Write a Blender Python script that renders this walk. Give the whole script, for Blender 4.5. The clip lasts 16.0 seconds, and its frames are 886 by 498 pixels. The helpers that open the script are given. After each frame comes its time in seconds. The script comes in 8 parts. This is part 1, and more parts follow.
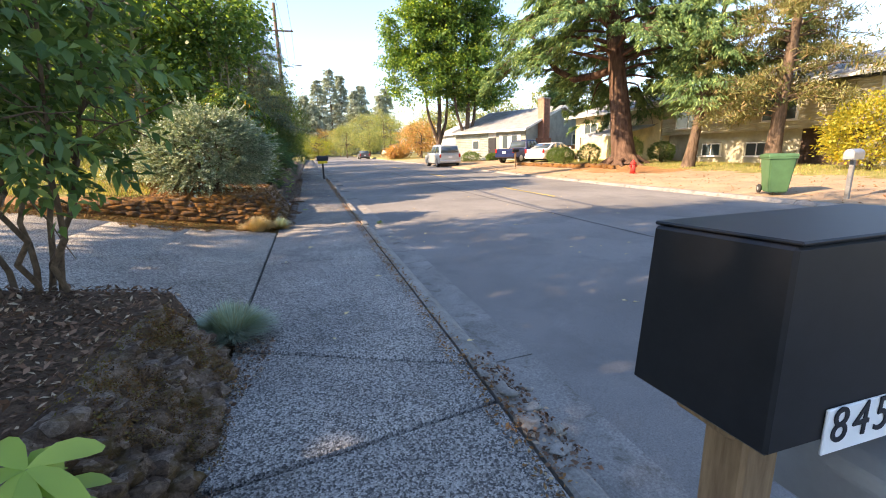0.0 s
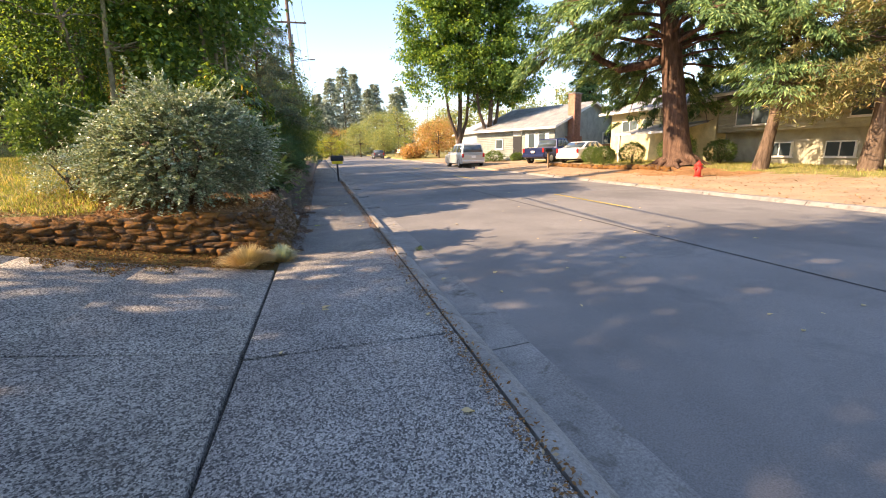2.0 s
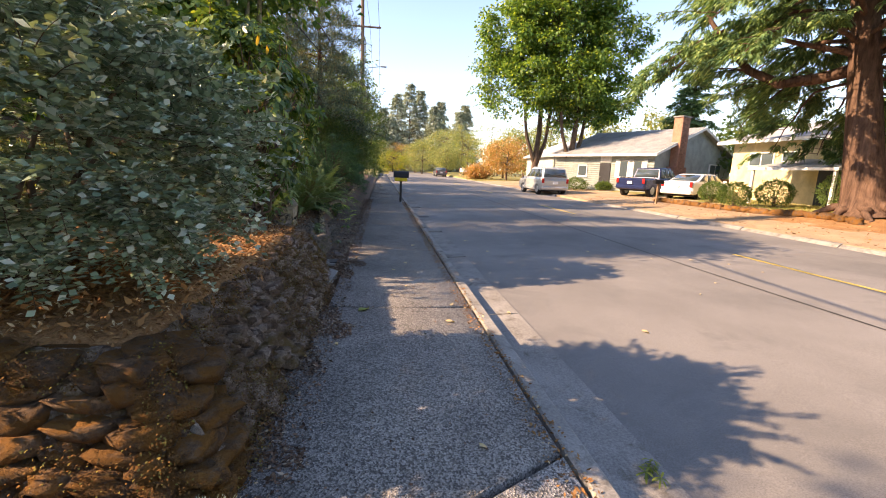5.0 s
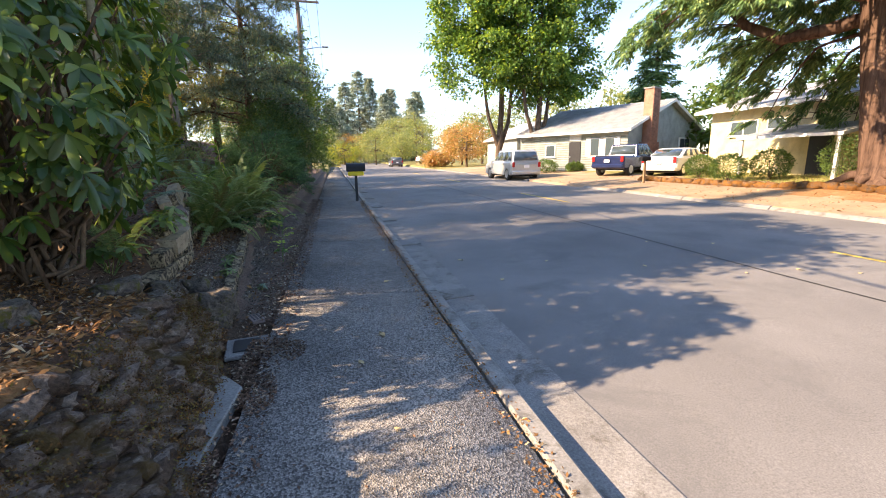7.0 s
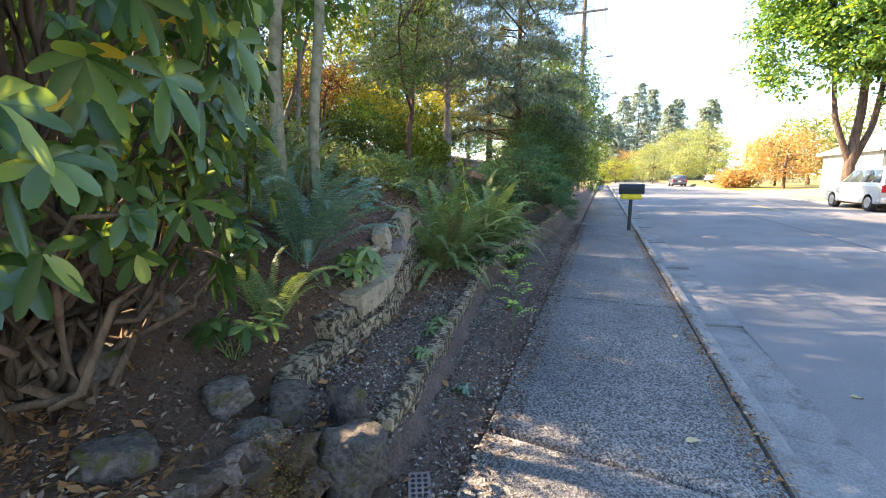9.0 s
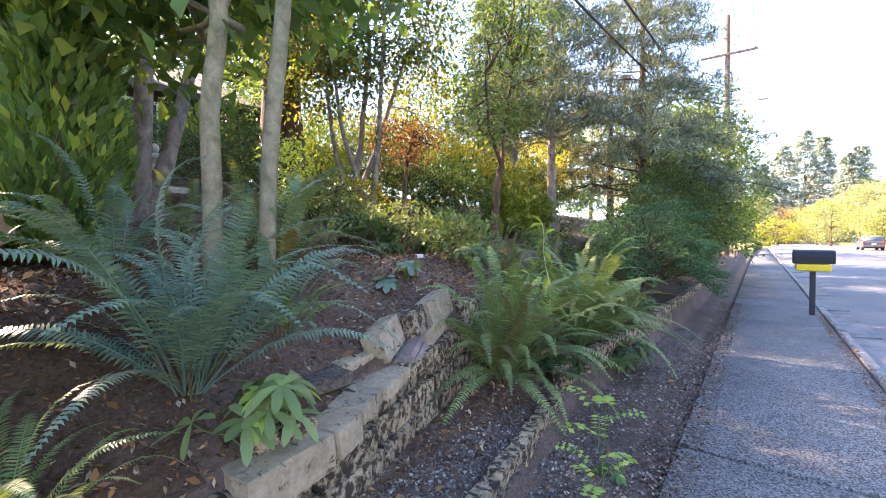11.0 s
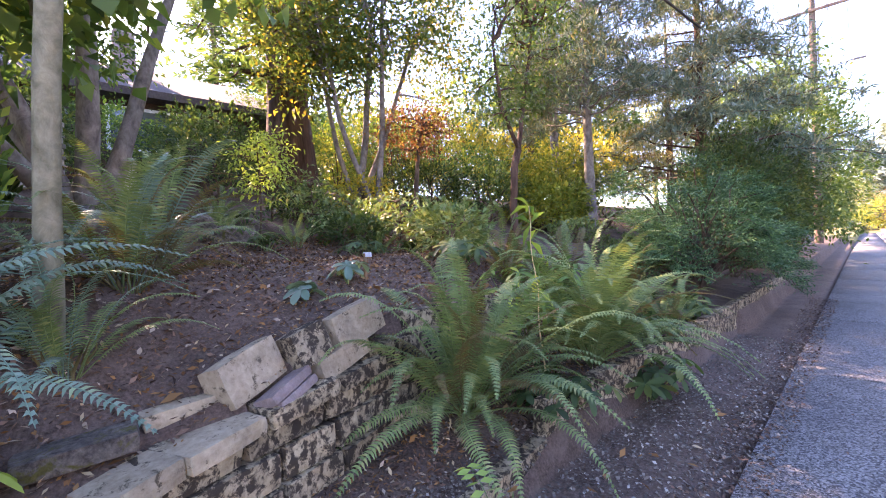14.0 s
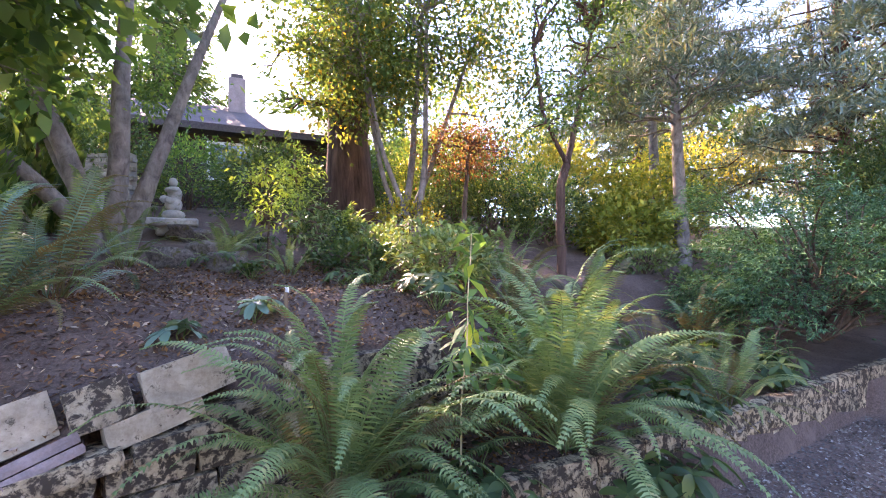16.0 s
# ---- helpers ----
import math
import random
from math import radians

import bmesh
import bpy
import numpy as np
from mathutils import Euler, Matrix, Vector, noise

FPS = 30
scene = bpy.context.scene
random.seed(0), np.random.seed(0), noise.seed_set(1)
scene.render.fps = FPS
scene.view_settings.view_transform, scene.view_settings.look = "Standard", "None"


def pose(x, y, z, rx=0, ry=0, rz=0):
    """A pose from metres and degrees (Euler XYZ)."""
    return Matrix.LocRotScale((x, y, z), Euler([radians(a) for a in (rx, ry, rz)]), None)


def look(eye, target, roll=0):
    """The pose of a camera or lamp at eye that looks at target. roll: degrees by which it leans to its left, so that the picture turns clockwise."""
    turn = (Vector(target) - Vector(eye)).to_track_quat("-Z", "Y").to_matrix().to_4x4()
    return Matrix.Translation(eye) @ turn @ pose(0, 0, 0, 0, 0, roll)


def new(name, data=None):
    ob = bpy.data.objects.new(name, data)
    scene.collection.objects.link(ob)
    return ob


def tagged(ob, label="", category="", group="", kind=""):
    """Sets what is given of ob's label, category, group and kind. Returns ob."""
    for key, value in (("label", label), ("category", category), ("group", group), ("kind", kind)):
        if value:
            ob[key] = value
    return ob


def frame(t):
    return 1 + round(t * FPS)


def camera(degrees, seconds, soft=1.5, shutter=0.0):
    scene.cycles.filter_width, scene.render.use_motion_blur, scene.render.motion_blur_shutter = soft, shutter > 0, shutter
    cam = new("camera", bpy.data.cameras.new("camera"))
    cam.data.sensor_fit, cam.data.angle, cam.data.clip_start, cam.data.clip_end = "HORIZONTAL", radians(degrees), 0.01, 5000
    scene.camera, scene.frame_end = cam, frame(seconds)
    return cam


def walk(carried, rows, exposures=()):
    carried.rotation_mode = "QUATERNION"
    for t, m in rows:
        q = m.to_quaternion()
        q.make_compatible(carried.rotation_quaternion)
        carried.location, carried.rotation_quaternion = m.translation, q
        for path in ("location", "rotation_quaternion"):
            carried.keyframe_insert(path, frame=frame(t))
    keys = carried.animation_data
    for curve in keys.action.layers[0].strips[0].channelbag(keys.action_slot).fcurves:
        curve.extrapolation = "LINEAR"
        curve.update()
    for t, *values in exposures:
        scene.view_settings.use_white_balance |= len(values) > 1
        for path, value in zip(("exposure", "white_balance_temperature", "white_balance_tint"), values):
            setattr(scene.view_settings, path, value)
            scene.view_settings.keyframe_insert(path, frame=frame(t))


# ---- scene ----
cam = camera(91.6, 16.0, 1.0)
PATH = [
    (0, (-0.177, 1.496, 1.379), (0.383, 3.364, 0.935), -1.6),
    (0.5, (-0.237, 2.204, 1.408), (0.146, 4.125, 1.005), 1.9),
    (1, (-0.226, 2.869, 1.382), (0.025, 4.801, 0.932), 2.4),
    (1.5, (-0.24, 3.617, 1.383), (0.003, 5.546, 0.915), 3.8),
    (2, (-0.186, 4.306, 1.387), (0.324, 6.188, 0.942), -1.5),
    (2.5, (-0.221, 5.057, 1.373), (0.193, 6.967, 0.949), 1.3),
    (3, (-0.169, 5.77, 1.367), (0.281, 7.672, 0.943), -1.1),
    (3.5, (-0.196, 6.542, 1.348), (0.035, 8.479, 0.908), 3.9),
    (4, (-0.191, 7.286, 1.356), (0.146, 9.227, 1.006), 1.4),
    (4.2, (-0.219, 7.602, 1.387), (0.017, 9.556, 1.03), 2.5),
    (6.3, (-0.193, 11.083, 1.374), (0.209, 13.008, 1.006), 2.5),
    (6.5, (-0.195, 11.362, 1.359), (0.202, 13.285, 0.981), 2.8),
    (7, (-0.128, 11.992, 1.368), (0.339, 13.894, 0.96), -0.9),
    (7.5, (-0.184, 12.652, 1.395), (-0.302, 14.619, 1.051), -1.2),
    (8, (-0.186, 13.206, 1.414), (-0.485, 15.156, 1.085), -2.7),
    (8.5, (-0.157, 13.778, 1.443), (-0.688, 15.685, 1.154), -1.0),
    (9, (-0.158, 14.297, 1.435), (-0.839, 16.15, 1.113), -0.2),
    (9.5, (-0.08, 14.805, 1.433), (-0.934, 16.593, 1.166), 0.5),
    (10, (-0.156, 15.293, 1.442), (-1.159, 17.013, 1.255), 0.0),
    (10.2, (-0.194, 15.492, 1.488), (-1.225, 17.202, 1.382), 0.2),
    (12.3, (-0.286, 16.626, 1.425), (-1.681, 18.059, 1.362), 0.2),
    (12.5, (-0.253, 16.66, 1.408), (-1.658, 18.082, 1.34), 0.2),
    (13, (-0.245, 16.842, 1.39), (-1.649, 18.265, 1.315), -0.9),
    (13.5, (-0.285, 17.106, 1.41), (-1.679, 18.539, 1.348), -0.9),
    (14, (-0.184, 17.398, 1.391), (-1.586, 18.825, 1.365), -2.6),
    (14.5, (-0.073, 17.727, 1.415), (-1.654, 18.952, 1.397), -3.9),
    (15, (-0.06, 18.077, 1.451), (-1.756, 19.135, 1.49), -3.7),
    (15.5, (0.084, 18.456, 1.45), (-1.667, 19.421, 1.516), -3.6),
    (16, (0.126, 18.819, 1.446), (-1.606, 19.814, 1.537), -1.4),
]
EXPOSURES = [(0.0, 1.98, 7150, 17), (2.0, 1.8, 7400, 19), (4.2, 1.75, 7800, 24), (6.3, 1.75, 7150, 20), (7.2, 2.05, 6900, 17), (8.5, 2.6, 6700, 14), (10.2, 3.2, 6650, 19), (12.3, 3.4, 6750, 41), (14.5, 3.45, 6600, 43), (16.0, 3.55, 6450, 40)]
walk(cam, [(t, look(eye, target, roll)) for t, eye, target, roll in PATH], EXPOSURES)

# ---- light ----
SUN_DIR = Vector((-1.0, -0.06, 0.60)).normalized()
world = bpy.data.worlds.new("world")
scene.world = world
world.use_nodes = True
wn = world.node_tree
sky = wn.nodes.new("ShaderNodeTexSky")
sky.sky_type, sky.sun_disc = "NISHITA", False
sky.sun_elevation = math.asin(SUN_DIR.z)
sky.sun_rotation = math.atan2(SUN_DIR.x, SUN_DIR.y)
sky.air_density, sky.dust_density, sky.ozone_density = 1.0, 0.4, 3.0
wn.links.new(sky.outputs[0], wn.nodes["Background"].inputs[0])
wn.nodes["Background"].inputs[1].default_value = 0.128
sun = new("sun", bpy.data.lights.new("sun", "SUN"))
sun.data.energy, sun.data.angle, sun.data.color = 4.3, radians(0.5), (1.0, 0.80, 0.56)
sun.matrix_world = look(SUN_DIR * 60, (0, 0, 0))


# ---- materials ----
def nodes(name, rough=0.8, metal=0.0, spec=0.3):
    m = bpy.data.materials.new(name)
    m.use_nodes = True
    t = m.node_tree
    b = t.nodes["Principled BSDF"]
    b.inputs["Roughness"].default_value = rough
    b.inputs["Metallic"].default_value = metal
    b.inputs["Specular IOR Level"].default_value = spec
    return m, t, b


def coords(t):
    return t.nodes.new("ShaderNodeNewGeometry").outputs["Position"]


def tex_noise(t, co, scale, detail=6, rough=0.6, dist=0.0):
    n = t.nodes.new("ShaderNodeTexNoise")
    n.inputs["Scale"].default_value, n.inputs["Detail"].default_value = scale, detail
    n.inputs["Roughness"].default_value, n.inputs["Distortion"].default_value = rough, dist
    t.links.new(co, n.inputs["Vector"])
    return n.outputs["Fac"]


def ramp(t, fac, stops):
    r = t.nodes.new("ShaderNodeValToRGB")
    e = r.color_ramp.elements
    while len(e) < len(stops):
        e.new(0.5)
    for el, (p, c) in zip(e, stops):
        el.position, el.color = p, (*c, 1) if len(c) == 3 else c
    t.links.new(fac, r.inputs[0])
    return r.outputs[0]


def mix(t, fac, a, b, mode="MIX"):
    n = t.nodes.new("ShaderNodeMix")
    n.data_type, n.blend_type = "RGBA", mode
    for sock, v in ((n.inputs[0], fac), (n.inputs[6], a), (n.inputs[7], b)):
        if isinstance(v, (int, float)):
            sock.default_value = v
        elif isinstance(v, tuple):
            sock.default_value = (*v, 1)
        else:
            t.links.new(v, sock)
    return n.outputs[2]


def bump(t, b, height, strength=0.5, dist=0.02):
    n = t.nodes.new("ShaderNodeBump")
    n.inputs["Strength"].default_value, n.inputs["Distance"].default_value = strength, dist
    t.links.new(height, n.inputs["Height"])
    t.links.new(n.outputs[0], b.inputs["Normal"])


def grainy(name, c1, c2, fine=40, coarse=2.5, c3=None, rough=0.85, bumps=0.5, dist=0.01, spec=0.25, patch=(0.52, 0.68), stretch=None, pieces=0.0):
    """Two-scale mottled surface: fine grain between c1 and c2, and patches of c3."""
    m, t, b = nodes(name, rough, 0, spec)
    co = coords(t)
    if stretch:
        mp = t.nodes.new("ShaderNodeMapping")
        mp.inputs["Scale"].default_value = stretch
        t.links.new(co, mp.inputs[0])
        co = mp.outputs[0]
    f = tex_noise(t, co, fine, 8, 0.7)
    g = tex_noise(t, co, coarse, 5, 0.6, 0.3)
    col = ramp(t, f, [(0.3, c1), (0.7, c2)])
    tone = ramp(t, g, [(0.3, (0.72, 0.72, 0.72)), (0.7, (1.15, 1.15, 1.15))])
    col = mix(t, 1.0, col, tone, "MULTIPLY")
    if c3:
        g2 = tex_noise(t, co, coarse * 2.3, 9, 0.72, 0.4)
        col = mix(t, ramp(t, g2, [(patch[0], (0, 0, 0)), (patch[1], (1, 1, 1))]), col, c3)
    if pieces:
        rnd = t.nodes.new("ShaderNodeObjectInfo").outputs["Random"]
        col = mix(t, 1.0, col, ramp(t, rnd, [(0, (1 - pieces,) * 3), (1, (1 + pieces, 1 + pieces * 0.9, 1 + pieces * 0.7))]), "MULTIPLY")
    t.links.new(col, b.inputs["Base Color"])
    bump(t, b, f, bumps, dist)
    return m


def foliage(name, c1, c2, c3=None, rough=0.45, trans=0.42, spec=0.35, share=0.12):
    """Leaf surface: hue varies leaf by leaf, light passes through."""
    m, t, b = nodes(name, rough, 0, spec)
    rnd = t.nodes.new("ShaderNodeNewGeometry").outputs["Random Per Island"]
    stops = [(0.0, c1), (1 - share - 0.02, c2)] + ([(1 - share, c3), (1.0, c3)] if c3 else [])
    col = ramp(t, rnd, stops)
    f = tex_noise(t, coords(t), 1.3, 3)
    col = mix(t, 1.0, col, ramp(t, f, [(0.3, (0.65, 0.7, 0.7)), (0.7, (1.25, 1.2, 1.1))]), "MULTIPLY")
    t.links.new(col, b.inputs["Base Color"])
    tr = t.nodes.new("ShaderNodeBsdfTranslucent")
    warm = mix(t, 1.0, col, (1.5, 1.35, 0.55), "MULTIPLY")
    t.links.new(warm, tr.inputs[0])
    ms = t.nodes.new("ShaderNodeMixShader")
    ms.inputs[0].default_value = trans
    t.links.new(b.outputs[0], ms.inputs[1])
    t.links.new(tr.outputs[0], ms.inputs[2])
    t.links.new(ms.outputs[0], t.nodes["Material Output"].inputs[0])
    return m


def plain(name, c, rough=0.5, metal=0.0, spec=0.4, wear=0.12, scale=6):
    m, t, b = nodes(name, rough, metal, spec)
    f = tex_noise(t, coords(t), scale, 6, 0.65)
    lo, hi = tuple(v * (1 - wear) for v in c), tuple(min(1, v * (1 + wear)) for v in c)
    t.links.new(ramp(t, f, [(0.3, lo), (0.7, hi)]), b.inputs["Base Color"])
    return m


def aggregate(name, dark, light, scale=75, stain=(0.10, 0.085, 0.06), bumps=0.7):
    """Exposed-aggregate concrete: worn pebbles in a grey paste."""
    m, t, b = nodes(name, 0.85, 0, 0.3)
    co = coords(t)
    v = t.nodes.new("ShaderNodeTexVoronoi")
    v.inputs["Scale"].default_value = scale
    t.links.new(co, v.inputs["Vector"])
    bw = t.nodes.new("ShaderNodeRGBToBW")
    t.links.new(v.outputs["Color"], bw.inputs[0])
    col = ramp(t, bw.outputs[0], [(0.25, dark), (0.5, tuple((p + q) / 2 for p, q in zip(dark, light))), (0.75, light)])
    g = tex_noise(t, co, 1.1, 6, 0.65, 0.5)
    col = mix(t, 1.0, col, ramp(t, g, [(0.3, (0.7, 0.7, 0.7)), (0.72, (1.2, 1.19, 1.16))]), "MULTIPLY")
    col = mix(t, 1.0, col, ramp(t, tex_noise(t, co, 210, 3, 0.7), [(0.34, (0.45, 0.45, 0.45)), (0.62, (1.3, 1.29, 1.27))]), "MULTIPLY")
    s = tex_noise(t, co, 3.1, 9, 0.75, 0.6)
    col = mix(t, ramp(t, s, [(0.56, (0, 0, 0)), (0.78, (0.75, 0.75, 0.75))]), col, stain)
    t.links.new(col, b.inputs["Base Color"])
    bump(t, b, v.outputs["Distance"], bumps, 0.008)
    return m


def glass(name, tint=(0.06, 0.08, 0.09)):
    m, t, b = nodes(name, 0.06, 0, 0.8)
    b.inputs["Base Color"].default_value = (*tint, 1)
    return m


def bark(name, c1, c2, scale=9, tall=0.22, dist=0.03):
    m, t, b = nodes(name, 0.9, 0, 0.15)
    mp = t.nodes.new("ShaderNodeMapping")
    mp.inputs["Scale"].default_value = (1, 1, tall)
    t.links.new(coords(t), mp.inputs[0])
    f = tex_noise(t, mp.outputs[0], scale, 8, 0.7, 0.4)
    g = tex_noise(t, coords(t), 1.7, 4)
    col = mix(t, 1.0, ramp(t, f, [(0.33, c1), (0.66, c2)]), ramp(t, g, [(0.3, (0.75, 0.75, 0.75)), (0.7, (1.15, 1.12, 1.05))]), "MULTIPLY")
    t.links.new(col, b.inputs["Base Color"])
    bump(t, b, f, 0.9, dist)
    return m


def crag_stone(name):
    """Dark broken rock: brown lumps, black cracks, pale lichen flecks and patches of moss."""
    m, t, b = nodes(name, 0.93, 0, 0.2)
    co = coords(t)
    v = t.nodes.new("ShaderNodeTexVoronoi")
    v.inputs["Scale"].default_value = 17
    t.links.new(co, v.inputs["Vector"])
    bw = t.nodes.new("ShaderNodeRGBToBW")
    t.links.new(v.outputs["Color"], bw.inputs[0])
    col = ramp(t, bw.outputs[0], [(0.2, (0.11, 0.076, 0.056)), (0.5, (0.22, 0.16, 0.12)), (0.8, (0.31, 0.25, 0.205))])
    f = tex_noise(t, co, 48, 8, 0.75)
    col = mix(t, 1.0, col, ramp(t, f, [(0.33, (0.38, 0.36, 0.35)), (0.66, (1.5, 1.46, 1.42))]), "MULTIPLY")
    col = mix(t, ramp(t, tex_noise(t, co, 9, 9, 0.75, 0.5), [(0.60, (0, 0, 0)), (0.68, (0.8, 0.8, 0.8))]), col, (0.36, 0.33, 0.30))
    col = mix(t, ramp(t, tex_noise(t, co, 3.4, 9, 0.75, 0.5), [(0.50, (0, 0, 0)), (0.60, (0.9, 0.9, 0.9))]), col, (0.13, 0.085, 0.028))
    t.links.new(col, b.inputs["Base Color"])
    bump(t, b, f, 1.0, 0.03)
    return m


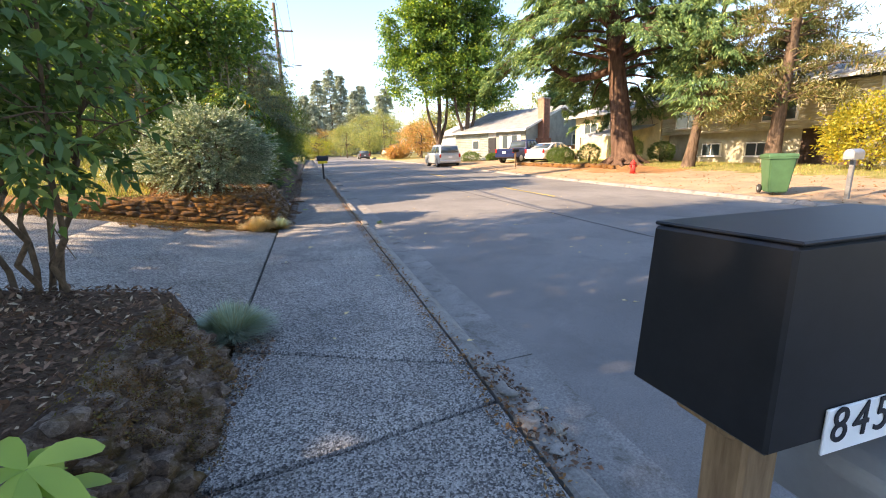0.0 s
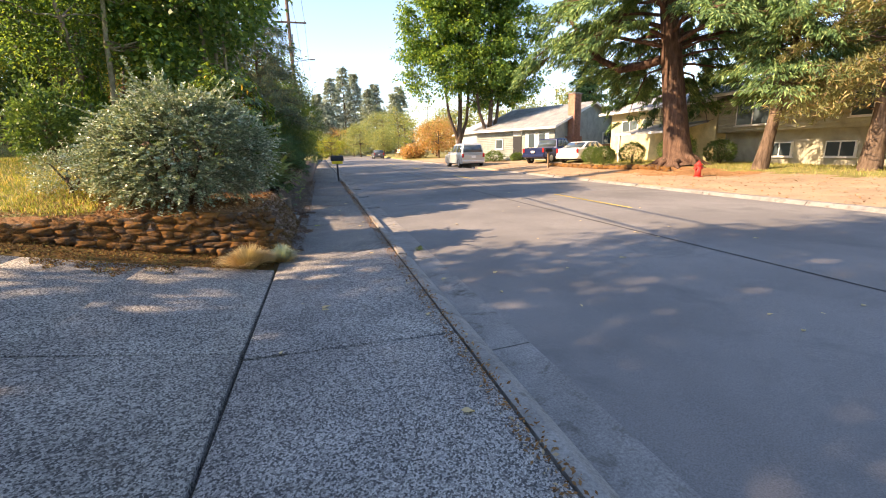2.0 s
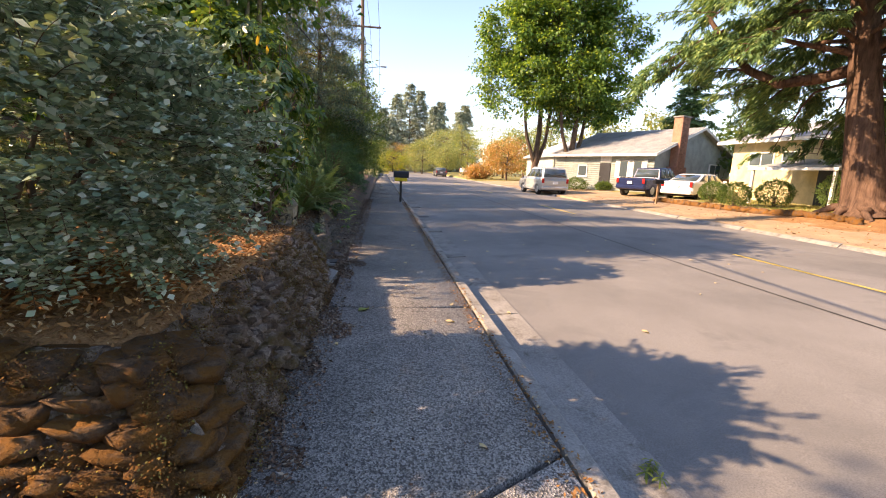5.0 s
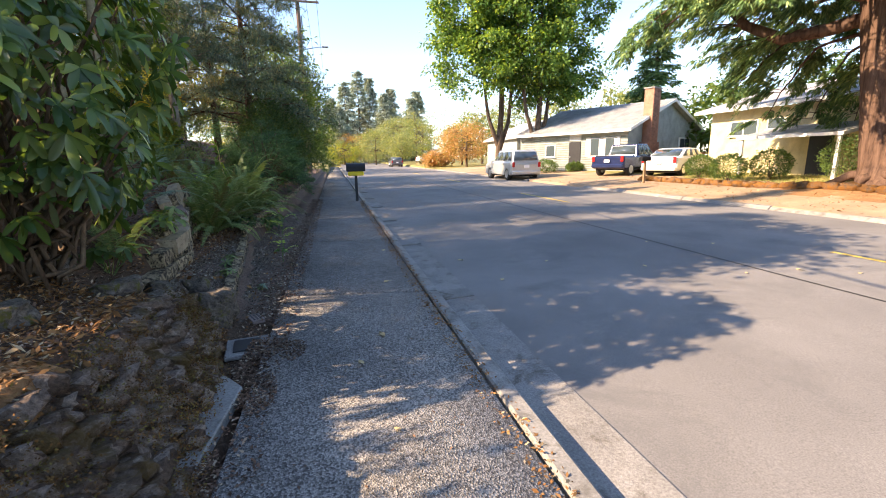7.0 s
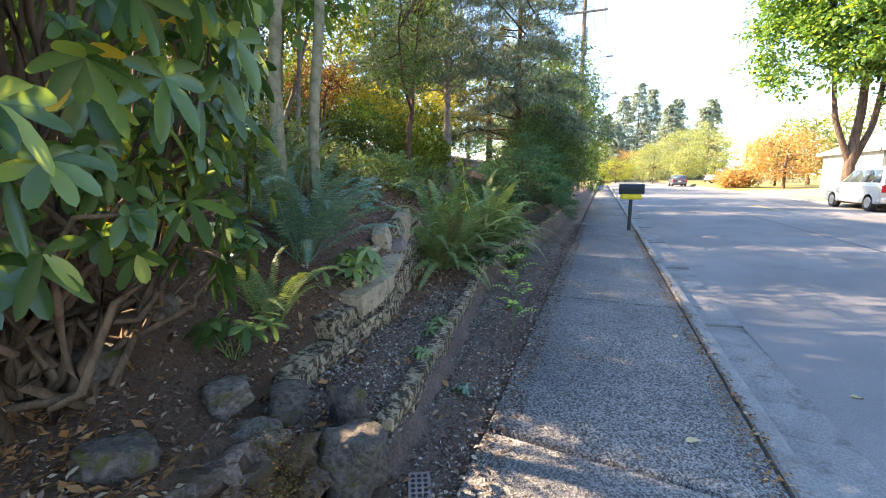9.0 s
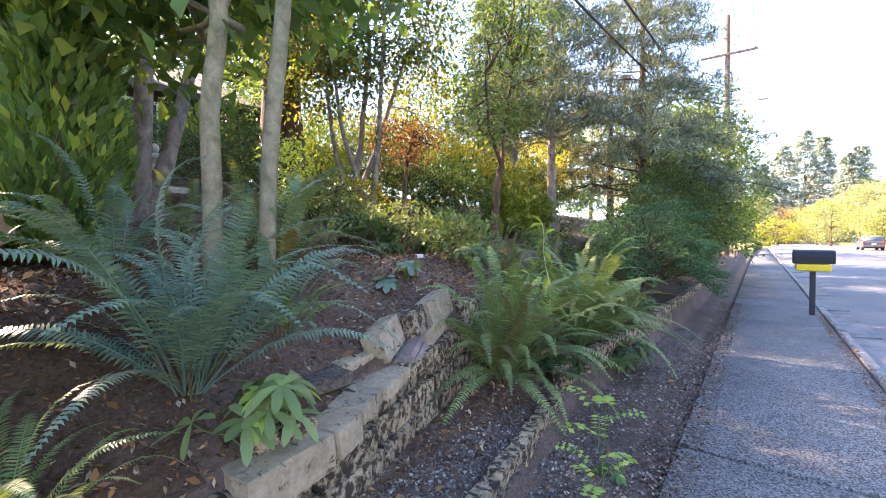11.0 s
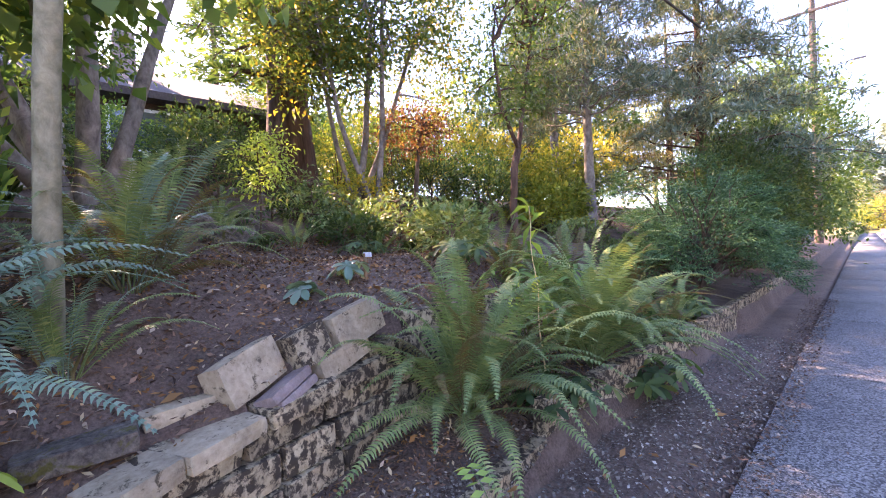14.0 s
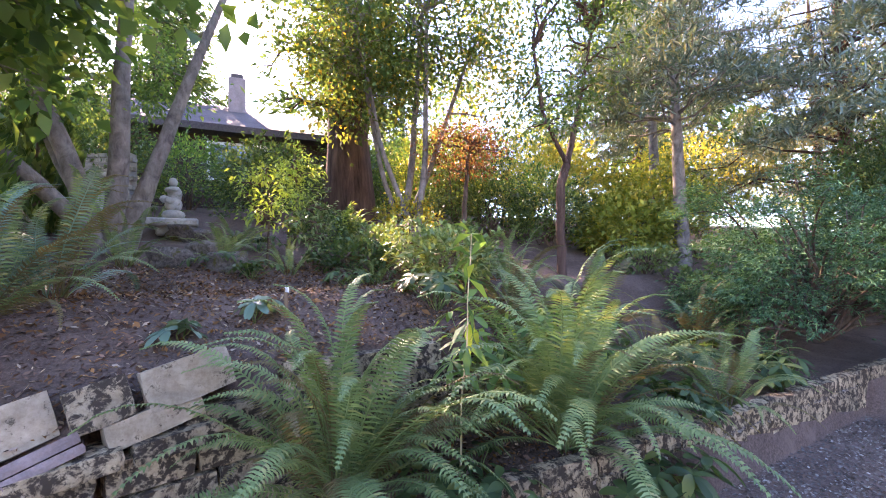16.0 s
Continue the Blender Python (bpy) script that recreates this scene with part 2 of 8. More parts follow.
M = dict(
    mulchsoil=grainy("mulch_soil", (0.042, 0.027, 0.018), (0.17, 0.11, 0.07), 60, 2.0, (0.10, 0.05, 0.025), 0.95, 0.9, 0.02),
    asphalt=grainy("asphalt", (0.13, 0.124, 0.118), (0.29, 0.275, 0.258), 110, 0.35, (0.145, 0.141, 0.135), 0.85, 0.35, 0.004),
    agg=aggregate("exposed_aggregate", (0.085, 0.083, 0.082), (0.47, 0.45, 0.425), 104),
    agg3=aggregate("aged_aggregate", (0.075, 0.07, 0.066), (0.30, 0.285, 0.265), 95, (0.12, 0.095, 0.07)),
    aggmid=aggregate("worn_aggregate", (0.10, 0.095, 0.09), (0.36, 0.34, 0.315), 108, (0.11, 0.09, 0.065)),
    agg2=aggregate("drive_aggregate", (0.085, 0.08, 0.076), (0.46, 0.435, 0.395), 98, (0.13, 0.11, 0.085)),
    kerb=grainy("kerb_concrete", (0.18, 0.172, 0.158), (0.37, 0.355, 0.325), 55, 2.2, (0.12, 0.11, 0.09), 0.9, 0.5, 0.006),
    gutter=grainy("gutter_concrete", (0.145, 0.138, 0.128), (0.345, 0.328, 0.302), 70, 2.0, (0.10, 0.088, 0.072), 0.9, 0.6, 0.006),
    soil=grainy("soil", (0.065, 0.043, 0.032), (0.225, 0.155, 0.115), 60, 1.6, (0.20, 0.14, 0.105), 0.95, 0.9, 0.02),
    litter=grainy("needle_litter", (0.18, 0.085, 0.035), (0.46, 0.25, 0.11), 60, 0.8, (0.35, 0.24, 0.12), 0.95, 0.8, 0.015),
    verge=grainy("dry_verge", (0.27, 0.185, 0.115), (0.50, 0.375, 0.25), 60, 0.8, (0.42, 0.27, 0.15), 0.95, 0.8, 0.015),
    moss=grainy("moss", (0.05, 0.035, 0.012), (0.20, 0.12, 0.04), 70, 4.0, (0.10, 0.11, 0.03), 0.95, 0.9, 0.02),
    rock=grainy("mossy_rock", (0.05, 0.032, 0.022), (0.225, 0.145, 0.09), 32, 3.0, (0.20, 0.092, 0.022), 0.94, 1.0, 0.05, patch=(0.42, 0.54), pieces=0.3),
    greyrock=grainy("grey_rock", (0.055, 0.046, 0.038), (0.31, 0.265, 0.22), 34, 4.0, (0.13, 0.12, 0.03), 0.92, 1.0, 0.04, patch=(0.53, 0.62), pieces=0.22),
    crag=crag_stone("craggy_rock"),
    rimmoss=foliage("rim_moss", (0.10, 0.062, 0.018), (0.22, 0.155, 0.04), (0.17, 0.15, 0.035), 0.95, 0.0, 0.1, 0.25),
    block=grainy("block_stone", (0.26, 0.20, 0.12), (0.47, 0.385, 0.25), 30, 8.0, (0.05, 0.038, 0.026), 0.9, 0.8, 0.015, patch=(0.455, 0.535), pieces=0.2),
    paleblock=grainy("pale_block_stone", (0.29, 0.225, 0.14), (0.48, 0.39, 0.265), 30, 8.0, (0.09, 0.07, 0.042), 0.9, 0.6, 0.01, patch=(0.57, 0.64), pieces=0.15),
    brownblock=grainy("brown_paver", (0.20, 0.15, 0.13), (0.30, 0.23, 0.2), 60, 5.0, None, 0.9, 0.5, 0.006),
    lawn=grainy("lawn_ground", (0.16, 0.15, 0.05), (0.34, 0.30, 0.10), 60, 1.2, (0.36, 0.30, 0.14), 0.95, 0.8, 0.02),
    bark=bark("bark", (0.05, 0.035, 0.025), (0.20, 0.145, 0.11)),
    redbark=bark("red_bark", (0.05, 0.03, 0.022), (0.18, 0.112, 0.082), 7, 0.12, 0.05),
    palebark=bark("pale_bark", (0.13, 0.12, 0.07), (0.31, 0.28, 0.185), 14, 0.8, 0.006),
    greybark=bark("grey_bark", (0.12, 0.10, 0.085), (0.34, 0.30, 0.26), 10, 0.6, 0.012),
    stump=bark("stump_bark", (0.08, 0.05, 0.035), (0.30, 0.21, 0.15), 6, 0.25, 0.07),
    cutwood=grainy("cut_wood", (0.50, 0.34, 0.18), (0.68, 0.50, 0.30), 30, 4, None, 0.8, 0.3, 0.004),
    stem=bark("stem_bark", (0.07, 0.05, 0.035), (0.20, 0.145, 0.10), 20, 0.4, 0.006),
    wood=bark("weathered_wood", (0.16, 0.10, 0.06), (0.34, 0.23, 0.14), 18, 0.1, 0.006),
    pole=bark("pole_wood", (0.10, 0.075, 0.06), (0.24, 0.17, 0.13), 12, 0.05, 0.01),
    l_shrub=foliage("shrub_leaves", (0.06, 0.12, 0.04), (0.15, 0.235, 0.085), (0.20, 0.27, 0.09)),
    l_vine=foliage("vine_maple_leaves", (0.08, 0.12, 0.03), (0.20, 0.22, 0.06), (0.46, 0.34, 0.06), 0.5, 0.4, 0.3, 0.10),
    l_maple=foliage("maple_leaves", (0.07, 0.15, 0.05), (0.16, 0.27, 0.09), (0.28, 0.38, 0.10), 0.5, 0.5),
    l_mound=foliage("soft_green_leaves", (0.065, 0.135, 0.05), (0.155, 0.25, 0.09), (0.24, 0.33, 0.12), 0.4, 0.42),
    # Grey-green leaves; the palest fifth paints in glossy glints.
    l_silver_glint=foliage("silver_glint_leaves", (0.105, 0.165, 0.095), (0.32, 0.405, 0.28), (0.54, 0.58, 0.48), 0.36, 0.14, 0.55, 0.22),
    l_lime=foliage("lime_leaves", (0.16, 0.22, 0.04), (0.36, 0.40, 0.08), (0.48, 0.42, 0.07)),
    l_rhodo=foliage("rhododendron_leaves", (0.04, 0.09, 0.027), (0.125, 0.205, 0.058), (0.28, 0.36, 0.08), 0.26, 0.34, 0.5, 0.12),
    l_yellow=foliage("yellow_leaves", (0.55, 0.36, 0.03), (0.62, 0.42, 0.06), None, 0.4, 0.4),
    l_gum=foliage("broad_leaves", (0.07, 0.16, 0.045), (0.175, 0.295, 0.075), (0.36, 0.47, 0.09)),
    l_dark=foliage("dark_leaves", (0.04, 0.085, 0.035), (0.10, 0.165, 0.06), (0.18, 0.22, 0.07)),
    l_cedar=foliage("cedar_needles", (0.065, 0.14, 0.06), (0.18, 0.29, 0.115), (0.34, 0.44, 0.17), 0.6, 0.25),
    l_pine=foliage("pine_needles", (0.09, 0.14, 0.11), (0.22, 0.28, 0.22), (0.32, 0.30, 0.16), 0.6, 0.2),
    l_brown=foliage("browned_needles", (0.11, 0.12, 0.045), (0.24, 0.235, 0.095), (0.34, 0.25, 0.12), 0.7, 0.2),
    l_juniper=foliage("juniper_sprays", (0.032, 0.09, 0.045), (0.09, 0.205, 0.09), (0.17, 0.31, 0.12), 0.6, 0.2),
    l_fern=foliage("fern_fronds", (0.11, 0.18, 0.065), (0.22, 0.30, 0.11), (0.28, 0.31, 0.12), 0.5, 0.25),
    l_fernlight=foliage("light_fern_fronds", (0.14, 0.22, 0.08), (0.25, 0.34, 0.13), (0.31, 0.33, 0.13), 0.5, 0.22),
    l_fernblue=foliage("blue_fern_fronds", (0.10, 0.18, 0.13), (0.20, 0.30, 0.23), (0.24, 0.33, 0.19), 0.4, 0.25),
    l_fernbrown=foliage("dry_fern_fronds", (0.12, 0.10, 0.045), (0.20, 0.16, 0.07), (0.13, 0.17, 0.06), 0.7, 0.3),
    l_red=foliage("red_maple_leaves", (0.15, 0.06, 0.035), (0.28, 0.13, 0.07), (0.26, 0.23, 0.09)),
    l_orange=foliage("autumn_leaves", (0.36, 0.22, 0.10), (0.56, 0.34, 0.17), (0.28, 0.30, 0.11)),
    l_gold=foliage("golden_leaves", (0.26, 0.28, 0.05), (0.50, 0.46, 0.09), (0.60, 0.46, 0.06), 0.5, 0.5),
    l_locust=foliage("locust_leaflets", (0.26, 0.40, 0.08), (0.42, 0.55, 0.13), None, 0.5, 0.4),
    # Far foliage is paled: distance haze is mixed into these two colours.
    l_far_hazed=foliage("far_hazed_leaves", (0.16, 0.22, 0.11), (0.34, 0.38, 0.17), (0.42, 0.40, 0.19)),
    l_farfir_hazed=foliage("far_hazed_needles", (0.20, 0.26, 0.22), (0.38, 0.43, 0.35), None, 0.7, 0.1),
    fescue=foliage("blue_fescue_blades", (0.20, 0.29, 0.26), (0.38, 0.47, 0.43), (0.30, 0.30, 0.20), 0.5, 0.25),
    straw=foliage("straw_blades", (0.42, 0.32, 0.17), (0.66, 0.54, 0.33), None, 0.6, 0.25),
    grass=foliage("grass_blades", (0.18, 0.23, 0.055), (0.36, 0.38, 0.11), (0.52, 0.42, 0.2), 0.6, 0.3, 0.3, 0.3),
    chips=foliage("bark_chips", (0.06, 0.036, 0.026), (0.25, 0.155, 0.11), (0.40, 0.31, 0.23), 0.9, 0.0, 0.1, 0.12),
    redchips=foliage("red_needle_chips", (0.16, 0.075, 0.03), (0.36, 0.19, 0.08), (0.48, 0.36, 0.22), 0.9, 0.0, 0.1, 0.10),
    mossy=foliage("moss_cushions", (0.075, 0.038, 0.015), (0.23, 0.115, 0.038), (0.20, 0.16, 0.045), 0.95, 0.0, 0.1, 0.2),
    gravel=foliage("gravel_stones", (0.085, 0.07, 0.058), (0.26, 0.22, 0.185), (0.40, 0.36, 0.31), 0.85, 0.0, 0.2, 0.1),
    black=plain("black_paint", (0.010, 0.011, 0.014), 0.5, 0, 0.35, 0.25, 20),
    darkmetal=plain("dark_metal", (0.03, 0.03, 0.032), 0.5, 0.3),
    greymetal=plain("grey_metal", (0.30, 0.31, 0.32), 0.45, 0.4),
    white=plain("white_paint", (0.78, 0.77, 0.74), 0.5),
    number=plain("number_plate", (0.80, 0.80, 0.80), 0.5, wear=0.03),
    ink=plain("number_ink", (0.012, 0.014, 0.02), 0.5, wear=0.02),
    yellow=plain("yellow_plastic", (0.75, 0.55, 0.02), 0.45),
    red=plain("hydrant_red", (0.55, 0.045, 0.035), 0.5),
    green=plain("bin_green", (0.06, 0.135, 0.058), 0.5),
    rubber=plain("rubber", (0.02, 0.02, 0.02), 0.8),
    silver=plain("silver_car_paint", (0.55, 0.56, 0.55), 0.28, 0.5, 0.5, 0.04),
    whitecar=plain("white_car_paint", (0.74, 0.75, 0.76), 0.25, 0, 0.6, 0.03),
    bluecar=plain("dark_blue_car_paint", (0.02, 0.03, 0.09), 0.22, 0.2, 0.6, 0.05),
    greycar=plain("grey_car_paint", (0.10, 0.10, 0.11), 0.3, 0.3, 0.5, 0.05),
    chrome=plain("alloy", (0.55, 0.55, 0.56), 0.3, 0.9),
    lens=plain("red_lens", (0.40, 0.02, 0.02), 0.2),
    glass=glass("dark_glass"),
    siding=grainy("grey_green_siding", (0.33, 0.37, 0.35), (0.40, 0.44, 0.41), 30, 1.5, None, 0.7, 0.2, 0.003),
    cream=grainy("cream_stucco", (0.58, 0.48, 0.27), (0.68, 0.57, 0.34), 40, 1.5, None, 0.85, 0.4, 0.004),
    tan=grainy("tan_siding", (0.34, 0.32, 0.25), (0.42, 0.40, 0.31), 30, 1.5, None, 0.8, 0.3, 0.004),
    shingle=grainy("roof_shingle", (0.27, 0.28, 0.29), (0.42, 0.43, 0.44), 30, 1.5, (0.36, 0.37, 0.38), 0.9, 0.5, 0.01, pieces=0.14),
    brownroof=grainy("brown_roof", (0.06, 0.045, 0.04), (0.12, 0.095, 0.08), 20, 1.5, None, 0.9, 0.5, 0.01),
    brick=grainy("red_brick", (0.24, 0.12, 0.085), (0.38, 0.21, 0.15), 25, 3, None, 0.9, 0.5, 0.006, pieces=0.22),
    mortar=grainy("mortar", (0.30, 0.28, 0.25), (0.40, 0.38, 0.34), 50, 3, None, 0.95, 0.4, 0.004),
    fence=grainy("fence_cedar", (0.22, 0.11, 0.06), (0.36, 0.20, 0.11), 18, 2, None, 0.9, 0.4, 0.006, stretch=(1, 1, 0.2), pieces=0.15),
    darkwood=grainy("dark_siding", (0.045, 0.03, 0.024), (0.10, 0.065, 0.05), 18, 2, None, 0.9, 0.4, 0.006),
    brickpale=grainy("pale_brick", (0.26, 0.25, 0.23), (0.40, 0.38, 0.35), 25, 3, (0.14, 0.15, 0.09), 0.9, 0.5, 0.006, pieces=0.2),
    paint=grainy("road_paint", (0.60, 0.42, 0.07), (0.74, 0.55, 0.14), 40, 6, (0.2, 0.19, 0.18), 0.8, 0.3, 0.002, patch=(0.55, 0.62)),
    stonepale=grainy("statue_stone", (0.42, 0.41, 0.36), (0.56, 0.54, 0.47), 25, 4, (0.2, 0.2, 0.13), 0.9, 0.4, 0.006),
    cable=plain("cable", (0.02, 0.02, 0.02), 0.6),
    tar=plain("tar_seam", (0.03, 0.03, 0.03), 0.7),
    cloth=plain("white_tag", (0.75, 0.75, 0.77), 0.7),
)


# ---- tools ----
rng = np.random.default_rng(7)


def mesh_np(name, verts, quads=None, tris=None, smooth=False):
    """A mesh from arrays of vertices and of quads and triangles."""
    me = bpy.data.meshes.new(name)
    verts = np.asarray(verts, np.float32)
    q = np.zeros((0, 4), int) if quads is None else np.asarray(quads, int).reshape(-1, 4)
    r = np.zeros((0, 3), int) if tris is None else np.asarray(tris, int).reshape(-1, 3)
    me.vertices.add(len(verts))
    me.vertices.foreach_set("co", verts.ravel())
    me.loops.add(q.size + r.size)
    me.loops.foreach_set("vertex_index", np.concatenate([q.ravel(), r.ravel()]).astype(np.int32))
    me.polygons.add(len(q) + len(r))
    starts = np.concatenate([np.arange(len(q)) * 4, q.size + np.arange(len(r)) * 3]).astype(np.int32)
    me.polygons.foreach_set("loop_start", starts)
    if smooth:
        me.polygons.foreach_set("use_smooth", np.ones(len(q) + len(r), bool))
    me.update(calc_edges=True)
    me.validate()
    return me


def obj(name, me, material, parent=None, label="", m=None):
    """One mesh object, linked, with its material, under its thing."""
    if isinstance(me, bmesh.types.BMesh):
        data = bpy.data.meshes.new(name)
        me.to_mesh(data)
        me.free()
        me = data
    if material and not me.materials:
        me.materials.append(material)
    ob = new(name, me)
    if parent:
        ob.parent = parent
    if m is not None:
        ob.matrix_basis = m
    if label:
        ob["label"] = label
    return ob


part = obj


def thing(name, label, category, group="", at=(0, 0, 0), turn=0.0, kind=""):
    e = new(name)
    e.empty_display_size = 0.2
    e.matrix_basis = pose(*at, 0, 0, turn)
    return tagged(e, label, category, group, kind)


def box(sx, sy, sz, bevel=0.01, at=(0, 0, 0), seg=1):
    """A box that stands on at."""
    bm = bmesh.new()
    bmesh.ops.create_cube(bm, size=1.0, matrix=Matrix.Translation((at[0], at[1], at[2] + sz / 2)) @ Matrix.Diagonal((sx, sy, sz, 1)))
    if bevel:
        bmesh.ops.bevel(bm, geom=bm.edges[:], offset=bevel, segments=seg, affect="EDGES", clamp_overlap=True)
    return bm


def prism(outline, axis, lo, hi, bevel=0.0):
    """An outline in a plane pushed from lo to hi along the axis; the outline's pairs fill the other two axes in order."""
    bm = bmesh.new()

    def place(p, d):
        return {"x": (d, p[0], p[1]), "y": (p[0], d, p[1]), "z": (p[0], p[1], d)}[axis]
    a = [bm.verts.new(place(p, lo)) for p in outline]
    b = [bm.verts.new(place(p, hi)) for p in outline]
    n = len(outline)
    bm.faces.new(a), bm.faces.new(b[::-1])
    for i in range(n):
        bm.faces.new((a[i], b[i], b[(i + 1) % n], a[(i + 1) % n]))
    bmesh.ops.recalc_face_normals(bm, faces=bm.faces[:])
    if bevel:
        bmesh.ops.bevel(bm, geom=bm.edges[:], offset=bevel, segments=1, affect="EDGES", clamp_overlap=True)
    return bm


def cyl(r1, r2, h, n=14, at=(0, 0, 0), turn=None, bevel=0.0):
    bm = bmesh.new()
    m = Matrix.Translation(at) @ (turn or Matrix()) @ Matrix.Translation((0, 0, h / 2))
    bmesh.ops.create_cone(bm, cap_ends=True, segments=n, radius1=r1, radius2=r2, depth=h, matrix=m)
    if bevel:
        caps = [e for f in bm.faces if len(f.verts) > 4 for e in f.edges]
        bmesh.ops.bevel(bm, geom=caps, offset=bevel, segments=2, affect="EDGES", clamp_overlap=True)
    for f in bm.faces:
        f.smooth = len(f.verts) == 4
    return bm


def join(*bms):
    out = bms[0]
    for b in bms[1:]:
        me = bpy.data.meshes.new("tmp")
        b.to_mesh(me)
        b.free()
        out.from_mesh(me)
        bpy.data.meshes.remove(me)
    return out


class Geo:
    """Gathers vertices, quads and triangles."""

    def __init__(self):
        self.v, self.q, self.t, self.n = [], [], [], 0

    def add(self, v, q=None, t=None):
        v = np.asarray(v, float).reshape(-1, 3)
        if q is not None and len(q):
            self.q.append(np.asarray(q, int).reshape(-1, 4) + self.n)
        if t is not None and len(t):
            self.t.append(np.asarray(t, int).reshape(-1, 3) + self.n)
        self.v.append(v)
        self.n += len(v)
        return self

    def mesh(self, name, smooth=False):
        return mesh_np(name, np.concatenate(self.v), np.concatenate(self.q) if self.q else None, np.concatenate(self.t) if self.t else None, smooth)


def unit(a):
    a = np.asarray(a, float)
    return a / np.maximum(np.linalg.norm(a, axis=-1, keepdims=True), 1e-9)


def tube(geo, pts, radii, n=8, rough=0.0):
    """A tapered limb along pts."""
    pts, radii = np.asarray(pts, float), np.asarray(radii, float)
    d = unit(np.gradient(pts, axis=0))
    ref = np.where(np.abs(d[:, 2:]) > 0.9, [[1.0, 0, 0]], [[0, 0, 1.0]])
    u = unit(np.cross(d, ref))
    w = np.cross(d, u)
    a = np.linspace(0, 2 * np.pi, n, endpoint=False)
    r = radii[:, None] * (1 + rough * rng.uniform(-1, 1, (len(pts), n)))
    v = pts[:, None] + r[..., None] * (np.cos(a)[None, :, None] * u[:, None] + np.sin(a)[None, :, None] * w[:, None])
    i, j = np.meshgrid(np.arange(len(pts) - 1), np.arange(n), indexing="ij")
    k = (j + 1) % n
    q = np.stack([i * n + j, i * n + k, (i + 1) * n + k, (i + 1) * n + j], -1).reshape(-1, 4)
    geo.add(v.reshape(-1, 3), q)
    geo.add(v[-1], t=[(0, x, x + 1) for x in range(1, n - 1)])


def bend(a, b, sag=0.0, n=6, wild=0.0):
    """A curved line from a to b."""
    a, b = np.asarray(a, float), np.asarray(b, float)
    s = np.linspace(0, 1, n)[:, None]
    p = a + (b - a) * s
    p[:, 2] += sag * 4 * (s * (1 - s))[:, 0]
    if wild:
        j = rng.normal(0, wild, (n, 3))
        j[0] = j[-1] = 0
        p += j
    return p


def leaves(geo, base, way, length, width, fold=0.25, droop=0.0):
    """Folded pointed leaves, one quad pair each, from base along way."""
    n = len(base)
    way = unit(way)
    length = np.broadcast_to(np.asarray(length, float), (n,))[:, None]
    width = np.broadcast_to(np.asarray(width, float), (n,))[:, None]
    side = unit(np.cross(way, rng.normal(0, 0.45, (n, 3)) + [0, 0, 1]))
    up = np.cross(side, way)
    mid = base + way * length * 0.48
    tip = base + way * length
    tip[:, 2] -= droop * length[:, 0]
    lft = mid + side * width / 2 + up * width * fold
    rgt = mid - side * width / 2 + up * width * fold
    v = np.stack([base, rgt, tip, lft], 1).reshape(-1, 3)
    i = np.arange(n)[:, None] * 4
    geo.add(v, i + np.array([[0, 1, 2, 3]]))


def ball(n, flat=1.0):
    d = unit(rng.normal(0, 1, (n, 3)))
    return d * rng.uniform(0, 1, (n, 1)) ** (1 / 3) * [1, 1, flat]


def shell(n, lo=0.75):
    d = unit(rng.normal(0, 1, (n, 3)))
    return d * rng.uniform(lo, 1, (n, 1))


def lumps(p, amp, size):
    """Uneven outline: a factor for each point, from noise over its place."""
    return np.array([1 + amp * noise.noise(Vector(q) * size) for q in p])


def grow(name, label, category, base, trunk_pts, radii, crowns, leaf, bark_mat, leaf_mat, clumps=120, per=60, spread=0.5, group="", limbs=26, down=0.0, outward=0.6, hollow=0.35, rough=0.06):
    """A broadleaf tree or shrub: trunk and limbs in one mesh, clumps of leaves in another.
    crowns: (centre, radii) of the masses that carry the clumps."""
    e = thing(name, label, category, group, base)
    g = Geo()
    tp = np.asarray(trunk_pts, float)
    tube(g, tp, radii, 10, rough)
    f = Geo()
    vol = np.array([np.prod(c[1]) ** (2 / 3) for c in crowns])
    for (c, r), share in zip(crowns, vol / vol.sum()):
        k = max(4, int(clumps * share))
        d = unit(rng.normal(0, 1, (k, 3)))
        s = rng.uniform(hollow, 1, (k, 1)) ** 0.6
        cc = np.asarray(c) + d * s * np.asarray(r)
        cc = np.asarray(c) + (cc - np.asarray(c)) * lumps(cc, 0.35, 0.7)[:, None]
        for n, p in enumerate(cc[: max(3, int(limbs * share))]):
            h = tp[min(len(tp) - 1, max(1, int(rng.integers(len(tp) // 2, len(tp)))))]
            r0 = max(0.012, radii[-1] * 0.55)
            tube(g, bend(h, p, 0.08 * np.linalg.norm(p - h), 6, 0.05 * np.linalg.norm(p - h)), np.linspace(r0, r0 * 0.2, 6), 6)
        m = max(4, per)
        off = rng.normal(0, spread, (k, m, 3)) * rng.uniform(0.6, 1.3, (k, 1, 1)) * [1, 1, 0.7]
        pos = (cc[:, None] + off).reshape(-1, 3)
        way = unit(off.reshape(-1, 3)) * 0.7 + np.repeat(d, m, 0) * outward + rng.normal(0, 0.5, (k * m, 3)) + [0, 0, -down]
        leaves(f, pos, way, rng.uniform(0.7, 1.2, k * m) * leaf[0], rng.uniform(0.8, 1.2, k * m) * leaf[1], 0.2, 0.15)
    part("trunk", g.mesh("trunk", True), bark_mat, e)
    part("crown", f.mesh("crown"), leaf_mat, e)
    return e


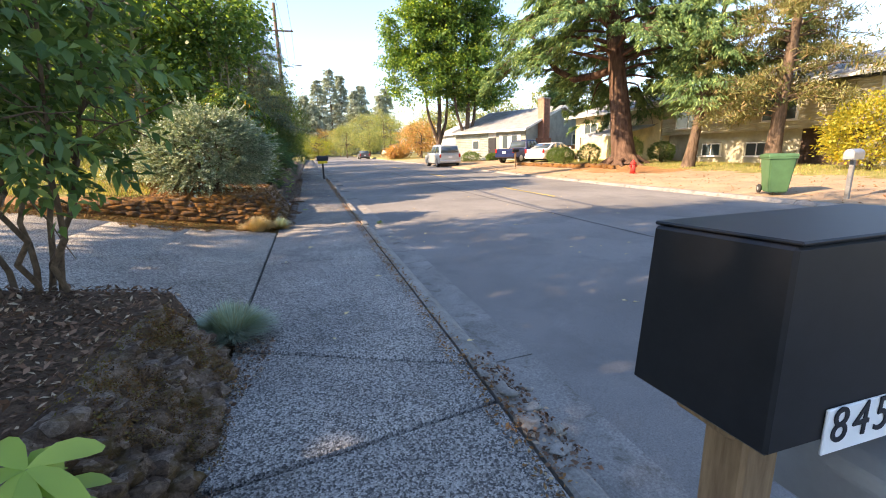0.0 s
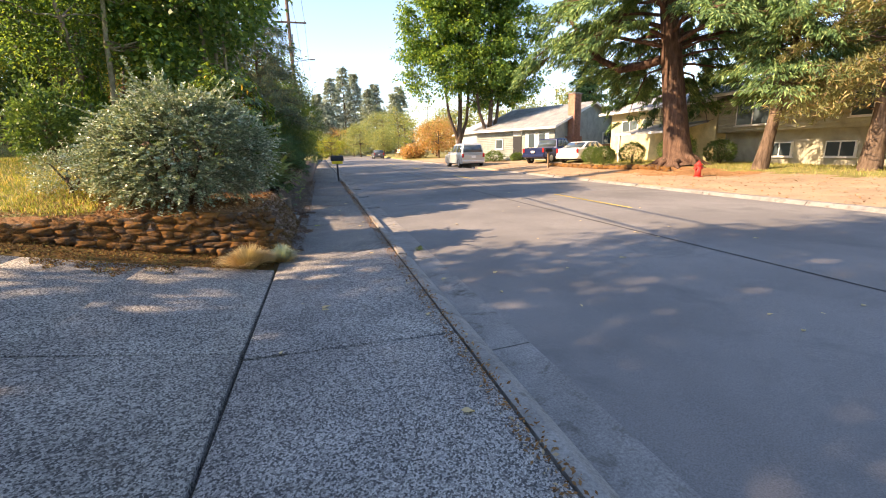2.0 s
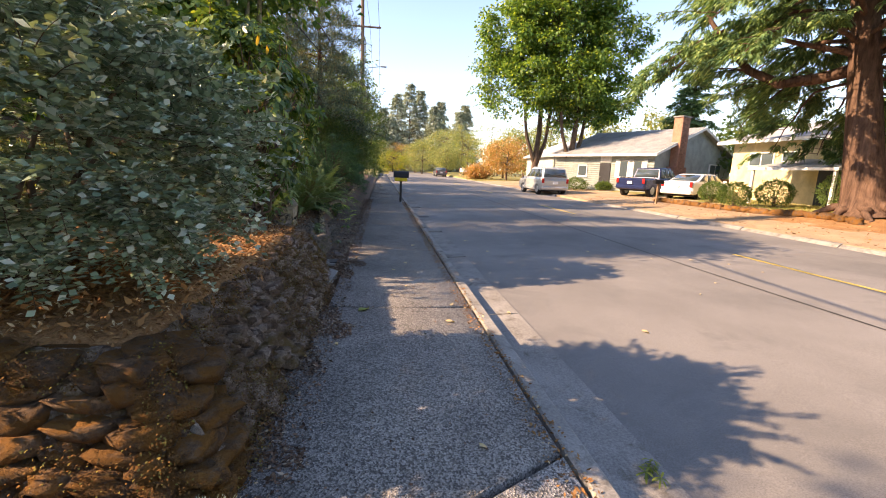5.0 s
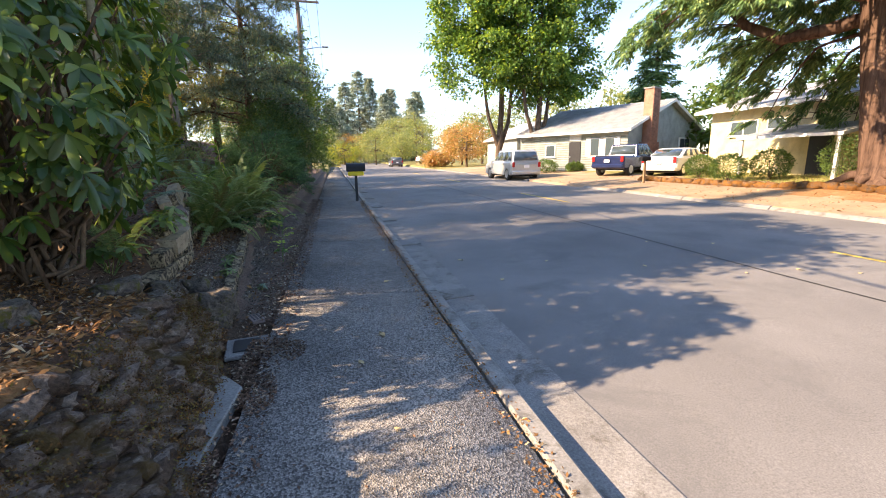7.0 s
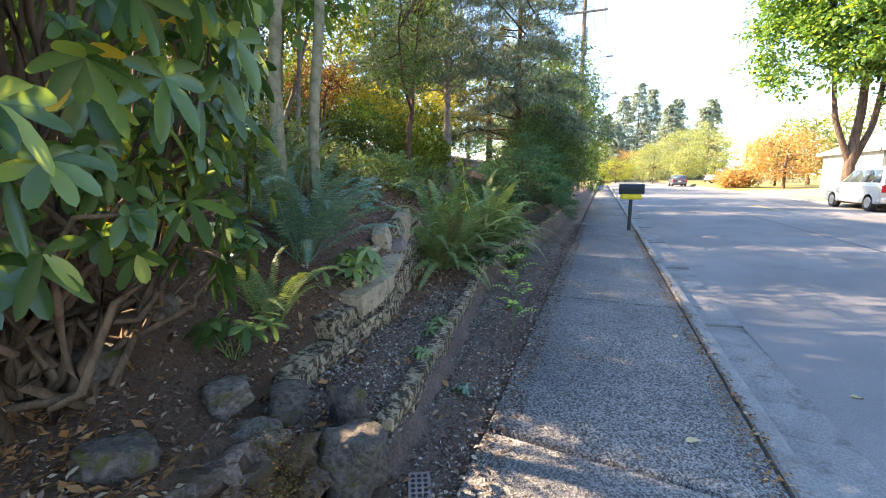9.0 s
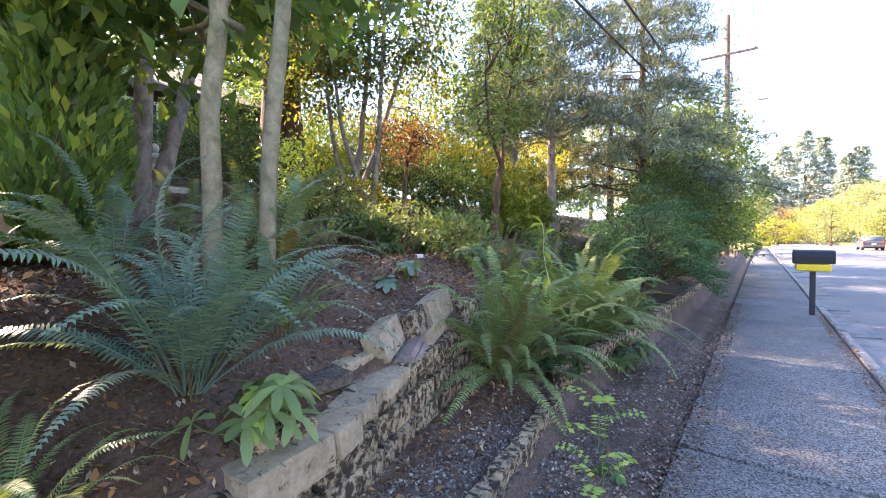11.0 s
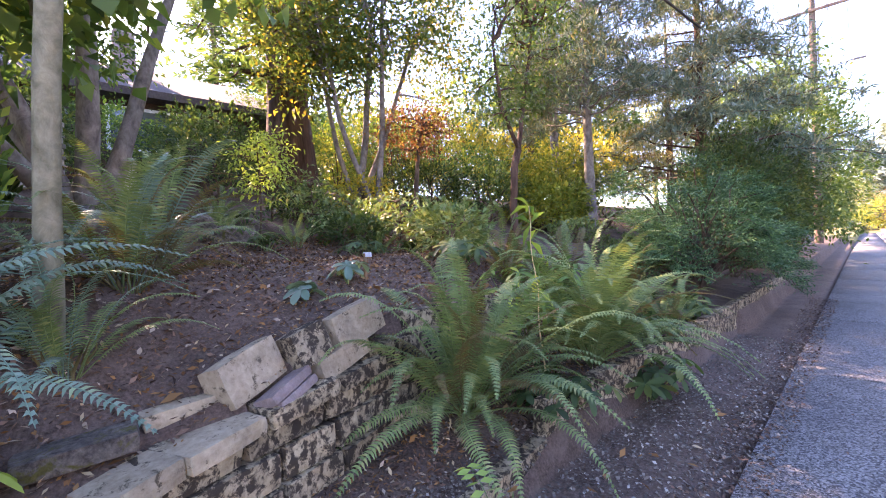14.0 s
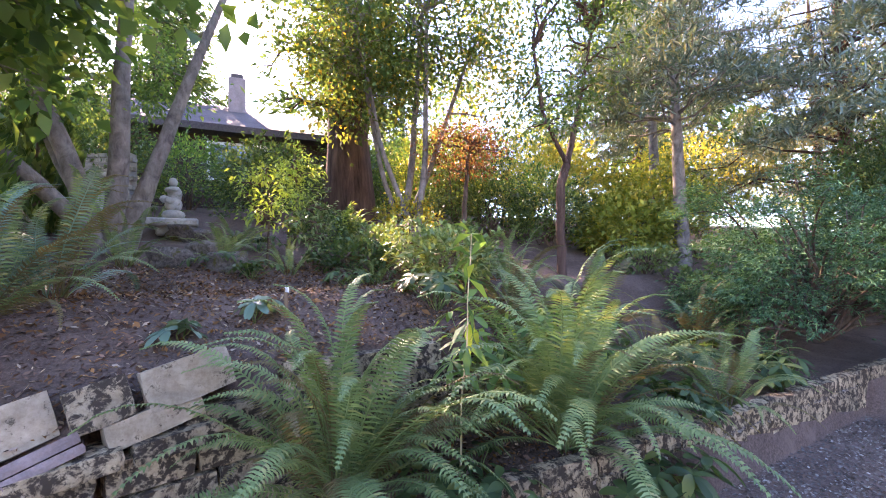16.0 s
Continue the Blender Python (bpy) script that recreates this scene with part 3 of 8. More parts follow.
def conifer(name, label, category, base, height, trunk_r, reach, leaf, bark_mat, leaf_mat, start=0.15, whorls=22, arms=7, droop=0.25, sprays=26, lean=(0, 0), group="", tuft=0.0, hang=0.0, gaps=0.0, taper=1.0, trunk_top=0.05):
    """A needle tree: straight trunk, whorls of limbs, flat sprays or tufts of needles along each limb."""
    e = thing(name, label, category, group, base)
    g, f = Geo(), Geo()
    z = np.linspace(0, height, 9)
    tp = np.stack([lean[0] * z / height, lean[1] * z / height, z], 1)
    tr = trunk_r * (1 - (1 - trunk_top) * (z / height) ** 0.9)
    tr[0] *= 1.25
    tube(g, tp, tr, 12, 0.05)
    for w in range(whorls):
        s = start + (1 - start) * (w + 0.5) / whorls
        for a in rng.uniform(0, 2 * np.pi, arms):
            if rng.random() < gaps:
                continue
            h = min(0.99, s + rng.uniform(-0.5, 0.5) * (1 - start) / whorls)
            root = np.array([lean[0] * h, lean[1] * h, height * h])
            run = reach * (1 - ((h - start) / (1 - start)) ** taper * 0.94) * rng.uniform(0.6, 1.1)
            tip = root + [math.cos(a) * run, math.sin(a) * run, -droop * run + 0.08 * run]
            line = bend(root, tip, 0.1 * run, 7, 0.03 * run)
            r0 = max(0.012, 0.16 * trunk_r * (1 - h) + 0.012)
            tube(g, line, np.linspace(r0, 0.006, 7), 5)
            m = max(6, int(sprays * run / reach * 1.3))
            t = rng.uniform(0.18, 1.0, m) ** 0.8
            i = np.clip((t * 6).astype(int), 0, 5)
            p = line[i] + (line[i + 1] - line[i]) * (t * 6 - i)[:, None]
            across = np.array([-math.sin(a), math.cos(a), 0])
            fwd = np.array([math.cos(a), math.sin(a), 0])
            k = 5
            o = rng.normal(0, 0.16 * run * 0.6 + 0.05, (m, 1)) * across
            p = p + o
            if tuft:
                pos = np.repeat(p, k * 3, 0) + rng.normal(0, tuft * 0.3, (m * k * 3, 3))
                way = rng.normal(0, 1, (m * k * 3, 3)) + fwd * 0.6 + [0, 0, 0.3]
            else:
                pos = np.repeat(p, k, 0) + rng.normal(0, 0.05 + leaf[0] * 0.25, (m * k, 3)) * [1, 1, 0.4]
                way = fwd * 0.8 + np.repeat(np.sign(o @ across[:, None] if o.ndim > 1 else o), k, 0) * across * 0.7 + rng.normal(0, 0.35, (m * k, 3)) + [0, 0, -hang]
            leaves(f, pos, way, rng.uniform(0.6, 1.25, len(pos)) * leaf[0], rng.uniform(0.7, 1.2, len(pos)) * leaf[1], 0.15, 0.25 * hang)
    part("trunk", g.mesh("trunk", True), bark_mat, e)
    part("crown", f.mesh("crown"), leaf_mat, e)
    return e


def rock_mesh(seed, name="stone"):
    """A rounded, dented lump of about one metre."""
    bm = bmesh.new()
    bmesh.ops.create_icosphere(bm, subdivisions=2, radius=0.5)
    for v in bm.verts:
        p = v.co.copy()
        q = Vector([math.copysign(abs(c * 2) ** 0.6, c) / 2 for c in p])
        v.co = q * (0.96 + 0.42 * noise.noise(p * 2.4 + Vector((seed * 7.1, seed, 0))) + 0.34 * noise.noise(p * 5.5 + Vector((seed, 0, 3))) + 0.24 * noise.noise(p * 11))
    for f_ in bm.faces:
        f_.smooth = True
    me = bpy.data.meshes.new(name)
    bm.to_mesh(me)
    bm.free()
    return me


def block_mesh(seed, name="block"):
    """A rough-split block of one metre, with chipped edges."""
    bm = box(1, 1, 1, 0.0, (0, 0, -0.5))
    bmesh.ops.subdivide_edges(bm, edges=bm.edges[:], cuts=1, use_grid_fill=True)
    for v in bm.verts:
        k = sum(abs(c) > 0.4 for c in v.co)
        v.co *= {1: 1.02, 2: 0.99, 3: 0.95}.get(k, 1)
        v.co += Vector([0.035 * noise.noise(v.co * 3 + Vector((seed * 5.3 + j * 9, 0, 0))) for j in range(3)])
    me = bpy.data.meshes.new(name)
    bm.to_mesh(me)
    bm.free()
    return me


ROCKS = [rock_mesh(i) for i in range(7)]
BLOCKS = [block_mesh(i) for i in range(6)]


def piece(meshes, name, material, parent, at, size, turn=(0, 0, 0)):
    """One stone, sharing its mesh with others of its material."""
    key = (name, material.name)
    pool = POOL.setdefault(key, [])
    if not pool:
        for me in meshes:
            c = me.copy()
            c.materials.append(material)
            pool.append(c)
    ob = new(name, pool[int(rng.integers(len(pool)))])
    ob.parent = parent
    ob.matrix_basis = pose(*at, *turn) @ Matrix.Diagonal((*size, 1))
    return ob


POOL = {}


def smooth(a, b, x):
    t = np.clip((np.asarray(x, float) - a) / (b - a), 0, 1)
    return t * t * (3 - 2 * t)


# ---- ground ----
WALL_Y = (15.7, 16.36, 17.0, 17.45, 17.75, 18.15, 19.0, 20.2, 21.5, 24.0, 60.0)
WALL_X = (-1.56, -1.72, -1.78, -1.77, -1.86, -1.97, -2.20, -2.35, -2.5, -2.6, -2.6)
WALL_Z = (0.32, 0.42, 0.58, 0.62, 0.66, 0.80, 0.96, 1.0, 0.95, 0.85, 0.7)
EDGE_Y = (15.6, 16.2, 17.3, 18.5, 19.7, 22.0, 25.4, 90.0)
EDGE_X = (-1.05, -1.13, -1.26, -1.42, -1.60, -1.48, -1.40, -1.40)


def rise(y):
    return 0.0065 * np.maximum(0, np.asarray(y, float) - 15)


def front_y(x):
    return 10.42 + 0.04 * np.maximum(0, -np.asarray(x, float) - 0.86)


def drive_z(x):
    s = np.clip(-np.asarray(x, float) - 0.86, 0, 9)
    return 0.135 * s + 0.006 * s * s


def gz(x, y):
    """Height of the ground sheet."""
    x, y = np.asarray(x, float), np.asarray(y, float)
    wob = 0.03 * np.sin(1.7 * x + 0.6 * y) * np.sin(0.9 * y - 0.4 * x)
    # raised bed and lawn beyond the drive
    foot = np.interp(y, (12.0, 13.6, 15.0, 15.7), (-0.76, -0.78, -0.95, -1.15))
    brow = np.interp(y, (13.6, 15.0, 15.7), (0.65, 0.54, 0.40))
    bed = np.maximum(brow + (0.65 - brow) * smooth(foot - 0.5, foot - 1.3, x), drive_z(x) + 0.03) + 0.22 * np.maximum(0, y - front_y(x)) * smooth(-1.5, -4, x)
    bed = np.minimum(bed, np.maximum(1.42, drive_z(x) + 0.06)) + wob * 0.6
    side = smooth(foot - 0.18, foot - 0.46, x)
    bed = bed * side - 0.05 * (1 - side)
    drive = -0.07 + drive_z(x) + 0.06 * smooth(-0.6, -0.45, y - front_y(x))
    z_b = drive + (bed - drive) * smooth(0.12, 0.40, y - front_y(x))
    z_b = np.where(x > -0.75, -0.08, z_b)
    # mound before the drive
    inx, iny = smooth(-0.98, -1.25, x), smooth(5.25, 4.95, y)
    mound = -0.06 + (0.50 + 0.6 * drive_z(x)) * inx * iny + wob * inx * iny
    z_a = np.where((y < 5.5) & (x < -0.75), np.maximum(mound, -0.07 + drive_z(x) * smooth(3.5, 5.2, y)), -0.08)
    z_a = np.where(y >= 5.5, z_b, z_a)
    # terraced garden
    wx, wz, ex = np.interp(y, WALL_Y, WALL_X), np.interp(y, WALL_Y, WALL_Z), np.interp(y, EDGE_Y, EDGE_X)
    low = 0.10 + 0.12 * smooth(0, -1, (x - ex) / np.maximum(ex - wx, 0.1)) + 0.15 * smooth(19.2, 20.4, y)
    top = wz - 0.04 + (1.30 - wz) * smooth(0.0, 1.3, wx - x) + 0.27 * np.maximum(0, -x - 4.2) - 0.10 * np.maximum(0, -x - 9)
    top = np.minimum(top, 3.4) + wob
    soft = smooth(19.5, 22.5, y)
    sharp = np.where(x > wx - 0.17, low, top)
    slope = low + (top - low) * smooth(0.2, -1.2, x - wx)
    z_c = np.where(x > ex + 0.02, -0.02 - 0.05 * smooth(-1.0, -0.8, x), sharp * (1 - soft) + slope * soft)
    k = smooth(15.3, 16.2, y)
    z_l = z_a * (1 - k) + z_c * k
    # beyond the road
    z_r = 0.13 * smooth(11.2, 14, x) + 0.22 * smooth(14, 19, x) + 0.22 * np.exp(-((x - 16.2) ** 2 + (y - 22.0) ** 2) / 3.0)
    z = np.where(x < -0.75, z_l, np.where(x < 11.12, -0.4, z_r - 0.03))
    far = smooth(40, 70, np.hypot(x, y - 15))
    return z * (1 - far) + np.where((x > -0.75) & (x < 11.12), -0.4, 0.2) * far + rise(y)


def axis_points(*spans):
    return np.unique(np.concatenate([np.arange(a, b, s) for a, b, s in spans]).round(3))


gx = axis_points((-400, -60, 40), (-60, -12, 2), (-12, -6, 0.4), (-6, -0.6, 0.09), (-0.6, 11, 1.0), (11.0, 11.3, 0.06), (11.3, 24, 0.5), (24, 60, 3), (60, 420, 40))
gy = axis_points((-80, -6, 4), (-6, 2, 0.5), (2, 26, 0.1), (26, 60, 0.8), (60, 140, 4), (140, 700, 40))
GX, GY = np.meshgrid(gx, gy, indexing="ij")
GZ = gz(GX, GY)
ni, nj = GX.shape
ii, jj = np.meshgrid(np.arange(ni - 1), np.arange(nj - 1), indexing="ij")
quads = np.stack([ii * nj + jj, (ii + 1) * nj + jj, (ii + 1) * nj + jj + 1, ii * nj + jj + 1], -1).reshape(-1, 4)
ground_me = mesh_np("ground", np.stack([GX, GY, GZ], -1).reshape(-1, 3), quads, smooth=True)
for key in ("soil", "lawn", "litter", "moss", "mulchsoil", "verge"):
    ground_me.materials.append(M[key])
cx, cy = (GX[:-1, :-1] + GX[1:, 1:]).ravel() / 2, (GY[:-1, :-1] + GY[1:, 1:]).ravel() / 2
idx = np.zeros(len(cx), np.int32)
wave = 0.35 * np.sin(1.3 * cx) + 0.25 * np.sin(2.9 * cy)
idx[(cx < -3.3 + 0.4 * wave) & (cy > front_y(cx) + 0.4) & (cy < 16.2 + wave) & (cx > -30)] = 1
idx[((cx > -3.3 + 0.4 * wave) | (cy < front_y(cx) + 0.4)) & (cx < -0.7) & (cx > -8) & (cy > 10.3) & (cy < 15.9)] = 2
idx[(cx > -3.0 + wave) & (cx < -0.7) & (cy > 14.1 + wave) & (cy < 16.0)] = 4
idx[(cx > 11) & (cx < 16.5 + wave) & (cy < 60)] = 5
idx[(np.hypot(cx - 16.2, cy - 21) < 3.2 + wave)] = 2
idx[(cx >= 16.5 + wave)] = 1
idx[(np.abs(cx) > 40) | (cy > 60)] = 1
idx[(cx < -0.7) & (cy < front_y(cx) + 0.1) & (cy > 9.4)] = 3
idx[(cx < -0.7) & (cy < 5.6)] = 4
idx[(cx < np.interp(cy, WALL_Y, WALL_X) - 0.1) & (cx > -7) & (cy > 15.8) & (cy < 17.3 + wave)] = 4
ground_me.polygons.foreach_set("material_index", idx)
tagged(new("ground", ground_me), "brown garden soil, dry lawn and orange needle litter", "ground", kind="structure")


def sheet(name, xs, ys, zf, material, label, category):
    X, Y = np.meshgrid(xs, ys, indexing="ij")
    n, m = X.shape
    i, j = np.meshgrid(np.arange(n - 1), np.arange(m - 1), indexing="ij")
    q = np.stack([i * m + j, (i + 1) * m + j, (i + 1) * m + j + 1, i * m + j + 1], -1).reshape(-1, 4)
    ob = obj(name, mesh_np(name, np.stack([X, Y, zf(X, Y)], -1).reshape(-1, 3), q, smooth=True), material)
    return tagged(ob, label, category, kind="structure")


def road_z(x, y):
    return -0.125 + 0.07 * np.sin(np.clip((np.asarray(x) - 1.3) / 9.7, 0, 1) * math.pi) + rise(y)


road_ys = np.concatenate([np.arange(-80, 60, 2.0), np.arange(60, 320, 10.0)])
sheet("road", np.linspace(1.28, 11.02, 15), road_ys, road_z, M["asphalt"], "worn grey asphalt street with leaf shadows", "road")


def strip(name, x0, x1, y0, y1, material, label, category, up=0.004, kind="structure"):
    ys = np.linspace(y0, y1, max(2, int((y1 - y0) / 2) + 2))
    return sheet(name, np.array([x0, x1]), ys, lambda X, Y: road_z(X, Y) + up, material, label, category)


for y0 in (-22.0, -10.0, 2.0, 13.0, 24.0, 36.0, 48.0, 60.0, 72.0):
    strip("lane_marking", 6.80, 6.91, y0, y0 + 3.6, M["paint"], "faded yellow dashed centre line on asphalt", "road marking")
strip("road_seam", 4.98, 5.02, 6, 60, M["tar"], "thin dark tar seam in the asphalt", "road seam", 0.003)


def slab(name, material, parent, corners, top, thick=0.10, chamfer=0.012):
    """A paving slab over four corners (x, y), with worn edges; top gives the height at a corner."""
    c = np.array(corners, float)
    mid = c.mean(0)
    ring = c + (mid - c) / np.linalg.norm(mid - c, axis=1, keepdims=True) * chamfer * 1.5
    v = [(*p, top(*p) - thick) for p in c] + [(*p, top(*p) - chamfer) for p in c] + [(*p, top(*p)) for p in ring]
    q = [(4 * k + i, 4 * k + (i + 1) % 4, 4 * k + 4 + (i + 1) % 4, 4 * k + 4 + i) for k in (0, 1) for i in range(4)] + [(8, 9, 10, 11)]
    return obj(name, mesh_np(name, v, q), material, parent)


def walk_z(x, y):
    return 0.004 - 0.02 * (x + 0.85) + float(rise(y)) * 0.4


pavement = thing("pavement", "exposed-aggregate concrete pavement with dirty joints", "pavement", kind="structure")
joints = [(-30, -30), (-20, -20), (-12, -12), (-6, -6), (-2.2, -2.2), (0.6, 0.6), (3.25, 3.55), (4.72, 4.02), (7.35, 7.4), (9.95, 10.85), (13.2, 13.25), (16.55, 16.4), (19.6, 19.6), (22.7, 22.7), (25.8, 25.8), (29, 29), (32, 32), (35, 35), (38, 38), (42, 42), (50, 50), (60, 60), (75, 75), (100, 100)]
for (l0, r0), (l1, r1) in zip(joints[:-1], joints[1:]):
    g = 0.019
    left = -0.72 if l0 > 10 else -0.83
    slab("slab", M["agg3" if l0 > 16 else "aggmid" if l0 > 9.9 else "agg"], pavement, [(left, l0 + g), (0.735, r0 + g), (0.735, r1 - g), (left, l1 - g)], walk_z)

drive = thing("driveway", "exposed-aggregate concrete driveway in broken shade", "driveway", kind="structure")
for x0, x1 in ((-2.2, -0.86), (-3.4, -2.202), (-4.8, -3.402), (-7.4, -4.802), (-18, -7.42)):
    for lo, hi in ((5.35, 7.44), (7.465, None)):
        a = lo + (0.3 * max(0, -x0 - 2) ** 0.8 if lo < 6 else 0)
        b = lo + (0.3 * max(0, -x1 - 2) ** 0.8 if lo < 6 else 0)
        c, d = (hi, hi) if hi else (float(front_y(x1)) - 0.62, float(front_y(x0)) - 0.62)
        slab("slab", M["agg2"], drive, [(x0, a), (x1, b), (x1, c), (x0, d)], lambda x, y: 0.002 + float(drive_z(x)), 0.10, 0.003)

# kerb and gutter: dropped along the driveway, upright beyond it
kerb = thing("kerb", "weathered concrete kerb with cracked joints", "kerb", kind="structure")
gutter = thing("gutter", "pale concrete gutter strip beside the asphalt", "gutter", kind="structure")
for k in range(-8, 30):
    y0, y1 = 1.1 + k * 3.05, 1.1 + k * 3.05 + 3.035
    dropped = y0 > 2.5 and y1 < 11
    prof = [(0.755, -0.3), (0.755, -0.035), (0.86, -0.05), (0.95, -0.11), (0.95, -0.3)] if dropped else [(0.755, -0.3), (0.755, -0.03), (0.77, -0.018), (0.868, -0.022), (0.888, -0.04), (0.905, -0.3)]
    if -2 < k < 1:
        prof = [(a, b + random.uniform(-0.012, 0.006)) for a, b in prof]
    up = float(rise(y0)) * 0.6
    part("kerb_stone", prism(prof, "y", y0, y1), M["kerb"], kerb, m=pose(0, 0, up))
    part("gutter_slab", prism([(0.953 if dropped else 0.906, -0.3), (0.953 if dropped else 0.906, -0.135), (1.29, -0.115), (1.30, -0.3)], "y", y0, y1), M["gutter"], gutter, m=pose(0, 0, float(rise(y0))))
far_kerb = thing("kerb", "pale concrete kerb along the far verge", "kerb", kind="structure")
for k in range(-8, 40):
    y0 = k * 3.0
    if 27 < y0 < 35:
        continue
    part("kerb_stone", prism([(10.98, -0.3), (10.98, -0.11), (11.06, -0.03), (11.20, -0.02), (11.24, -0.3)], "y", y0, y0 + 2.985), M["gutter"], far_kerb, m=pose(0, 0, float(rise(y0))))


# ---- things on the garden side ----
def crag(e, p, seg, s_all, heights, batter):
    """The broken face behind and between the stones, with a lip that runs back into the bed."""
    ss = np.arange(0, s_all[-1], 0.035)
    nz, nl = 18, 3
    x, y = np.interp(ss, s_all, p[:, 0]), np.interp(ss, s_all, p[:, 1])
    i = np.clip(np.searchsorted(s_all, ss) - 1, 0, len(seg) - 1)
    d = (np.diff(p, axis=0) / seg[:, None])[i]
    nrm = np.stack([d[:, 1], -d[:, 0]], 1)
    for _ in range(6):
        nrm[1:-1] = (nrm[:-2] + nrm[1:-1] + nrm[2:]) / 3
    nrm = unit(nrm)
    h, bt = np.interp(ss, s_all, heights), np.interp(ss, s_all, batter)
    V = np.zeros((len(ss), nz + nl, 3))
    for r in range(nz + nl):
        k = min(1.0, r / (nz - 1))
        z = h * k - 0.04 * (1 - k)
        back = bt * h * k + 0.05 + max(0, r - nz + 1) * 0.05
        for a in range(len(ss)):
            q = Vector((x[a], y[a], z[a]))
            near = noise.voronoi(q * 8.5 + Vector((3, 1, 0)))[0]
            bulge = 0.055 * min(1.0, (near[1] - near[0]) * 2.2) + 0.05 * noise.noise(q * 3.1) + 0.022 * noise.noise(q * 15)
            if r < nz:
                o = back[a] - bulge * (1 - 0.5 * k ** 6)
                V[a, r] = (x[a] - nrm[a, 0] * o, y[a] - nrm[a, 1] * o, z[a] + float(drive_z(x[a])))
            else:
                V[a, r] = (x[a] - nrm[a, 0] * back[a], y[a] - nrm[a, 1] * back[a], z[a] + 0.4 * bulge - 0.03 * (r - nz + 1) + float(drive_z(x[a])))
    n, m = V.shape[:2]
    i, j = np.meshgrid(np.arange(n - 1), np.arange(m - 1), indexing="ij")
    q = np.stack([i * m + j, (i + 1) * m + j, (i + 1) * m + j + 1, i * m + j + 1], -1).reshape(-1, 4)
    part("rock_face", mesh_np("rock_face", V.reshape(-1, 3), q, smooth=True), M["crag"], e, "dark craggy rock face with moss")
    # moss along the rim
    k = int(len(ss) * 60)
    a = rng.integers(0, len(ss), k)
    r = np.clip(rng.normal(nz - 0.5, 1.9, k), nz - 6, nz + nl - 1).astype(int)
    keep = np.array([noise.noise(Vector(v) * 2.1) for v in V[a, r]]) > 0.0
    pos = V[a, r][keep] + rng.normal(0, 0.018, (keep.sum(), 3))
    g = Geo()
    leaves(g, pos, np.concatenate([nrm[a][keep] * 0.6, np.full((keep.sum(), 1), 0.5)], 1) + rng.normal(0, 0.5, (keep.sum(), 3)), rng.uniform(0.006, 0.017, keep.sum()), 0.008, 0.2)
    part("rim_moss", g.mesh("rim_moss"), M["rimmoss"], e, "yellow-green moss on the rim")["kind"] = "stuff"


def stone_wall(label, lines, heights, course=0.13, material=None, batter=(), size=0.30, coursed=99):
    """Dry-stone facing: stones in courses along a line of (x, y) with the outward side to its right."""
    e = thing("rock_wall", label, "rock wall", kind="structure")
    p = np.array(lines, float)
    seg = np.linalg.norm(np.diff(p, axis=0), axis=1)
    s_all = np.concatenate([[0], np.cumsum(seg)])
    h_of = lambda s: np.interp(s, s_all, heights)
    lean = lambda s: np.interp(s, s_all, batter)
    crag(e, p, seg, s_all, heights, batter)
    zc = 0.0
    row = 0
    while zc < max(heights):
        s = -0.1 * (row % 2)
        while s < s_all[-1]:
            small = s > coursed
            w = size * (random.uniform(0.3, 0.75) if small else random.uniform(0.6, 1.5))
            m = min(s + w / 2, s_all[-1])
            if zc < h_of(m) - 0.05 and not (small and random.random() < 0.35):
                x, y = np.interp(m, s_all, p[:, 0]), np.interp(m, s_all, p[:, 1])
                i = min(len(seg) - 1, int(np.searchsorted(s_all, m) - 1))
                d = (p[i + 1] - p[i]) / seg[i]
                n = np.array([d[1], -d[0]])
                back = float(lean(m)) * (zc + course / 2) + random.uniform(-0.015, 0.02)
                hgt = course * (random.uniform(0.6, 1.2) if small else random.uniform(0.9, 1.3))
                piece(ROCKS, "stone", material if not small else M["crag"], e, (x - n[0] * (back + 0.05), y - n[1] * (back + 0.05), zc + course / 2 + random.uniform(-0.012, 0.012) + float(drive_z(x))), (w * 1.12, 0.20, hgt), (random.uniform(-8, 8), random.uniform(-5, 5) * (3 if small else 1), math.degrees(math.atan2(d[1], d[0])) + random.uniform(-7, 7)))
            s += w
        zc += course
        row += 1
    # moss cushions and dry needles caught on the face
    k = int(6000 * s_all[-1])
    s = rng.uniform(0, s_all[-1], k)
    x, y = np.interp(s, s_all, p[:, 0]), np.interp(s, s_all, p[:, 1])
    i = np.clip(np.searchsorted(s_all, s) - 1, 0, len(seg) - 1)
    d = (np.diff(p, axis=0) / seg[:, None])[i]
    nrm = np.stack([d[:, 1], -d[:, 0]], 1)
    zz = rng.uniform(0, 1.02, k) * np.interp(s, s_all, heights)
    off = -lean(s) * zz + rng.uniform(-0.03, 0.075, k)
    keep = np.array([noise.noise(Vector((a * 2.3, b * 2.3, c * 4))) for a, b, c in zip(x, y, zz)]) > -0.12
    pos = np.stack([x + nrm[:, 0] * off, y + nrm[:, 1] * off, zz + drive_z(x)], 1)[keep]
    g = Geo()
    leaves(g, pos, np.concatenate([nrm[keep] * 0.8, np.zeros((keep.sum(), 1))], 1) + rng.normal(0, 0.6, (keep.sum(), 3)) + [0, 0, -0.3], rng.uniform(0.006, 0.016, keep.sum()), 0.008, 0.2)
    part("moss", g.mesh("moss"), M["mossy"], e, "dry orange-brown moss and needles")["kind"] = "stuff"
    return e


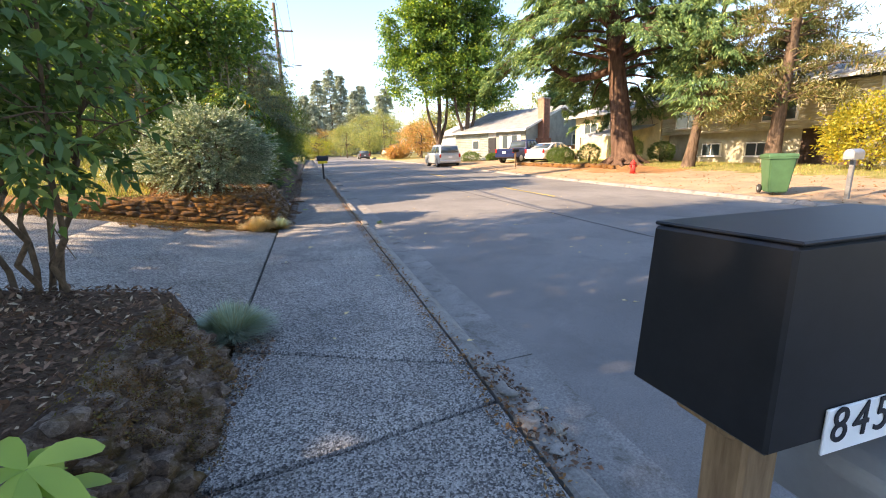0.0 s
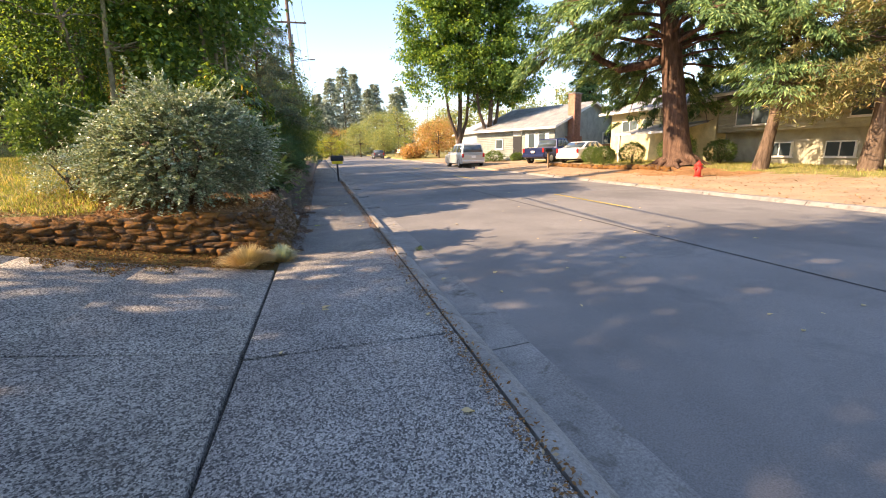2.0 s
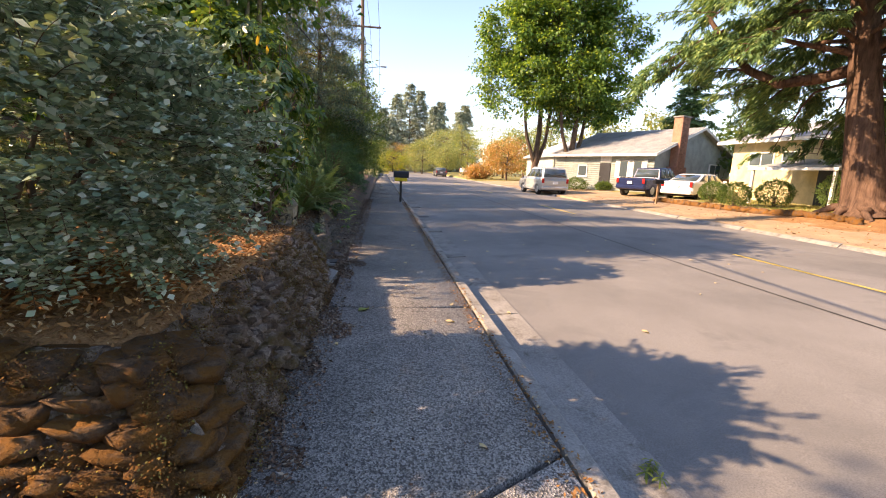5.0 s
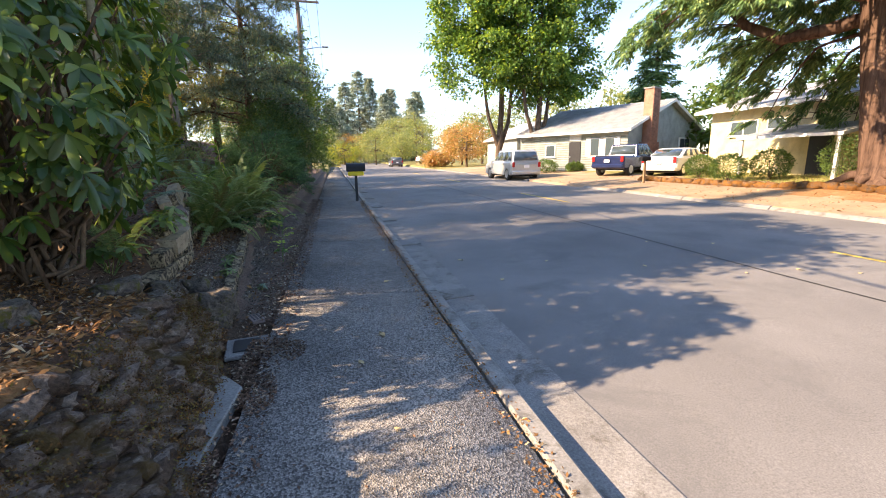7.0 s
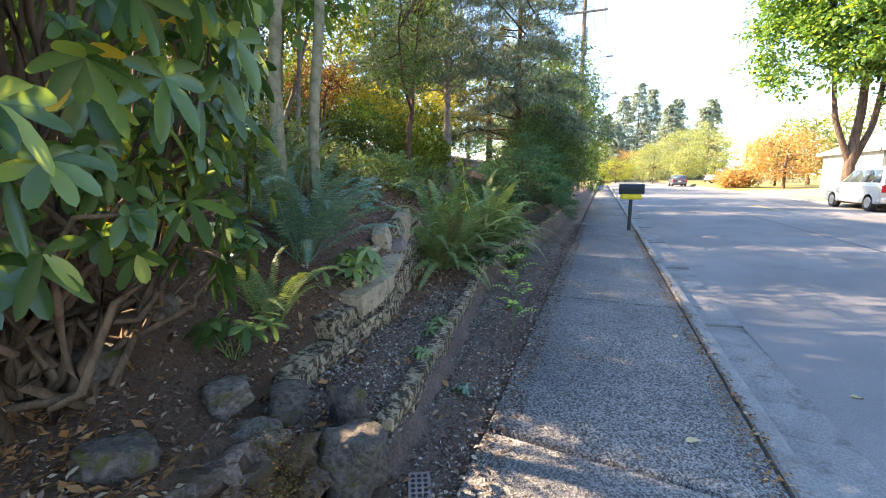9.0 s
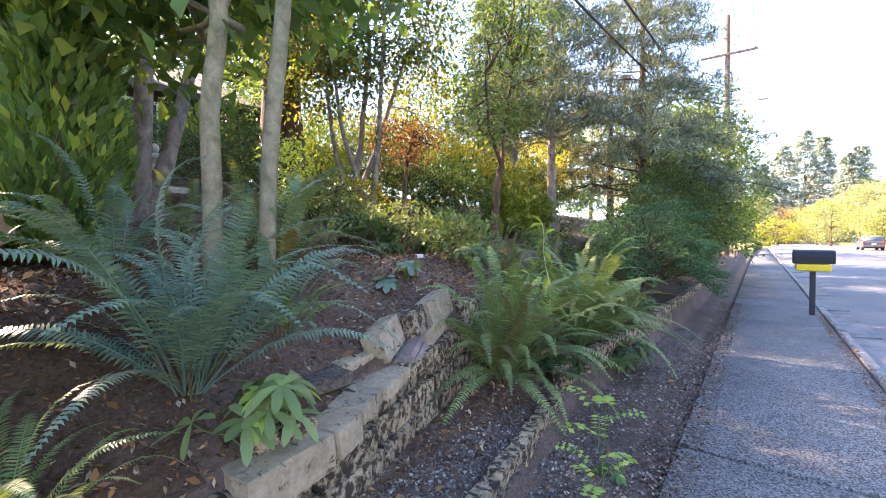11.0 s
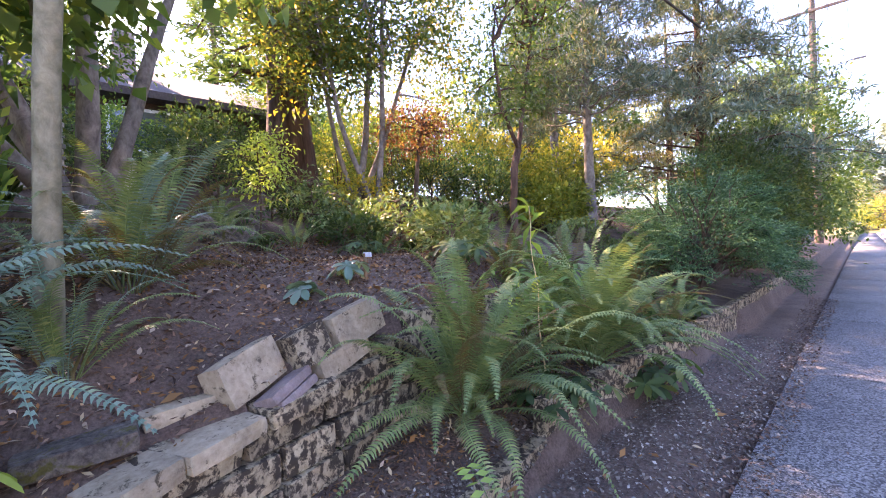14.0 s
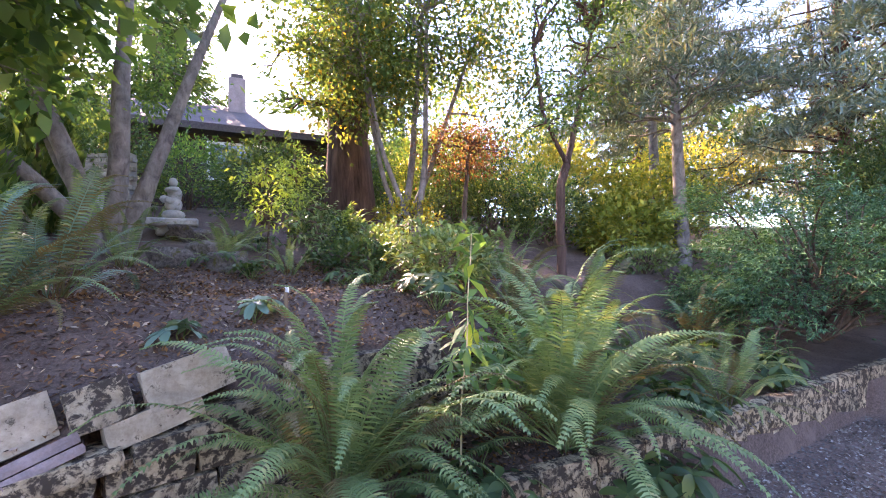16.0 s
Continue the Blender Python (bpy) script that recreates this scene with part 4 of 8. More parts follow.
stone_wall("low mossy brown rock wall beside the driveway", [(-4.9, 10.6), (-3.4, 10.54), (-2.2, 10.48), (-1.0, 10.46), (-0.80, 10.62), (-0.76, 12.0), (-0.78, 13.6), (-0.95, 15.0), (-1.15, 15.7)], [0.05, 0.26, 0.46, 0.61, 0.62, 0.62, 0.60, 0.50, 0.36], 0.088, M["rock"], [0.4, 0.4, 0.42, 0.42, 0.5, 0.66, 0.68, 0.7, 0.7], 0.20, 4.25)
stone_wall("shaded dark rock wall holding a mulched mound", [(-0.74, -3), (-0.73, 1.0), (-0.71, 3.2), (-0.75, 4.3), (-0.86, 4.75), (-1.1, 5.08), (-1.5, 5.3), (-6.5, 5.25)], [0.44, 0.45, 0.46, 0.45, 0.42, 0.36, 0.30, 0.2], 0.09, M["crag"], [0.95] * 8, 0.18, -1)


def boulder(at, size, turn=0, label="rounded mossy grey garden boulder"):
    ob = obj("boulder", rock_mesh(int(abs(at[0] * 100 + at[1] * 10)), "boulder"), M["greyrock"])
    bm = bmesh.new()
    bm.from_mesh(ob.data)
    bmesh.ops.subdivide_edges(bm, edges=bm.edges[:], cuts=1, use_grid_fill=True, smooth=0.1)
    for v in bm.verts:
        v.co *= 1 + 0.16 * noise.noise(v.co * 4.5 + Vector((at[0] * 3, at[1] * 3, 0))) + 0.07 * noise.noise(v.co * 14)
    bm.to_mesh(ob.data)
    bm.free()
    ob.matrix_basis = pose(*at, random.uniform(-12, 12), random.uniform(-12, 12), turn) @ Matrix.Diagonal((*size, 1))
    return tagged(ob, label, "boulder", "garden boulders")


for (x, y), size, turn in (((-1.16, 15.86), (0.32, 0.30, 0.36), 20), ((-1.36, 16.12), (0.22, 0.18, 0.28), 60), ((-1.48, 15.6), (0.26, 0.2, 0.18), 15), ((-1.75, 15.7), (0.2, 0.24, 0.16), 70), ((-1.55, 15.1), (0.26, 0.2, 0.14), 30), ((-2.0, 15.3), (0.22, 0.2, 0.14), 0), ((-1.62, 15.95), (0.2, 0.26, 0.18), 10), ((-1.75, 14.4), (0.34, 0.26, 0.12), 80), ((-1.30, 15.45), (0.24, 0.18, 0.18), 50), ((-2.2, 15.75), (0.2, 0.16, 0.14), 35), ((-1.22, 15.15), (0.26, 0.2, 0.2), 65)):
    at = (x, y, float(gz(x, y)) + 0.22 * size[2])
    boulder(at, size, turn)

# terraced block wall
block_wall = thing("block_wall", "tan split-stone block wall with dark lichen", "garden wall", kind="structure")


def wall_at(y):
    x = float(np.interp(y, WALL_Y, WALL_X))
    dx = float(np.interp(y + 0.15, WALL_Y, WALL_X) - np.interp(y - 0.15, WALL_Y, WALL_X)) / 0.3
    return x, math.degrees(math.atan2(1, dx))


def lay(name, material, y, z, size, off=0.0, turn=(0, 0, 0)):
    x, a = wall_at(y)
    return piece(BLOCKS, name, material, block_wall, (x - off, y, z + size[2] / 2), size, (turn[0], turn[1], a + turn[2]))


for row, (z0, y0, y1) in enumerate(((0.06, 15.75, 21.2), (0.215, 15.9, 20.9), (0.37, 16.6, 20.6), (0.53, 17.5, 20.4), (0.66, 18.75, 20.2), (0.80, 19.05, 20.0))):
    y = y0 + 0.17 * (row % 2)
    while y < y1:
        w = random.uniform(0.30, 0.46)
        lay("block", M["block"], y + w / 2, z0, (w - 0.008, 0.20, 0.148), 0.10 + 0.02 * row, (random.uniform(-3, 3), random.uniform(-2, 2), random.uniform(-2, 2)))
        y += w
# loose and leaning top stones
lay("block", M["paleblock"], 17.17, 0.44, (0.42, 0.2, 0.17), 0.10, (0, -5, 2))
lay("block", M["paleblock"], 17.46, 0.50, (0.18, 0.2, 0.14), 0.11, (0, -8, 4))
lay("block", M["block"], 17.22, 0.60, (0.30, 0.17, 0.075), 0.20, (0, -8, -8))
lay("block", M["paleblock"], 17.66, 0.585, (0.26, 0.2, 0.085), 0.12, (0, -6, 6))
lay("block", M["paleblock"], 17.95, 0.615, (0.34, 0.22, 0.075), 0.13, (0, -4, 3))
lay("block", M["block"], 18.34, 0.64, (0.42, 0.22, 0.085), 0.13, (0, -4, 0))
lay("block", M["block"], 18.74, 0.66, (0.36, 0.22, 0.085), 0.13, (0, -4, 0))
lay("block", M["paleblock"], 18.15, 0.74, (0.34, 0.14, 0.20), 0.26, (-16, -14, 8))
lay("block", M["block"], 18.46, 0.80, (0.22, 0.14, 0.19), 0.20, (-14, -13, 0))
lay("block", M["paleblock"], 18.79, 0.85, (0.37, 0.14, 0.20), 0.17, (-12, -13, -4))
lay("block", M["paleblock"], 18.66, 0.735, (0.38, 0.13, 0.115), 0.15, (-12, -13, 0))
lay("paver", M["brownblock"], 18.28, 0.735, (0.27, 0.13, 0.045), 0.12, (-20, -15, 10))
lay("paver", M["brownblock"], 18.31, 0.70, (0.25, 0.13, 0.04), 0.10, (-20, -15, 8))
lay("block", M["greyrock"], 17.55, 0.70, (0.34, 0.16, 0.07), 0.33, (0, -3, -22))
lay("block", M["paleblock"], 17.88, 0.715, (0.28, 0.12, 0.07), 0.33, (0, -3, -14))
# low edging along the path
edging = thing("garden_edging", "low mossy stone block edging along the path", "edging", kind="structure")
y = 16.15
while y < 34:
    w = random.uniform(0.28, 0.44)
    x0, x1 = np.interp([y, y + w], EDGE_Y, EDGE_X)
    for z0 in ((0.0, 0.11, 0.22) if y > 19.5 else (0.0,)):
        piece(BLOCKS, "block", M["block"], edging, ((x0 + x1) / 2 - 0.05, y + w / 2, z0 + 0.085 + float(rise(y))), (w - 0.01, 0.10, 0.19 if y < 19 else 0.13), (random.uniform(-4, 4), random.uniform(-4, 4), math.degrees(math.atan2(w, x1 - x0)) + random.uniform(-4, 4)))
    y += w


def drop_on(name, label, category, y0, y1, x0, x1, count, size, material, lift=0.004, tilt=0.35, seed=1, keep=None):
    """Small loose flat bits scattered over the ground sheet."""
    r = np.random.default_rng(seed)
    x, y = r.uniform(x0, x1, count), r.uniform(y0, y1, count)
    if keep is not None:
        ok = keep(x, y)
        x, y = x[ok], y[ok]
    z = SURF(x, y) + lift
    g = Geo()
    a = r.uniform(0, 2 * np.pi, len(x))
    way = np.stack([np.cos(a), np.sin(a), r.normal(0, tilt, len(x))], 1)
    sz = r.uniform(0.4, 1.3, len(x))
    leaves(g, np.stack([x, y, z], 1), way, sz * size[0], sz * size[1], 0.15)
    return tagged(obj(name, g.mesh(name), material), label, category, kind="stuff")


def SURF(x, y):
    """What lies on top: paving, road or soil."""
    on_walk = (x > -0.84) & (x < 0.74)
    on_kerb = (x >= 0.74) & (x < 0.95)
    on_gutter = (x >= 0.95) & (x < 1.3)
    on_road = (x >= 1.3) & (x < 11)
    on_drive = (x < -0.86) & (x > -11) & (y > 5.6) & (y < front_y(x) - 0.62)
    z = gz(x, y)
    z = np.where(on_walk, 0.006 - 0.02 * (x + 0.85) + rise(y) * 0.4, z)
    z = np.where(on_kerb, -0.02 + rise(y) * 0.6, z)
    z = np.where(on_gutter, -0.13 + 0.02 * (x - 0.95) / 0.35 + rise(y) + 0.002, z)
    z = np.where(on_road, road_z(x, y), z)
    return np.where(on_drive, 0.004 + drive_z(x), z)


drop_on("bark_mulch", "dark bark chips and twigs on the mound", "mulch", 1.0, 5.4, -3.6, -0.95, 20000, (0.045, 0.018), M["chips"], 0.006, 0.6, 3)
drop_on("bark_mulch", "reddish needles and bark chips on the raised bed", "mulch", 10.7, 15.2, -4.2, -1.05, 38000, (0.038, 0.013), M["redchips"], 0.006, 0.5, 4)
drop_on("bark_mulch", "larger curled bark flakes on the raised bed", "mulch", 10.7, 15.3, -3.6, -1.15, 2600, (0.06, 0.024), M["redchips"], 0.010, 0.6, 44)
drop_on("bark_mulch", "brown bark chips over the terrace soil", "mulch", 15.8, 21.5, -5.2, -1.65, 23000, (0.044, 0.018), M["chips"], 0.006, 0.5, 5)
drop_on("bark_mulch", "dark chips and dry leaves among the path-side boulders", "mulch", 13.9, 16.4, -3.2, -0.85, 9000, (0.034, 0.014), M["chips"], 0.006, 0.5, 31)
drop_on("bark_mulch", "reddish bark chips over the upper terrace", "mulch", 16.2, 21.8, -5.2, -1.75, 17000, (0.038, 0.015), M["redchips"], 0.007, 0.5, 33)
drop_on("leaf_litter", "curled dry leaves on the terrace soil", "leaf litter", 14.2, 21.5, -5.0, -0.9, 520, (0.08, 0.04), M["redchips"], 0.012, 0.5, 32)
drop_on("leaf_litter", "pale curled leaves and bark flakes among the boulders", "leaf litter", 13.6, 17.4, -3.2, -0.9, 520, (0.06, 0.026), M["redchips"], 0.014, 0.6, 41, lambda x, y: np.sin(9 * x) * np.sin(7 * y) > -0.2)
drop_on("gravel", "fine grey gravel between wall and edging", "gravel", 15.8, 19.2, -1.8, -1.1, 9000, (0.022, 0.016), M["gravel"], 0.006, 0.5, 42)
drop_on("gravel", "loose grey gravel and chips beside the path", "gravel", 15.9, 24, -1.75, -0.72, 15000, (0.025, 0.017), M["gravel"], 0.004, 0.4, 6)
drop_on("leaf_litter", "dry leaf crumbs along the pavement edge", "leaf litter", 10.5, 28, -0.95, -0.56, 9000, (0.03, 0.015), M["chips"], 0.004, 0.4, 7)
drop_on("leaf_litter", "dry leaf crumbs in the kerb joint", "leaf litter", 1.5, 27, 0.62, 0.80, 5500, (0.03, 0.014), M["redchips"], 0.004, 0.4, 8)
drop_on("leaf_litter", "crumbs of bark and leaf on the pavement", "leaf litter", 9, 27, -0.7, 0.7, 1300, (0.022, 0.012), M["chips"], 0.003, 0.3, 9)
drop_on("moss_crumbs", "dry brown moss crumbs before the wall", "moss", 9.2, 12.2, -5.6, -0.88, 56000, (0.024, 0.015), M["mossy"], 0.008, 0.6, 10, lambda x, y: (front_y(x) - y > -0.15) & (front_y(x) - y < 0.78 + 0.25 * np.sin(2.3 * x + 1) + 0.12 * np.sin(11 * x + 5 * y) + 0.08 * np.sin(29 * x)))
drop_on("needle_litter", "orange conifer needles on the far verge", "needle litter", 2, 34, 11.2, 16.5, 3500, (0.10, 0.03), M["redchips"], 0.008, 0.4, 11)


drop_on("soil_crumbs", "dark soil and moss crumbs spilling over the pavement edge", "soil", 10.8, 15.4, -0.86, -0.3, 22000, (0.022, 0.013), M["chips"], 0.003, 0.3, 43, lambda x, y: x < -0.66 + 0.13 * np.sin(2.6 * y) + 0.08 * np.sin(7 * y + 9 * x) + 0.06 * np.sin(23 * x - 5 * y))


def loose_leaf(x, y, turn, size=0.07, material=None, label="pale dry fallen leaf"):
    g = Geo()
    k = np.linspace(0, 1, 5)
    w = size * 0.28 * np.sin(np.pi * k) ** 0.7
    v = np.concatenate([np.stack([k * size, w, 0.008 + 0.1 * size * np.sin(k * 5)], 1), np.stack([k * size, -w, 0.004 + 0.14 * size * k], 1)])
    g.add(v, [(i, i + 1, i + 6, i + 5) for i in range(4)])
    ob = obj("fallen_leaf", g.mesh("fallen_leaf"), material or M["straw"], m=pose(x, y, float(SURF(np.array(x), np.array(y))) + 0.003, 0, 0, turn))
    tagged(ob, label, "leaf", "fallen leaves")


for n in range(70):
    x = float(rng.uniform(0.8, 7.5) if n % 3 else rng.uniform(-0.8, 0.7))
    loose_leaf(x, float(rng.uniform(2.5, 19)), float(rng.uniform(0, 360)), float(rng.uniform(0.04, 0.09)))
loose_leaf(-0.42, 13.05, 40, 0.13, M["l_lime"], "large pale green fallen leaf")


def tuft(name, label, at, height, radius, count, material, group):
    """A clump of arching grass blades."""
    g = Geo()
    a = rng.uniform(0, 2 * np.pi, count)
    lean = rng.uniform(0.05, 1.0, count) ** 0.8
    h = height * rng.uniform(0.6, 1.05, count) * (1 - 0.35 * lean)
    root = np.stack([np.cos(a), np.sin(a), 0 * a], 1) * rng.uniform(0, 0.25, count)[:, None] * radius
    s = np.array([0, 0.4, 0.75, 1.0])
    out = np.stack([np.cos(a), np.sin(a), 0 * a], 1)
    side = np.stack([-np.sin(a), np.cos(a), 0 * a], 1)
    P = root[:, None] + out[:, None] * (radius * lean)[:, None, None] * (s ** 1.5)[None, :, None] + np.array([0, 0, 1.0]) * (h[:, None] * (s - 0.35 * lean[:, None] * s ** 3))[..., None]
    w = np.array([0.0035, 0.003, 0.002, 0.0006])[None, :, None]
    V = np.stack([P - side[:, None] * w, P + side[:, None] * w], 2).reshape(-1, 3)
    b = np.arange(count)[:, None, None] * 8
    q = b + np.array([[0, 1, 3, 2], [2, 3, 5, 4], [4, 5, 7, 6]])[None]
    g.add(V, q.reshape(-1, 4))
    e = thing(name, label, "grass clump", group, at)
    part("tuft", g.mesh("tuft"), material, e)
    return e


tuft("fescue", "blue fescue grass clump at the mound's foot", (-0.86, 4.95, -0.02), 0.36, 0.34, 3200, M["fescue"], "fescue clumps")
part("tuft", tuft("fescue", "grey-green fescue clump with a dry skirt", (-0.80, 10.28, -0.02), 0.30, 0.22, 900, M["fescue"], "fescue clumps").children[0].data.copy(), None, bpy.data.objects["fescue.001"], "straw-coloured dry blades").scale = (1.05, 1.05, 0.55)
bpy.data.objects["fescue.001"].children[1].data.materials[0] = M["straw"]
tuft("dry_grass", "straw-coloured dry grass clump by the wall", (-1.18, 10.02, 0.0), 0.34, 0.36, 2600, M["straw"], "dry grass clumps")

# stump, log and arborvitae on the lawn
st_xy = (-6.35, 14.3)
st_z = float(gz(*st_xy))
stump = thing("tree_stump", "tall sawn tree stump with furrowed brown bark", "stump", at=(*st_xy, st_z - 0.05))
g = Geo()
zz = np.array([0, 0.12, 0.35, 0.8, 1.2, 1.62])
tube(g, np.stack([0.06 * zz, 0 * zz, zz], 1), [0.50, 0.38, 0.31, 0.28, 0.265, 0.26], 18, 0.07)
part("bark", g.mesh("bark", True), M["stump"], stump)
part("cut_top", cyl(0.25, 0.25, 0.03, 18, (0.097, 0, 1.61)), M["cutwood"], stump, "pale fresh-cut wood top")
log = thing("log", "cut log lying on the lawn", "log", at=(-4.9, 16.4, float(gz(-4.9, 16.4)) + 0.17), turn=15)
g = Geo()
tube(g, [(-0.75, 0, 0), (-0.2, 0, 0.01), (0.4, 0, 0), (0.75, 0, 0)], [0.2, 0.2, 0.19, 0.18], 14, 0.06)
part("bark", g.mesh("bark", True), M["stump"], log)
part("cut_end", cyl(0.17, 0.17, 0.02, 14, (0.745, 0, 0), Matrix.Rotation(radians(90), 4, "Y")), M["cutwood"], log, "pale sawn end")
for x, y, h in ((-8.6, 16.8, 2.1), (-5.4, 16.9, 1.9), (-4.3, 17.0, 2.0), (-6.6, 17.2, 1.8), (-10.2, 17.0, 2.3)):
    e = thing("arborvitae", "small conical green arborvitae", "conifer", "arborvitae row", (x, y, float(gz(x, y))))
    g, f = Geo(), Geo()
    tube(g, [(0, 0, -0.05), (0, 0, h * 0.9)], [0.05, 0.01], 6)
    n = 2600
    zz = rng.uniform(0.03, 1, n) ** 1.2
    a = rng.uniform(0, 2 * np.pi, n)
    r = 0.40 * np.sin(np.pi * np.clip(zz * 0.85 + 0.15, 0, 1)) ** 0.8 * rng.uniform(0.6, 1.08, n)
    p = np.stack([np.cos(a) * r, np.sin(a) * r, zz * h], 1)
    leaves(f, p, np.stack([np.cos(a) * 0.5, np.sin(a) * 0.5, 0 * a + 1], 1) + rng.normal(0, 0.25, (n, 3)), 0.13, 0.05)
    part("trunk", g.mesh("trunk"), M["stem"], e)
    part("crown", f.mesh("crown"), M["l_gum"] if x > -6 else M["l_shrub"], e)


# ---- shrubs ----
def bush(name, label, base, rad, count, leaf, mat, stems=9, lo=0.72, amp=0.25, up=0.45, wisps=0, cat="shrub", size=1.0, zlow=-0.75, spikes=0.0):
    """A dense rounded shrub: stems inside, small leaves packed towards its uneven skin."""
    e = thing(name, label, cat, "", base)
    g, f = Geo(), Geo()
    R = np.asarray(rad, float)
    c = np.array([0, 0, R[2] * 0.92])
    for _ in range(stems):
        tip = c + shell(1, 0.5)[0] * R * 0.8
        tip[2] = abs(tip[2])
        tube(g, bend((rng.normal(0, 0.02), rng.normal(0, 0.02), -0.08), tip, 0.1, 6, 0.05), np.linspace(0.028, 0.006, 6) * size, 6)
    d = unit(rng.normal(0, 1, (count, 3)))
    d = d[d[:, 2] > zlow]
    s = rng.uniform(lo, 1.0, len(d)) ** 0.7 * lumps(d * 2 + R[0], amp, 1.6) * (1 + 0.10 * rng.normal(0, 1, len(d)) * (rng.random(len(d)) < 0.2))
    p = c + d * s[:, None] * R
    way = d * 0.8 + rng.normal(0, 0.6, d.shape) + [0, 0, up]
    leaves(f, p, way, rng.uniform(0.7, 1.2, len(p)) * leaf[0], rng.uniform(0.8, 1.2, len(p)) * leaf[1], 0.18, 0.1)
    for _ in range(wisps):
        dd = unit(rng.normal(0, 1, 3) + [0, 0, 0.6])
        if dd[2] < -0.3:
            continue
        a = c + dd * R * 0.8
        b = c + dd * R * rng.uniform(1.1, 1.3 + spikes) + rng.normal(0, 0.08, 3)
        line = bend(a, b, 0.03, 8, 0.012)
        tube(g, line, np.linspace(0.005, 0.002, 8), 4)
        k = 26
        t = rng.uniform(0, 6.99, k)
        i = t.astype(int)
        q = line[i] + (line[i + 1] - line[i]) * (t - i)[:, None]
        leaves(f, q, rng.normal(0, 0.7, (k, 3)) + dd * 0.7, leaf[0], leaf[1], 0.2)
    part("branchwork", g.mesh("branchwork", True), M["stem"], e)
    part("foliage", f.mesh("foliage"), mat, e)
    return e


def spray_bush(name, label, base, rad, twigs, length, leaf, mat):
    """A dense shrub of arching twigs, each with two ranks of tiny leaves, dark between the twigs."""
    e = thing(name, label, "shrub", "", base)
    g, f = Geo(), Geo()
    R = np.asarray(rad, float)
    c = np.array([0, 0, R[2] * 0.92])
    for _ in range(16):
        tip = c + shell(1, 0.5)[0] * R * 0.8
        tip[2] = abs(tip[2])
        tube(g, bend((rng.normal(0, 0.05), rng.normal(0, 0.05), -0.08), tip, 0.1, 6, 0.05), np.linspace(0.026, 0.006, 6), 6)
    for k in range(twigs):
        d = unit(rng.normal(0, 1, 3))
        if d[2] < -0.72:
            continue
        lump = 1 + 0.26 * noise.noise(Vector(d * 2.2)) + 0.10 * noise.noise(Vector(d * 6))
        p = c + d * R * lump * rng.uniform(0.62, 0.9)
        way = unit(d * [1, 1, 0.7] + rng.normal(0, 0.32, 3) + [0, 0, 0.12])
        ln = length * rng.uniform(0.6, 1.3) * (1.7 if k % 23 == 0 and d[2] > 0.2 else 1)
        n = int(ln / 0.012)
        t = np.linspace(0.12, 1, n)[:, None]
        line = p + way * ln * t + np.array([0, 0, -1.0]) * ln * 0.22 * t ** 2
        if k % 3 == 0:
            tube(g, line[:: max(1, n // 5)], np.linspace(0.003, 0.0012, len(line[:: max(1, n // 5)])), 4)
        side = unit(np.cross(way, [0, 0, 1.0]) + rng.normal(0, 0.2, 3))
        sg = np.where(np.arange(n) % 2, 1, -1)[:, None]
        leaves(f, line, side * sg + way * 0.55 + rng.normal(0, 0.28, (n, 3)) + [0, 0, 0.15], rng.uniform(0.7, 1.2, n) * leaf[0], rng.uniform(0.8, 1.2, n) * leaf[1], 0.15)
    part("branchwork", g.mesh("branchwork", True), M["stem"], e)
    part("foliage", f.mesh("foliage"), mat, e)
    return e


spray_bush("cotoneaster", "large grey-green small-leaved shrub above the wall", (-2.1, 11.42, 0.60), (1.16, 0.80, 0.90), 3300, 0.29, (0.046, 0.029), M["l_silver_glint"])
bush("wild_shrub", "tall wispy green shrub at the lawn's edge", (-4.7, 13.7, float(gz(-4.7, 13.7))), (0.55, 0.6, 0.62), 7000, (0.075, 0.035), M["l_mound"], 10, 0.5, 0.4, 0.4, 60, spikes=0.5)
bush("wild_shrub", "low pale shrub beside the lawn", (-3.75, 11.9, float(gz(-3.75, 11.9)) - 0.1), (0.45, 0.5, 0.38), 3500, (0.04, 0.016), M["l_silver_glint"], 6, 0.5, 0.3, 0.3, 12)
bush("laurel", "dark evergreen shrub over the path edge", (-2.2, 28.0, 0.4), (1.1, 1.5, 1.5), 16000, (0.08, 0.035), M["l_dark"], 10, 0.6, 0.35, 0.2, 40)
bush("laurel", "dark evergreen shrub over the path edge", (-2.2, 30.6, 0.4), (1.2, 2.0, 1.9), 16000, (0.10, 0.045), M["l_dark"], 10, 0.6, 0.35, 0.2, 40)
bush("hedge_shrub", "overgrown roadside shrub with yellowing tips", (-1.7, 34.0, 0.5), (1.6, 3.0, 2.6), 16000, (0.14, 0.06), M["l_shrub"], 10, 0.6, 0.4, 0.2, 60, spikes=0.3)

